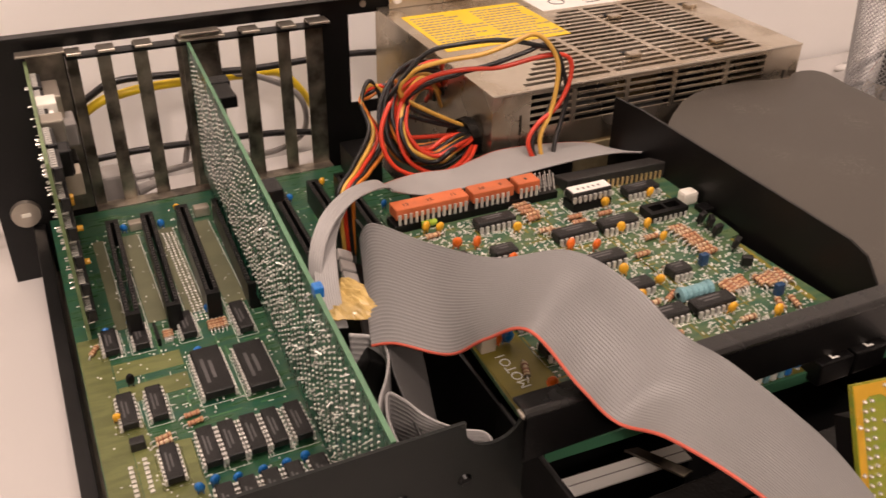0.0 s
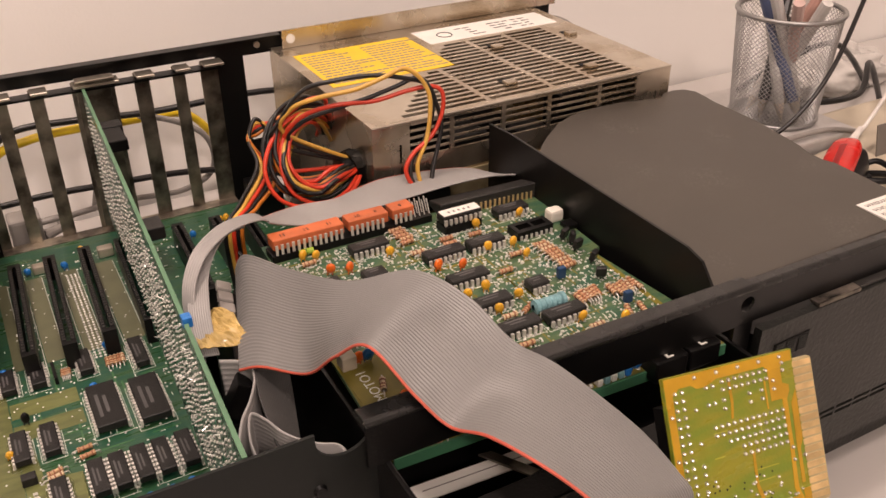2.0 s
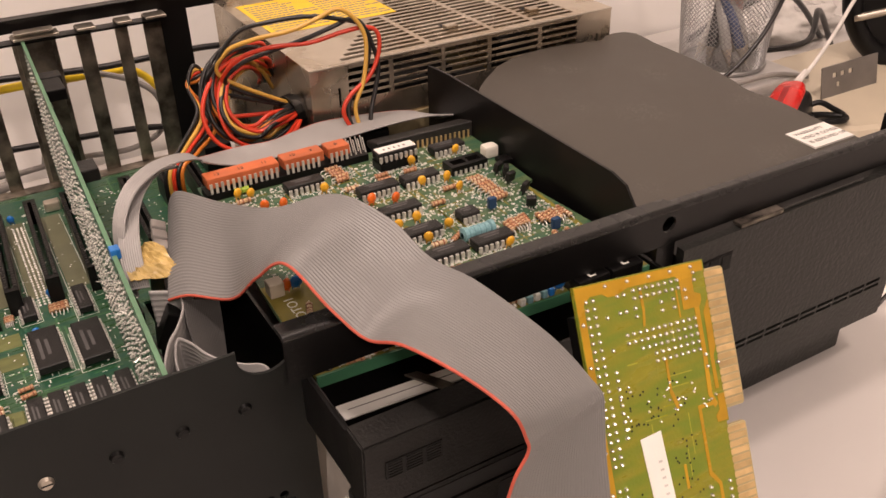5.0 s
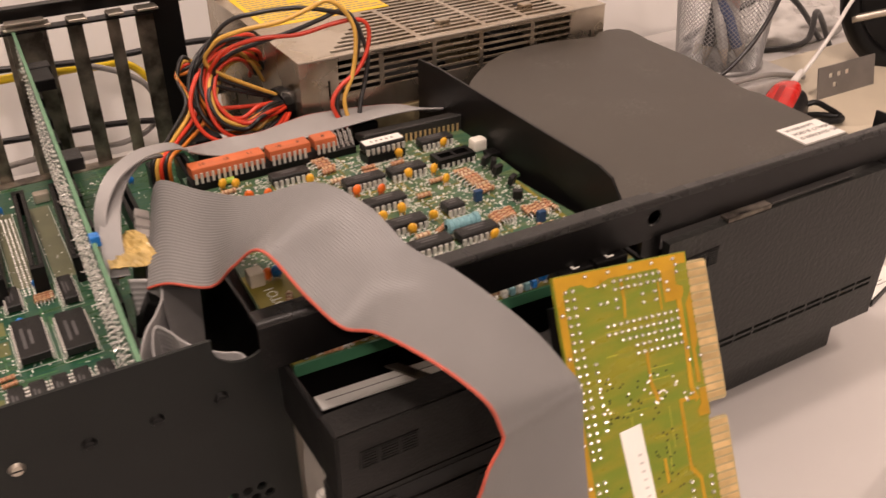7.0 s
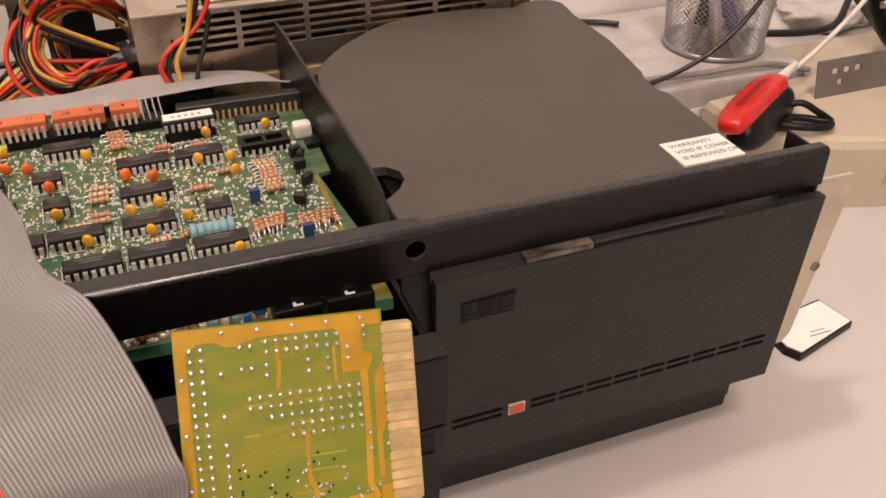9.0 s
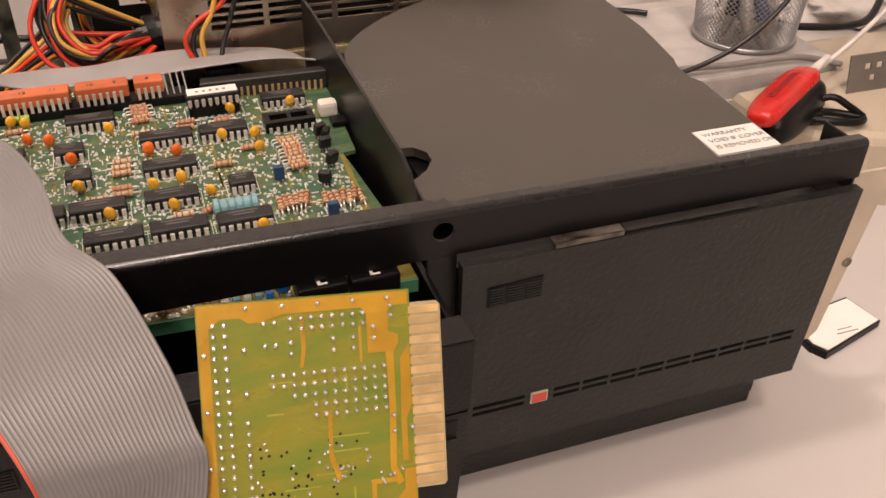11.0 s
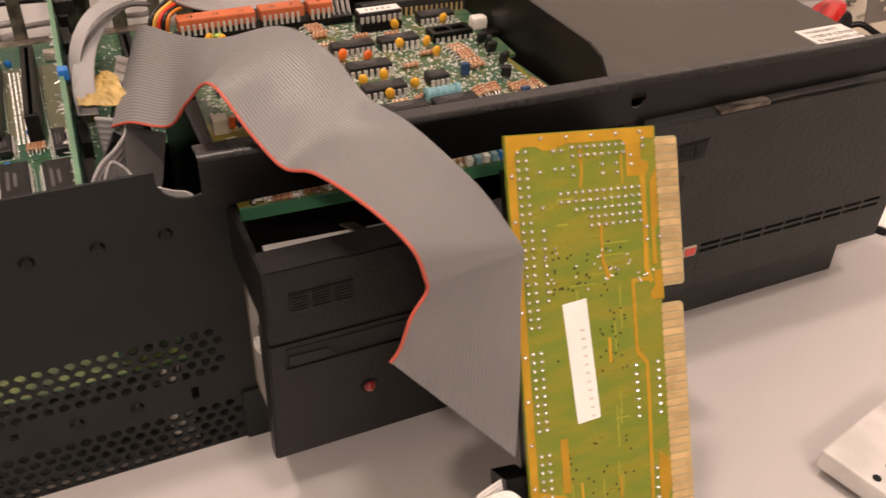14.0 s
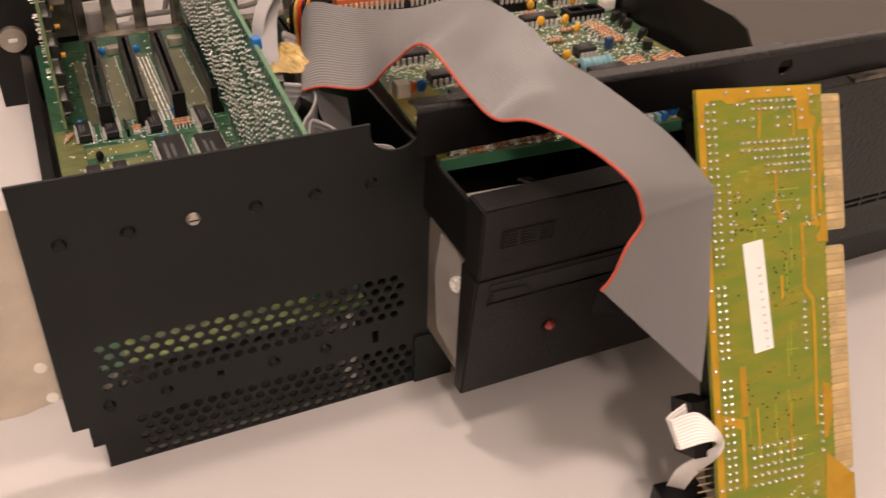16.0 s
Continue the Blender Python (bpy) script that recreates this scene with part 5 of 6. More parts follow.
for k in range(14):
    y, z = rng.uniform(0.205, 0.29), rng.uniform(0.07, 0.132)
    part("capacitor", rod(bmesh.new(), (0.0288, y, z), (0.0288 + rng.uniform(0.004, 0.008), y, z), 0.0014, seg=10), rng.choice((M_YCAP, M_BCAP, M_YCAP, M_TIN)), sc)

# ---- card stood on end against the drives ----
TL = Vector((0.2160, -0.0472, 0.1405))
cu_ = Vector((0.0507, -0.0040, -0.0043)).normalized()
cv_ = Vector((-0.0127, -0.0690, -0.1180))
cv_ = (cv_ - cv_.dot(cu_) * cu_).normalized()
cn_ = cv_.cross(cu_).normalized()
if cn_.y > 0:
    cn_ = -cn_
CP = lambda u, v, w: TL + cu_ * u + cv_ * v + cn_ * w
CL = 0.1615
W = 0.0512
ctl = thing("controller_card", "yellow green controller card stood on its end, solder side out", "expansion card", tuple(CP(0.02, CL, 0)))
part("board", prism([(0, 0), (W, 0), (W, 0.0545), (W - 0.0010, 0.0545), (W - 0.0010, 0.1355), (W + 0.0070, 0.1380), (W + 0.0070, CL - 0.002), (0, CL)], -0.0008, 0.0008, CP), M_CARD, ctl)
pours = [
    [(0.0003, 0.0003), (W - 0.0006, 0.0003), (W - 0.0006, 0.0036), (0.0470, 0.0036), (0.0455, 0.0050), (0.0400, 0.0050), (0.0390, 0.0036), (0.0200, 0.0036), (0.0150, 0.0052), (0.0120, 0.0052), (0.0100, 0.0038), (0.0055, 0.0038), (0.0028, 0.0060), (0.0028, 0.1600), (0.0003, 0.1600)],
    [(0.0402, 0.0050), (0.0455, 0.0050), (0.0455, 0.0100), (0.0480, 0.0110), (0.0480, 0.0130), (0.0468, 0.0150), (0.0402, 0.0150)],
    [(0.0447, 0.0150), (0.0466, 0.0150), (0.0466, 0.0300), (0.0461, 0.0440), (0.0478, 0.0480), (0.0462, 0.0490), (0.0444, 0.0440), (0.0450, 0.0300)],
    [(0.0482, 0.0170), (0.0506, 0.0130), (0.0506, 0.0290), (0.0492, 0.0320), (0.0492, 0.0430), (0.0478, 0.0430), (0.0478, 0.0320)],
    [(0.0480, 0.0450), (0.0509, 0.0450), (0.0509, 0.0540), (0.0466, 0.0540), (0.0462, 0.0520), (0.0480, 0.0500)],
    [(0.0395, 0.0468), (0.0460, 0.0468), (0.0460, 0.0480), (0.0407, 0.0480), (0.0407, 0.0690), (0.0440, 0.0735), (0.0440, 0.0850), (0.0432, 0.1180), (0.0420, 0.1180), (0.0428, 0.0850), (0.0428, 0.0740), (0.0395, 0.0700)],
    [(0.0460, 0.1030), (0.0498, 0.1060), (0.0498, 0.1140), (0.0470, 0.1230), (0.0455, 0.1230), (0.0455, 0.1080)],
    [(0.0296, 0.0290), (0.0306, 0.0290), (0.0304, 0.0390), (0.0325, 0.0455), (0.0312, 0.0460), (0.0294, 0.0400)],
    [(0.0240, 0.0050), (0.0250, 0.0050), (0.0252, 0.0120), (0.0244, 0.0170), (0.0235, 0.0170), (0.0242, 0.0120)],
    [(0.0382, 0.0080), (0.0388, 0.0080), (0.0388, 0.0170), (0.0382, 0.0170)],
    [(0.0112, 0.0930), (0.0138, 0.0930), (0.0138, 0.1100), (0.0112, 0.1100)],
    [(0.0300, 0.0640), (0.0310, 0.0640), (0.0310, 0.0720), (0.0300, 0.0720)],
    [(0.0460, 0.1280), (0.0578, 0.1384), (0.0578, 0.1580), (0.0440, 0.1590)],
    [(0.0030, 0.1080), (0.0120, 0.1110), (0.0120, 0.1340), (0.0105, 0.1360), (0.0105, 0.1140), (0.0030, 0.1110)],
    [(0.0172, 0.1080), (0.0180, 0.1080), (0.0184, 0.1260), (0.0176, 0.1260)],
    [(0.0310, 0.1080), (0.0318, 0.1080), (0.0318, 0.1280), (0.0310, 0.1280)],
]
for poly in pours:
    part("copper_pour", prism(poly, 0.0008, 0.00095, CP), M_CARDY, ctl, "yellow copper area")
for n, v0 in ((18, 0.0035), (31, 0.0560)):
    off = 0.0 if n == 18 else -0.0010
    ln = n * 0.00254 + 0.0012
    part("contact_tongue", prism([(W + off, v0), (W + off + 0.0070, v0), (W + off + 0.0078, v0 + 0.0008), (W + off + 0.0078, v0 + ln - 0.0008), (W + off + 0.0070, v0 + ln), (W + off, v0 + ln)], -0.0007, 0.0007, CP), mat("bare_laminate", (0.52, 0.42, 0.22), 0.4, bump=0), ctl, "bare tongue of edge contacts")
    for k in range(n):
        v = v0 + 0.0008 + k * 0.00254
        part("gold_contact", prism([(W + off - 0.0004, v), (W + off + 0.0073, v), (W + off + 0.0073, v + 0.0018), (W + off - 0.0004, v + 0.0018)], 0.0007, 0.0009, CP), M_GOLD, ctl)
st = part("serial_label", prism([(0.0150, 0.0518), (0.0232, 0.0508), (0.0256, 0.0882), (0.0176, 0.0892)], 0.0009, 0.0011, CP), M_PAPER, ctl, "white paper strip label with faint digits")
bm = bmesh.new()
for k in range(11):
    v = 0.0600 + k * 0.0027
    o = 0.0200 + (v - 0.055) * 0.075
    q = [CP(o, v, 0.0011), CP(o + 0.0015, v, 0.0011), CP(o + 0.0015, v + 0.0007, 0.0011), CP(o, v + 0.0007, 0.0011)]
    bm.faces.new([bm.verts.new(p + cn_ * 0.00005) for p in q])
part("marking", bm, mat("faint_grey_print", (0.58, 0.56, 0.53), 0.6, bump=0), st)
rng = random.Random(8)
pts = []
for r in range(50):
    for q, cc in enumerate((0.0037, 0.0063)):
        if r not in (21, 22, 33, 34):
            pts.append((cc + r * 0.00002, 0.0052 + r * 0.00262))
pts += [(0.0105, 0.0290 + r * 0.00262) for r in range(9)]
for r, n in ((0, 12), (1, 12), (2, 10), (3, 8), (4, 8)):
    pts += [(0.0440 - k * 0.00246, 0.0184 + r * 0.0026) for k in range(n)]
for v in (0.0049, 0.0074):
    pts += [(0.0218 + k * 0.0025, v) for k in range(8)]
pts += [(u, v) for u in (0.0216, 0.0318, 0.0367) for v in (0.0106, 0.0133)]
pts += [(0.0155, 0.0056), (0.0180, 0.0056), (0.0156, 0.0110), (0.0180, 0.0110), (0.0106, 0.0115), (0.0106, 0.0220), (0.0418, 0.0085), (0.0418, 0.0112), (0.0462, 0.0036), (0.0462, 0.0060), (0.0460, 0.0310), (0.0460, 0.0350), (0.0505, 0.0345)]
for r in range(5):
    pts += [(0.0150 + k * 0.0028, 0.1215 + r * 0.0032) for k in range(8)]
pts += [(0.0392 + c_ * 0.0080, 0.0740 + r * 0.0027) for c_ in range(2) for r in range(7)]
pts += [(0.0445, 0.1080 + r * 0.0032) for r in range(7)]
small = [(0.0415 + rng.uniform(0, 0.006), 0.0440 + rng.uniform(0, 0.0040)) for _ in range(7)]
small += [(rng.uniform(0.028, 0.040), rng.uniform(0.036, 0.046)) for _ in range(16)]
small += [(rng.uniform(0.010, 0.030), rng.uniform(0.032, 0.049)) for _ in range(10)]
pts += [(0.0014, 0.012 + r * 0.0135) for r in range(11)] + [(0.0115 + k * 0.0085, 0.0016) for k in range(5)]
small += [(rng.uniform(0.030, 0.042), rng.uniform(0.138, 0.156)) for _ in range(24)]
tagged(part("solder_layer", dots(pts, 0.00080, 0.0010, lambda u, v, w: CP(u, v, 0.0008 + w)), M_JOINT, ctl), kind="stuff")
tagged(part("solder_layer", dots(small, 0.00055, 0.0007, lambda u, v, w: CP(u, v, 0.0008 + w)), M_JOINT, ctl), kind="stuff")
vias = [(rng.uniform(0.0120, 0.0365), rng.choice((rng.uniform(0.034, 0.052), rng.uniform(0.054, 0.075), rng.uniform(0.093, 0.122)))) for _ in range(110)]
vias = [(u, v) for u, v in vias if not (0.013 < u < 0.027 and 0.051 < v < 0.094)]
bm = bmesh.new()
for u, v in vias:
    bm.faces.new([bm.verts.new(CP(u + 0.0004 * math.cos(a), v + 0.0004 * math.sin(a), 0.00086)) for a in (0, 1.05, 2.1, 3.14, 4.2, 5.25)])
tagged(part("via_layer", bm, M_HOLE, ctl), kind="stuff")
bm = bmesh.new()
for _ in range(36):
    u, v = rng.uniform(0.010, 0.036), rng.uniform(0.012, 0.150)
    if 0.013 < u < 0.027 and 0.050 < v < 0.095:
        continue
    du, dv = rng.choice(((0.0004, rng.uniform(0.004, 0.014)), (rng.uniform(0.003, 0.010), 0.0004)))
    bm.faces.new([bm.verts.new(CP(*q, 0.00084)) for q in ((u, v), (u + du, v), (u + du, v + dv), (u, v + dv))])
tagged(part("trace_layer", bm, mat("olive_trace", (0.36, 0.36, 0.04), 0.3, bump=0), ctl), kind="stuff")
for u0, u1, v0, v1, d in ((0.002, 0.010, 0.010, 0.060, 0.009), (0.002, 0.010, 0.075, 0.135, 0.009), (0.015, 0.030, 0.02, 0.05, 0.005), (0.018, 0.030, 0.08, 0.11, 0.005), (0.020, 0.035, 0.125, 0.150, 0.006)):
    part("rear_component", prism([(u0, v0), (u1, v0), (u1, v1), (u0, v1)], -d, -0.0008, CP), M_PLASTIC, ctl)
bm = bmesh.new()
for k in range(10):
    p = CP(-0.0045, 0.1270 + k * 0.0025, -0.004)
    rod(bm, p, CP(0.002, 0.1270 + k * 0.0025, -0.004), 0.0003, seg=5)
part("pin_row", bm, M_GOLD, ctl, "row of bare gold header pins")

# ---- cables ----
big = ribbon("ribbon_cable", "wide grey ribbon cable with a red edge arching over the drives", [(0.1155, 0.0595, 0.1105), (0.1218, 0.0526, 0.1143), (0.1320, 0.0333, 0.1204), (0.1375, 0.0190, 0.1350), (0.1430, 0.0040, 0.1468), (0.1500, -0.0130, 0.1370), (0.1562, -0.0240, 0.1302), (0.1615, -0.0385, 0.1350), (0.1691, -0.0591, 0.1348), (0.1760, -0.0735, 0.1290), (0.1785, -0.0778, 0.1210), (0.1786, -0.0785, 0.1165), (0.1740, -0.0792, 0.1100), (0.1712, -0.0785, 0.0995), (0.1688, -0.0770, 0.0935)],
             [(0.1330, 0.1160, 0.1180), (0.1370, 0.1120, 0.1260), (0.1460, 0.0800, 0.1330), (0.1560, 0.0480, 0.1425), (0.1735, 0.0310, 0.1505), (0.1835, 0.0110, 0.1475), (0.1880, -0.0090, 0.1410), (0.1985, -0.0210, 0.1345), (0.2078, -0.0489, 0.1265), (0.2115, -0.0650, 0.1190), (0.2129, -0.0690, 0.1157), (0.2124, -0.0710, 0.1110), (0.2095, -0.0768, 0.0993), (0.2062, -0.0855, 0.0825), (0.2020, -0.0945, 0.0580)], 34, M_RIBBON, n=16)
con = thing("ribbon_connector", "black ribbon cable connector under the end of the wide cable", "connector", (0.120, 0.085, 0.100))
cm = Matrix.Translation((0.1235, 0.0880, 0.0980)) @ Matrix.Rotation(math.radians(-12), 4, "Z") @ Matrix.Rotation(math.radians(25), 4, "Y")
part("housing", newbox(-0.006, 0.005, -0.032, 0.034, -0.010, 0.006, bevel=0.0008), M_PLASTIC, con, m=cm)
part("plug_block", newbox(-0.0085, 0.0040, -0.031, 0.033, -0.050, -0.010, bevel=0.001), M_PLASTIC, con, m=Matrix.Translation((0.1235, 0.0880, 0.0980)) @ Matrix.Rotation(math.radians(-12), 4, "Z"))
for k in range(3):
    part("latch", newbox(-0.0095, -0.003, 0.014 + k * 0.0085, 0.0205 + k * 0.0085, 0.0062, 0.0088, bevel=0.0008), M_W_GREY, con, "grey plastic latch", m=cm)
ribbon("ribbon_cable", "light grey ribbon cable lying behind the drive board", [(0.2880, 0.1560, 0.1060), (0.2760, 0.1680, 0.1090), (0.2560, 0.1750, 0.1095), (0.2281, 0.1740, 0.1120), (0.2090, 0.1660, 0.1140), (0.1950, 0.1600, 0.1150), (0.1800, 0.1640, 0.1140), (0.1660, 0.1580, 0.1165), (0.1560, 0.1480, 0.1210)],
       [(0.2860, 0.1395, 0.1150), (0.2700, 0.1400, 0.1175), (0.2500, 0.1410, 0.1175), (0.2262, 0.1410, 0.1165), (0.2060, 0.1400, 0.1160), (0.1920, 0.1390, 0.1165), (0.1760, 0.1390, 0.1165), (0.1640, 0.1380, 0.1200), (0.1545, 0.1330, 0.1260)], 24, M_RIBBON2, n=10)
ribbon("ribbon_strand", "split light grey ribbon strand bending down beside the card", [(0.1565, 0.1500, 0.1200), (0.1500, 0.1420, 0.1275), (0.1400, 0.1330, 0.1325), (0.1290, 0.1240, 0.1350), (0.1180, 0.1140, 0.1340), (0.1110, 0.1070, 0.1285), (0.1072, 0.1010, 0.1210), (0.1062, 0.0960, 0.1120), (0.1062, 0.0920, 0.1000)],
       [(0.1595, 0.1438, 0.1188), (0.1530, 0.1358, 0.1263), (0.1430, 0.1268, 0.1313), (0.1320, 0.1178, 0.1338), (0.1210, 0.1078, 0.1328), (0.1140, 0.1008, 0.1273), (0.1102, 0.0948, 0.1198), (0.1092, 0.0898, 0.1108), (0.1092, 0.0858, 0.0988)], 6, M_RIBBON2, n=8, red_line=False, group="ribbon strands")
ribbon("ribbon_strand", "broad light grey ribbon strand hanging down to the tape", [(0.1437, 0.1400, 0.1249), (0.1318, 0.1300, 0.1295), (0.1223, 0.1200, 0.1284), (0.1137, 0.1080, 0.1238), (0.1077, 0.0960, 0.1192), (0.1055, 0.0860, 0.1140), (0.1053, 0.0780, 0.1077)],
       [(0.1447, 0.1380, 0.1239), (0.1349, 0.1270, 0.1289), (0.1262, 0.1160, 0.1287), (0.1200, 0.1060, 0.1255), (0.1160, 0.0940, 0.1222), (0.1135, 0.0840, 0.1157), (0.1126, 0.0750, 0.1084)], 10, M_RIBBON2, n=8, red_line=False, group="ribbon strands")
ribbon("ribbon_cable", "light grey ribbon cable on edge, winding down into the gap", [(0.1106, 0.0687, 0.1110), (0.1185, 0.0631, 0.1110), (0.1190, 0.0536, 0.1110), (0.1135, 0.0417, 0.1110), (0.1077, 0.0328, 0.1110), (0.1031, 0.0222, 0.1085), (0.1022, 0.0118, 0.1040)],
       [(0.1114, 0.0677, 0.0770), (0.1193, 0.0621, 0.0770), (0.1198, 0.0526, 0.0770), (0.1143, 0.0407, 0.0770), (0.1085, 0.0318, 0.0770), (0.1039, 0.0212, 0.0745), (0.1030, 0.0108, 0.0700)], 14, M_RIBBON2, n=8, red_line=False)
ribbon("ribbon_cable", "light grey ribbon cable on edge, curling into the front notch", [(0.1071, 0.0143, 0.1060), (0.1079, 0.0260, 0.1080), (0.1115, 0.0354, 0.1100), (0.1148, 0.0292, 0.1110), (0.1168, 0.0205, 0.1120), (0.1209, 0.0160, 0.1102), (0.1268, 0.0110, 0.1093), (0.1317, 0.0080, 0.1091), (0.1331, 0.0048, 0.1077), (0.1300, 0.0024, 0.1061), (0.1266, 0.0044, 0.1086)],
       [(0.1086, 0.0163, 0.0760), (0.1094, 0.0280, 0.0780), (0.1130, 0.0374, 0.0800), (0.1153, 0.0282, 0.0860), (0.1158, 0.0185, 0.0940), (0.1199, 0.0140, 0.0982), (0.1253, 0.0100, 0.1003), (0.1302, 0.0075, 0.1026), (0.1321, 0.0048, 0.1027), (0.1300, 0.0028, 0.1016), (0.1266, 0.0049, 0.1041)], 14, M_RIBBON2, n=10, red_line=False)
# shade of the gap is put into this ribbon's colour
ribbon("ribbon_cable", "grey ribbon cable folded down in the gap beside the drives, coloured as shaded", [(0.1200, 0.0560, 0.1113), (0.1172, 0.0440, 0.1092), (0.1159, 0.0300, 0.1070), (0.1145, 0.0160, 0.1062)], [(0.1333, 0.0580, 0.1050), (0.1303, 0.0460, 0.1025), (0.1270, 0.0340, 0.0993), (0.1232, 0.0200, 0.0991)], 20, M_RIBBON_SHADED, n=8, red_line=False)
corners = [Vector(p) for p in ((0.1078, 0.1060, 0.1135), (0.1215, 0.0880, 0.1180), (0.1240, 0.0700, 0.1130), (0.1062, 0.0760, 0.1120))]
bm, NT = bmesh.new(), 12
layers = []
for lift in (0.0, 0.0003):
    g = {}
    for i in range(NT + 1):
        for j in range(NT + 1):
            s, t = i / NT, j / NT
            p = corners[0].lerp(corners[1], s).lerp(corners[3].lerp(corners[2], s), t)
            crumple = noise.noise(Vector((p.x * 230, p.y * 150, 2.0))) * 0.0026 + abs(noise.noise(Vector((p.x * 420, p.y * 420, 7.0)))) * 0.0016
            g[i, j] = bm.verts.new((p.x, p.y + noise.noise(p * 300) * 0.0012, p.z + crumple + lift))
    for i in range(NT):
        for j in range(NT):
            q = (g[i, j], g[i + 1, j], g[i + 1, j + 1], g[i, j + 1])
            bm.faces.new(q if lift else q[::-1])
    layers.append(g)
for k in range(NT):
    for a, b in (((k, 0), (k + 1, 0)), ((NT, k), (NT, k + 1)), ((NT - k, NT), (NT - k - 1, NT)), ((0, NT - k), (0, NT - k - 1))):
        bm.faces.new((layers[0][a], layers[0][b], layers[1][b], layers[1][a]))
solo("adhesive_tape", bm, M_KAPTON, "crumpled amber tape stuck to the ribbon cable", "tape")
solo("jumper_cap", newbox(0.1018, 0.1055, 0.0770, 0.0815, 0.1225, 0.1268, bevel=0.0006), M_BCAP, "small blue jumper plug on the long card", "jumper")
plug = thing("ribbon_connector", "black connector at the standing card's edge", "connector", (0.205, -0.09, 0.045))
part("housing", prism([(-0.0065, 0.103), (0.002, 0.103), (0.002, 0.1220), (-0.0065, 0.1220)], -0.014, -0.002, CP), M_PLASTIC, plug)
part("rib", prism([(-0.0072, 0.1100), (0.002, 0.1100), (0.002, 0.1120), (-0.0072, 0.1120)], -0.0145, -0.0015, CP), M_EPOXY, plug)
loop = ribbon("ribbon_cable", "narrow pale ribbon cable looped under the standing card", [(0.1960, -0.0930, 0.0560), (0.1850, -0.0965, 0.0565), (0.1838, -0.0990, 0.0575), (0.1849, -0.0995, 0.0580), (0.1934, -0.1000, 0.0580), (0.1976, -0.1055, 0.0550), (0.2000, -0.1086, 0.0500), (0.1988, -0.1093, 0.0440), (0.1977, -0.1034, 0.0300), (0.1970, -0.0985, 0.0120)],
       [(0.1970, -0.1000, 0.0480), (0.1860, -0.1035, 0.0485), (0.1848, -0.1057, 0.0495), (0.1859, -0.1062, 0.0500), (0.1915, -0.1072, 0.0510), (0.1962, -0.1080, 0.0510), (0.1985, -0.1070, 0.0470), (0.1960, -0.1035, 0.0400), (0.1925, -0.0985, 0.0290), (0.1925, -0.0950, 0.0120)], 10, M_W_WHITE, n=8, red_line=False)
loop.location += Vector((0.0040, 0.0, -0.0070))
pt = bmesh.new()
box(pt, -0.0085, 0.0085, -0.0050, 0.0050, 0.0, 0.0120, bevel=0.001)
box(pt, -0.0070, 0.0070, -0.0055, 0.0055, 0.0030, 0.0050, bevel=0.0004)
bmesh.ops.transform(pt, matrix=pose(0.1995, -0.1000, 0.0, 0, 0, -8), verts=pt.verts)
solo("ribbon_plug", pt, M_PLASTIC, "black plug lying on the desk under the ribbon cable", "connector")

# ---- supply wires ----


def wire(pts, material, label, r=0.00115, group="power supply wires"):
    return solo("power_wire", tube(bmesh.new(), pts, r, 10, 8), material, label, "wire", group, smooth=True)


def jig(p, rng, s):
    return tuple(c + rng.uniform(-s, s) for c in p)


rng = random.Random(4)
TIE = (0.2285, 0.1990, 0.1110)
wire([TIE] + [(0.1866, 0.1960, 0.1375), (0.1879, 0.1900, 0.1519), (0.1993, 0.1820, 0.1584), (0.2171, 0.1760, 0.1615), (0.2305, 0.1730, 0.1659), (0.2400, 0.1710, 0.1693), (0.2473, 0.1690, 0.1646), (0.2518, 0.1670, 0.1555), (0.2510, 0.1650, 0.1447), (0.2474, 0.1630, 0.1327), (0.2415, 0.1610, 0.1226), (0.2419, 0.1590, 0.1125), (0.2436, 0.1570, 0.1062)], M_W_YELLOW, "yellow supply wire arching to the drive board")
wire([TIE] + [(0.1825, 0.2000, 0.1169), (0.1850, 0.1960, 0.1348), (0.1927, 0.1880, 0.1481), (0.2074, 0.1810, 0.1535), (0.2265, 0.1770, 0.1534), (0.2428, 0.1730, 0.1569), (0.2543, 0.1700, 0.1581), (0.2597, 0.1680, 0.1544), (0.2583, 0.1660, 0.1445), (0.2511, 0.1640, 0.1346), (0.2400, 0.1620, 0.1285), (0.2344, 0.1600, 0.1214), (0.2373, 0.1580, 0.1124), (0.2424, 0.1560, 0.1063)], M_W_RED, "red supply wire arching to the drive board")
wire([TIE] + [(0.1821, 0.1990, 0.1312), (0.1845, 0.1930, 0.1477), (0.1939, 0.1860, 0.1619), (0.2073, 0.1800, 0.1662), (0.2260, 0.1760, 0.1668), (0.2406, 0.1720, 0.1641), (0.2521, 0.1700, 0.1596), (0.2560, 0.1680, 0.1501), (0.2579, 0.1660, 0.1386), (0.2546, 0.1640, 0.1279), (0.2500, 0.1610, 0.1177), (0.2468, 0.1570, 0.1067)], M_W_BLACK, "black supply wire arching to the drive board")
wire([TIE] + [(0.1893, 0.1960, 0.1325), (0.1934, 0.1900, 0.1444), (0.2083, 0.1830, 0.1509), (0.2240, 0.1780, 0.1552), (0.2372, 0.1740, 0.1598), (0.2478, 0.1720, 0.1630), (0.2537, 0.1700, 0.1576), (0.2542, 0.1680, 0.1460), (0.2484, 0.1660, 0.1328), (0.2397, 0.1630, 0.1252), (0.2373, 0.1600, 0.1162), (0.2417, 0.1560, 0.1070)], M_W_BLACK, "black supply wire arching to the drive board")
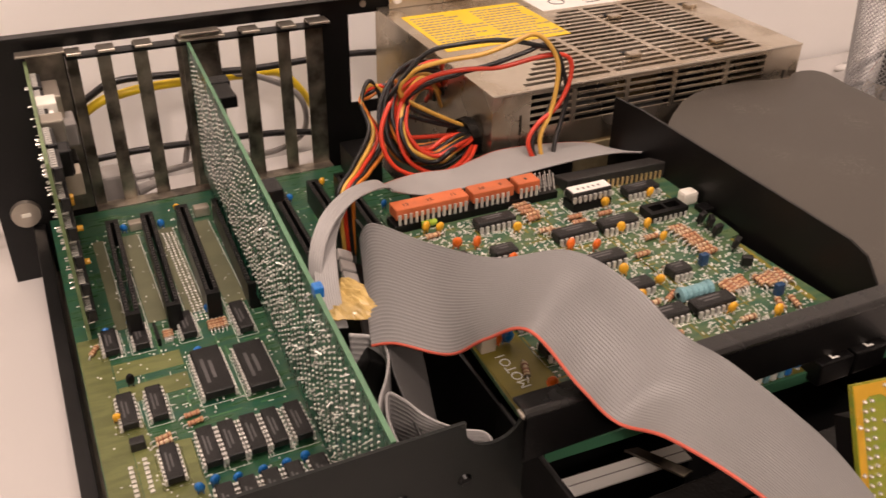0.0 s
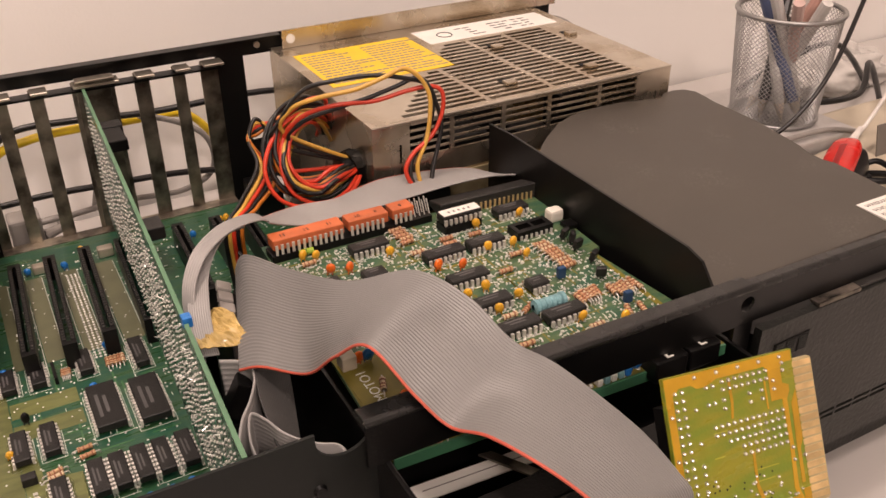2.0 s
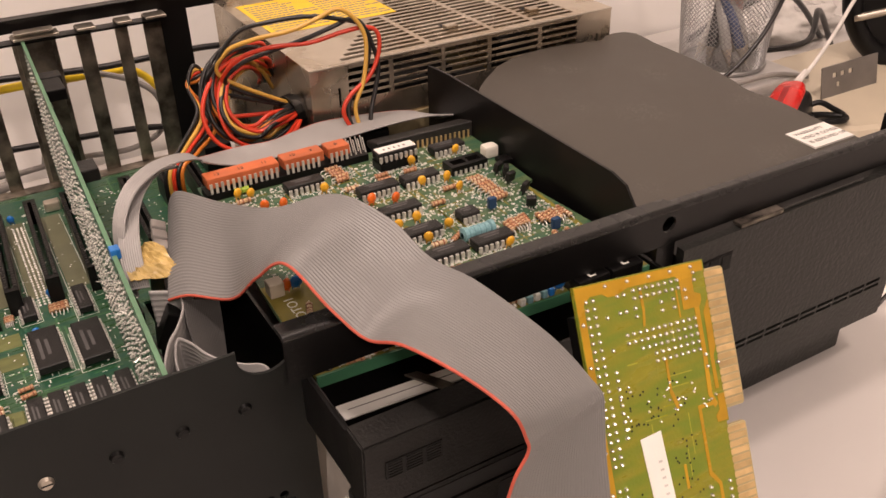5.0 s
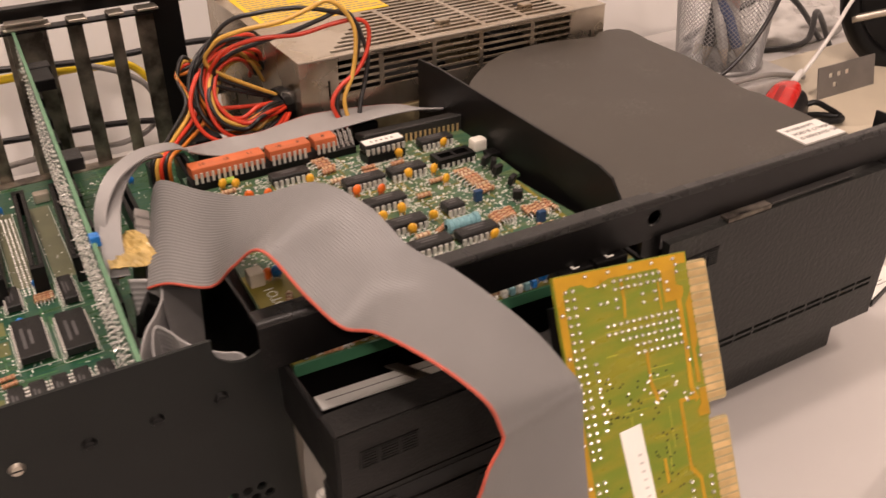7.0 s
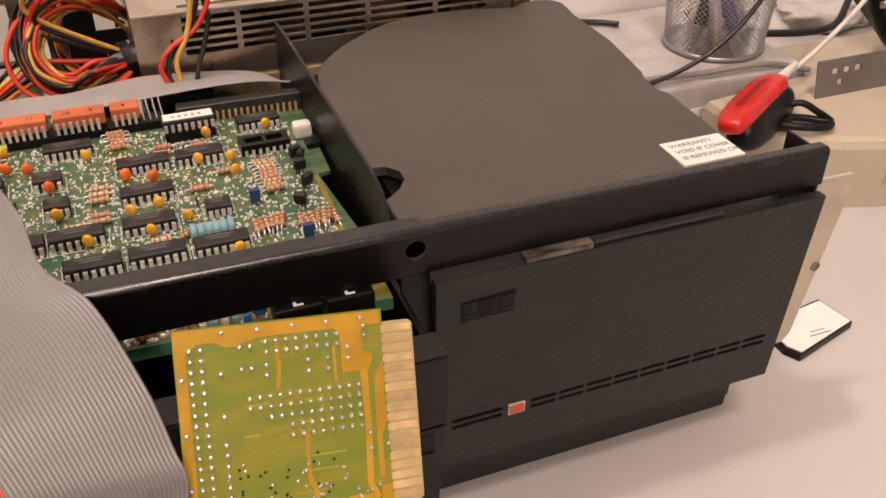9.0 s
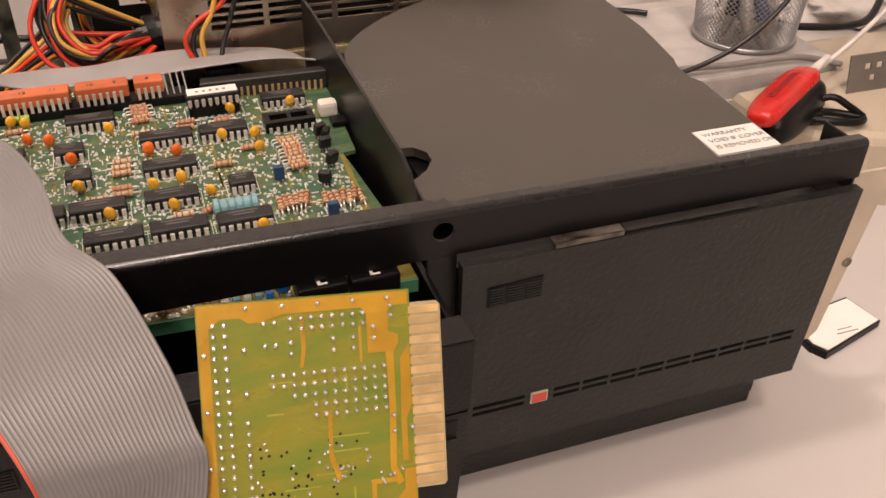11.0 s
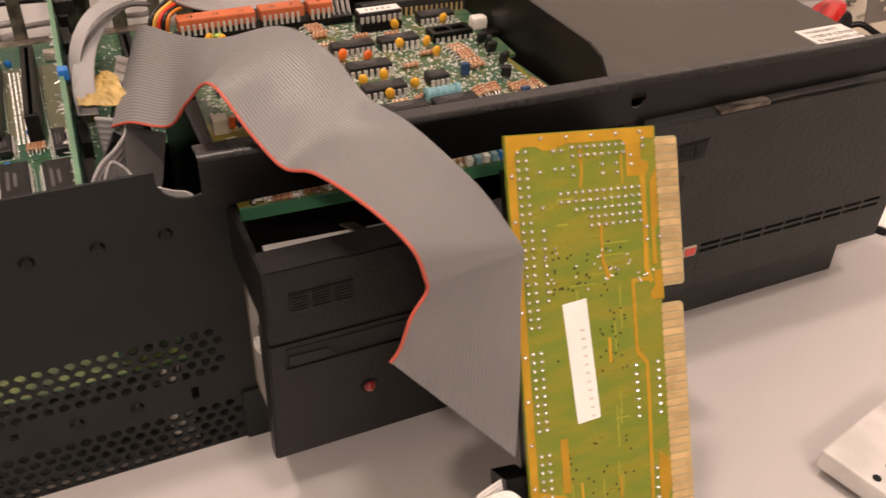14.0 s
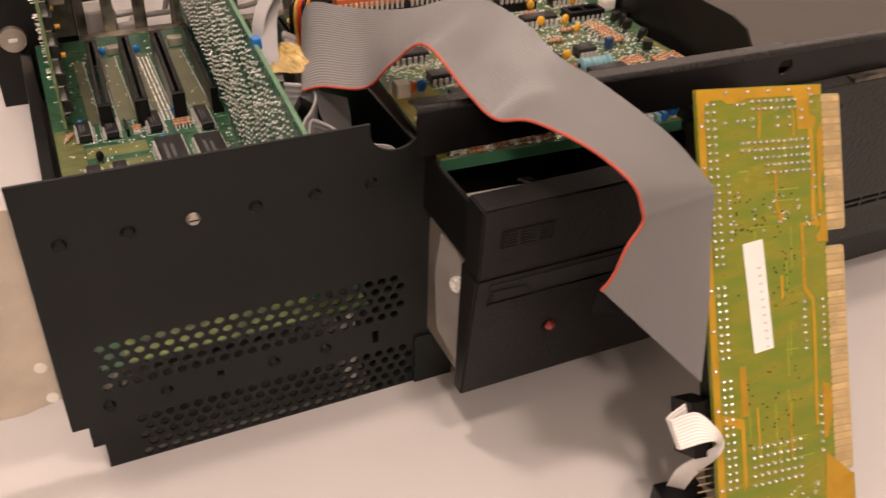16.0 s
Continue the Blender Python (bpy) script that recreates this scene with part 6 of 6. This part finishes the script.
mats = [M_W_BLACK, M_W_RED, M_W_YELLOW, M_W_BLACK, M_W_ORANGE, M_W_RED, M_W_YELLOW, M_W_BLACK, M_W_RED, M_W_BLACK, M_W_ORANGE, M_W_YELLOW, M_W_RED, M_W_BLACK, M_W_YELLOW, M_W_RED]
names = {"black_wire": "black", "red_wire": "red", "yellow_wire": "yellow", "orange_wire": "orange"}
for k, mt in enumerate(mats):
    c = (0.1985 + rng.uniform(-0.004, 0.004), 0.2030 + rng.uniform(-0.008, 0.006), 0.1244 + rng.uniform(-0.005, 0.005))
    r = 0.0190 + rng.uniform(-0.006, 0.005)
    pts = [TIE]
    for s in range(7):
        a = math.radians(-50 - s * 45)
        pts.append(jig((c[0] + r * math.cos(a), c[1] + 0.012 * math.sin(a * 0.7) + (s - 3) * 0.003, c[2] + r * 0.9 * math.sin(a)), rng, 0.0012))
    pts.append(jig((0.2255, 0.2420, 0.1150), rng, 0.005))
    wire(pts, mt, names[mt.name] + " supply wire coiled beside the power supply")
for k, mt in enumerate((M_W_BLACK, M_W_YELLOW, M_W_RED, M_W_BLACK, M_W_ORANGE)):
    j = k * 0.0021
    wire([TIE, (0.2050, 0.2180 + j, 0.0960), (0.1930, 0.2250, 0.1020 + j), (0.1880 + j, 0.2290, 0.1240 + j), (0.1820, 0.2300, 0.1345 - j), (0.1760, 0.2260, 0.1250), (0.1760 + j, 0.2160, 0.1140 - j), (0.1600 + j, 0.1980, 0.1050 - j * 0.5), (0.1480 + j, 0.1880, 0.0960), (0.1500 + j, 0.1920, 0.0600)], mt, names[mt.name] + " supply wire running down to the motherboard")
tie = rod(bmesh.new(), (0.2150, 0.1985, 0.1085), (0.2300, 0.2010, 0.1100), 0.0078, 0.0090, seg=16)
rod(tie, (0.2200, 0.1993, 0.1090), (0.2245, 0.2000, 0.1095), 0.0104, seg=16)
solo("cable_grommet", tie, M_GLOSS, "black rubber grommet gathering the supply wires", "grommet", smooth=False)
dp = thing("power_plug", "black power plug at the drive board's rear edge", "connector", (0.247, 0.148, 0.108))
part("housing", newbox(0.2400, 0.2540, 0.1490, 0.1600, 0.1010, 0.1120, bevel=0.0015), M_PLASTIC, dp)

# ---- things on the desk round the computer ----
ring_pts = lambda cx, cy, z, r, n=24: [(cx + r * math.cos(2 * math.pi * k / n), cy + r * math.sin(2 * math.pi * k / n), z) for k in range(n + 1)]
dev = thing("desk_device", "cream plastic device with rounded front and a slot label", "electronic device", (0.64, 0.16, 0.0))
ol = [(0.5450, 0.1600), (0.5600, 0.1300), (0.5850, 0.1110), (0.6150, 0.1010), (0.6500, 0.0980), (0.6900, 0.1050), (0.7500, 0.1200), (0.8300, 0.1500), (0.8300, 0.2400), (0.6300, 0.2400), (0.6300, 0.1850), (0.5450, 0.1850)]
part("body", prism(ol, 0.0, 0.0440, bevel=0.006), M_CREAM, dev, smooth=False)
part("slot_label", newbox(-0.020, 0.020, -0.0008, 0.0008, -0.0040, 0.0040, bevel=0.0003), M_BEIGE, dev, "recessed beige slot label", m=pose(0.6330, 0.0985, 0.0200, 0, 0, -8))
part("slot_inset", newbox(-0.018, 0.018, -0.0012, 0.0, -0.0024, 0.0024), M_PAPER, dev, m=pose(0.6330, 0.0985, 0.0200, 0, 0, -8))
sw = thing("network_box", "flat light grey box lying behind the computer", "electronic device", (0.55, 0.25, 0.0))
part("case", newbox(0.4650, 0.6250, 0.1920, 0.3050, 0.0, 0.0500, bevel=0.002), mat("pale_grey_plastic", (0.50, 0.48, 0.46), 0.4, bump=0.1), sw)
for k in range(3):
    part("port", newbox(0.600 + k * 0.0070, 0.6045 + k * 0.0070, 0.1912, 0.1922, 0.0360, 0.0400), M_HOLE, sw)
part("label", newbox(0.5150, 0.5600, 0.1913, 0.1921, 0.0280, 0.0340), M_PAPER, sw)
br = thing("metal_bracket", "perforated silver bracket leaning on the cream device", "bracket", (0.63, 0.162, 0.044))
bk = sheet((0.6060, 0.6660), (0.0440, 0.0660), [(0.617 + k * 0.0085, 0.6215 + k * 0.0085, 0.0570, 0.0605) for k in range(3)] + [(0.6215, 0.6255, 0.0500, 0.0535)], lambda u, v, w: (u, 0.1600 + (v - 0.044) * 0.2 + w, v), 0.001)
part("plate", bk, mat("dull_taupe_steel", (0.17, 0.155, 0.14), 0.45, 0.4, var=0.2), br)

cup = thing("pen_cup", "silver wire mesh pen cup standing on the grey box", "pen holder", (0.5890, 0.2430, 0.0502))
bm = bmesh.new()
NU, NV, CX, CY, Z0, ZH = 60, 46, 0.5890, 0.2430, 0.0515, 0.0800
grid = {}
for j in range(NV + 1):
    for i in range(NU):
        a = 2 * math.pi * (i + (0.5 if j % 2 else 0.0)) / NU
        r = 0.0315 + 0.0058 * j / NV
        grid[i, j] = bm.verts.new((CX + r * math.cos(a), CY + r * math.sin(a), Z0 + ZH * j / NV))
for j in range(NV - 1):
    for i in range(NU):
        k = i if j % 2 else (i - 1) % NU
        bm.faces.new((grid[i, j], grid[(k + 1) % NU, j + 1], grid[i, j + 2], grid[k, j + 1]))
lat = part("mesh_wall", bm, M_WIRE_MESH, cup)
wf = lat.modifiers.new("wires", "WIREFRAME")
wf.thickness, wf.use_even_offset = 0.0007, False
part("rim", tube(bmesh.new(), ring_pts(CX, CY, Z0 + ZH, 0.0374), 0.0018, 2, 8), M_WIRE_MESH, cup, "rolled silver rim", smooth=True)
part("base_ring", tube(bmesh.new(), ring_pts(CX, CY, Z0 + 0.0008, 0.0317), 0.0018, 2, 8), M_WIRE_MESH, cup, smooth=True)
part("base", rod(bmesh.new(), (CX, CY, Z0 - 0.0012), (CX, CY, Z0), 0.0310, seg=32), M_WIRE_MESH, cup)
rng = random.Random(3)
for k, (col, nm) in enumerate((((0.62, 0.60, 0.56), "cream"), ((0.02, 0.02, 0.02), "black"), ((0.45, 0.44, 0.42), "silver"), ((0.10, 0.13, 0.24), "blue"), ((0.55, 0.54, 0.52), "grey"), ((0.55, 0.40, 0.36), "pink"), ((0.70, 0.68, 0.65), "white"), ((0.50, 0.30, 0.25), "brown"))):
    a = k * 0.8
    p0 = (CX + 0.020 * math.cos(a + 2.6), CY + 0.020 * math.sin(a + 2.6), 0.0535)
    p1 = (CX + 0.028 * math.cos(a), CY + 0.028 * math.sin(a), 0.1500 + rng.uniform(-0.008, 0.020))
    pen = thing("pen", nm + " pen standing in the mesh cup", "pen", p0, "pens in the cup")
    pm = mat(nm + "_pen_barrel", col, 0.35, bump=0)
    v0, v1 = Vector(p0), Vector(p1)
    part("barrel", rod(bmesh.new(), v0.lerp(v1, 0.12), v1, 0.0042, seg=10), pm, pen, smooth=False)
    part("tip", rod(bmesh.new(), v0, v0.lerp(v1, 0.12), 0.0008, 0.0040, seg=10), M_STEEL, pen)

def capsule(a, b, c, z, y=0.0):
    """A long shell with well rounded ends and edges."""
    bm = bmesh.new()
    bmesh.ops.create_uvsphere(bm, u_segments=32, v_segments=18, radius=1.0)
    soft = lambda v, e: math.copysign(abs(v) ** e, v)
    for v in bm.verts:
        v.co = Vector((a * soft(v.co.x, 0.62), y + b * soft(v.co.y, 0.66), z + c * soft(v.co.z, 0.7)))
    return bm


rk = thing("red_card_reader", "glossy red and black plastic gadget with a white cable", "gadget", (0.545, 0.143, 0.045))
rm = Matrix.Translation((0.5480, 0.1450, 0.0545)) @ Matrix.Rotation(math.radians(31), 4, "Z") @ Matrix.Rotation(math.radians(-4), 4, "Y") @ Matrix.Rotation(math.radians(-14), 4, "X") @ Matrix.Scale(0.82, 4)
part("red_shell", capsule(0.043, 0.0135, 0.0090, 0.0040), M_REDP, rk, "glossy red shell", m=rm, smooth=True)
part("shell_groove", newbox(-0.022, 0.020, -0.0026, 0.0026, 0.0118, 0.0132, bevel=0.0006), mat("dark_red_plastic", (0.28, 0.01, 0.01), 0.3, bump=0), rk, m=rm)
part("black_body", capsule(0.040, 0.0140, 0.0130, -0.0060, -0.0045), M_PLASTIC, rk, "black plastic body", m=rm, smooth=True)
part("clip", tube(bmesh.new(), [(0.553, 0.138, 0.0475), (0.566, 0.127, 0.0485), (0.580, 0.122, 0.0480), (0.588, 0.127, 0.0470), (0.578, 0.136, 0.0475), (0.562, 0.143, 0.0480)], 0.0023, 6, 8), M_PLASTIC, rk, smooth=True)
part("clip", tube(bmesh.new(), [(0.560, 0.146, 0.0475), (0.574, 0.140, 0.0560), (0.583, 0.133, 0.0520), (0.590, 0.128, 0.0470)], 0.0020, 6, 8), M_PLASTIC, rk, smooth=True)
part("clip_foot", newbox(0.546, 0.566, 0.132, 0.146, 0.0442, 0.0510, bevel=0.002), M_PLASTIC, rk)
part("cable_boot", rod(bmesh.new(), (0.5700, 0.1590, 0.0590), (0.5913, 0.1672, 0.0665), 0.0036, 0.0018), M_W_WHITE, rk, "white cable boot")
part("cable", tube(bmesh.new(), [(0.5871, 0.1656, 0.0621), (0.6126, 0.1754, 0.0683), (0.6446, 0.1877, 0.0804), (0.6766, 0.2000, 0.0965), (0.7299, 0.2205, 0.1153), (0.8152, 0.2533, 0.1454), (0.9005, 0.2861, 0.1755)], 0.0015), M_W_WHITE, rk, "white cable", smooth=True)
hp = thing("headphones", "black plastic headphone shell on the cream device", "headphones", (0.755, 0.175, 0.044))
hm = Matrix.Translation((0.7238, 0.1750, 0.0995)) @ Matrix.Rotation(math.radians(-38), 4, "Z") @ Matrix.Rotation(math.radians(88), 4, "X")
part("shell", tube(bmesh.new(), [(0.052 * math.cos(a * math.pi / 8), 0.056 * math.sin(a * math.pi / 8), 0) for a in range(17)], 0.0080, 3, 10), M_PLASTIC, hp, m=hm, smooth=True)
part("backing", rod(bmesh.new(), (0, 0, -0.012), (0, 0, -0.004), 0.050, seg=28), M_PLASTIC, hp, m=hm)
part("strut", tube(bmesh.new(), [(-0.05, -0.02, 0.006), (0.0, -0.008, 0.010), (0.05, -0.015, 0.006)], 0.003), M_STEEL, hp, m=hm, smooth=True)
bc = thing("boxed_card", "small white card in a black tray on the desk", "card", (0.492, 0.020, 0.0))
q = [(0.4790, 0.0140), (0.4830, 0.0074), (0.5225, 0.0187), (0.5190, 0.0388), (0.4790, 0.0330)]
part("tray", prism(q, 0.0, 0.0040, bevel=0.0006), M_PLASTIC, bc)
cx_, cy_ = 0.501, 0.020
card_in = part("card", prism([(cx_ + (x - cx_) * 0.93, cy_ + (y - cy_) * 0.9) for x, y in q], 0.0040, 0.0046), M_PAPER, bc, "white printed card")
part("print_line", newbox(0.4952, 0.5072, 0.0159, 0.0165, 0.0046, 0.00465), M_PRINT, card_in)
part("print_line", newbox(0.4972, 0.5052, 0.0184, 0.0189, 0.0046, 0.00465), M_PRINT, card_in)
ts = thing("terminal_strip", "white plastic terminal strip lying on the desk", "connector", (0.359, -0.11, 0.0))
tm = pose(0.3590, -0.1100, 0.0, 0, 0, 14)
part("body", newbox(-0.026, 0.030, -0.0120, 0.0140, 0.0050, 0.0140, bevel=0.001), M_W_WHITE, ts, m=tm)
for k in range(6):
    part("terminal", rod(bmesh.new(), (-0.022 + k * 0.009, -0.0060, 0.0138), (-0.022 + k * 0.009, -0.0060, 0.0143), 0.0016), M_HOLE, ts, m=tm)
    part("foot_pin", newbox(-0.0235 + k * 0.009, -0.0205 + k * 0.009, -0.0130, -0.0110, 0.0, 0.0080), M_W_WHITE, ts, m=tm)


def cable(pts, material, label, r=0.0022):
    return solo("cable", tube(bmesh.new(), pts, r, 10, 8), material, label, "cable", smooth=True)


cable([(-0.060, 0.392, 0.004), (0.000, 0.386, 0.055), (0.0542, 0.382, 0.0862), (0.0741, 0.380, 0.0965), (0.1075, 0.380, 0.0960), (0.1568, 0.380, 0.0923), (0.2504, 0.380, 0.0904), (0.330, 0.385, 0.060), (0.400, 0.390, 0.004)], M_W_BLACK, "black cable running behind the computer")
cable([(-0.080, 0.400, 0.004), (0.000, 0.392, 0.030), (0.0544, 0.384, 0.0780), (0.0790, 0.384, 0.0870), (0.1064, 0.384, 0.0888), (0.1380, 0.386, 0.0870), (0.1560, 0.392, 0.0840), (0.1900, 0.405, 0.0720), (0.2300, 0.420, 0.004)], M_CABLE_Y, "bright yellow network cable behind the computer", 0.0028)
cable([(-0.060, 0.378, 0.004), (0.010, 0.376, 0.044), (0.0590, 0.378, 0.0494), (0.1116, 0.378, 0.0492), (0.1992, 0.378, 0.0411), (0.300, 0.380, 0.004)], M_W_BLACK, "black cable behind the slots")
cable([(0.110, 0.390, 0.030), (0.125, 0.390, 0.075), (0.1517, 0.388, 0.0870), (0.1890, 0.388, 0.0677), (0.1930, 0.388, 0.0400), (0.1700, 0.388, 0.0280), (0.1300, 0.388, 0.0300), (0.0900, 0.372, 0.0350), (0.0850, 0.362, 0.0350)], M_W_GREY, "grey cable looping behind the slots", 0.0020)
vp = thing("video_plug", "grey moulded plug on the rear sockets", "connector", (0.064, 0.352, 0.0))
part("shell", newbox(0.0545, 0.0735, 0.3440, 0.3620, 0.0240, 0.0520, bevel=0.002), M_W_GREY, vp)
part("thumb_screw", rod(bmesh.new(), (0.0735, 0.3500, 0.0460), (0.0850, 0.3500, 0.0465), 0.0022), M_W_GREY, vp)
part("cable_boot", rod(bmesh.new(), (0.0735, 0.3550, 0.0340), (0.0880, 0.3600, 0.0350), 0.0038, 0.0026), M_W_GREY, vp)
part("rest", newbox(0.0580, 0.0700, 0.3460, 0.3600, 0.0, 0.0240), M_W_GREY, vp)
cable([(0.418, 0.352, 0.060), (0.430, 0.350, 0.108), (0.446, 0.340, 0.122), (0.462, 0.328, 0.112), (0.472, 0.315, 0.080), (0.482, 0.312, 0.030), (0.500, 0.316, 0.003)], M_W_GREY, "grey cable looping over the desk behind the power supply", 0.0026)
cable([(0.440, 0.345, 0.003), (0.462, 0.325, 0.052), (0.480, 0.312, 0.056), (0.530, 0.300, 0.0530), (0.545, 0.290, 0.0530)], M_W_BLACK, "thin black cable lying by the grey box", 0.0020)
cable([(0.6100, 0.1940, 0.190), (0.5980, 0.1930, 0.145), (0.5800, 0.1930, 0.100), (0.5500, 0.1930, 0.0700), (0.5100, 0.1960, 0.0535), (0.4700, 0.1950, 0.0525), (0.4600, 0.1900, 0.004)], M_W_BLACK, "thin black cord hanging across the pen cup", 0.0016)
cable([(0.4560, 0.1880, 0.0030), (0.4620, 0.1900, 0.0540), (0.5000, 0.2000, 0.0545), (0.5500, 0.1980, 0.0540), (0.5950, 0.1960, 0.0540), (0.6250, 0.1900, 0.0480)], M_W_GREY, "grey cord lying along the box edge", 0.0020)
cable([(0.6150, 0.2600, 0.0535), (0.6400, 0.2500, 0.0480), (0.6900, 0.2450, 0.0480), (0.7300, 0.2700, 0.0600), (0.8000, 0.3000, 0.0040)], M_W_BLACK, "black cable curving over the desk", 0.0026)
cable([(0.6000, 0.2900, 0.0535), (0.6600, 0.3100, 0.0560), (0.7200, 0.3000, 0.0700), (0.8200, 0.3300, 0.0040)], M_W_BLACK, "black cable curving over the desk", 0.0026)
plg = thing("power_adapter", "small black plug hanging on its cord by the cup", "adapter", (0.640, 0.262, 0.10))
part("body", newbox(-0.008, 0.008, -0.008, 0.008, -0.010, 0.008, bevel=0.004, seg=3), M_PLASTIC, plg, m=pose(0.6180, 0.2620, 0.1080))
part("cord", tube(bmesh.new(), [(0.6180, 0.2620, 0.1150), (0.6140, 0.2560, 0.1400), (0.6080, 0.2500, 0.1580), (0.5980, 0.2480, 0.1330)], 0.0014), M_PLASTIC, plg, smooth=True)
bm = bmesh.new()
bmesh.ops.create_icosphere(bm, subdivisions=5, radius=1.0)
for v in bm.verts:
    n1 = noise.noise(v.co * 2.2) * 0.35 + noise.noise(v.co * 5.0) * 0.12
    k = 1 + n1
    v.co = Vector((0.800 + v.co.x * 0.080 * k, 0.372 + v.co.y * 0.045 * k, max(0.0005, 0.010 + v.co.z * 0.020 * k)))
solo("plastic_bag", bm, mat("grey_film", (0.60, 0.58, 0.55), 0.3, var=0.3, scale=40, bump=0.1), "crumpled grey plastic bag behind the pen cup", "bag", smooth=True)
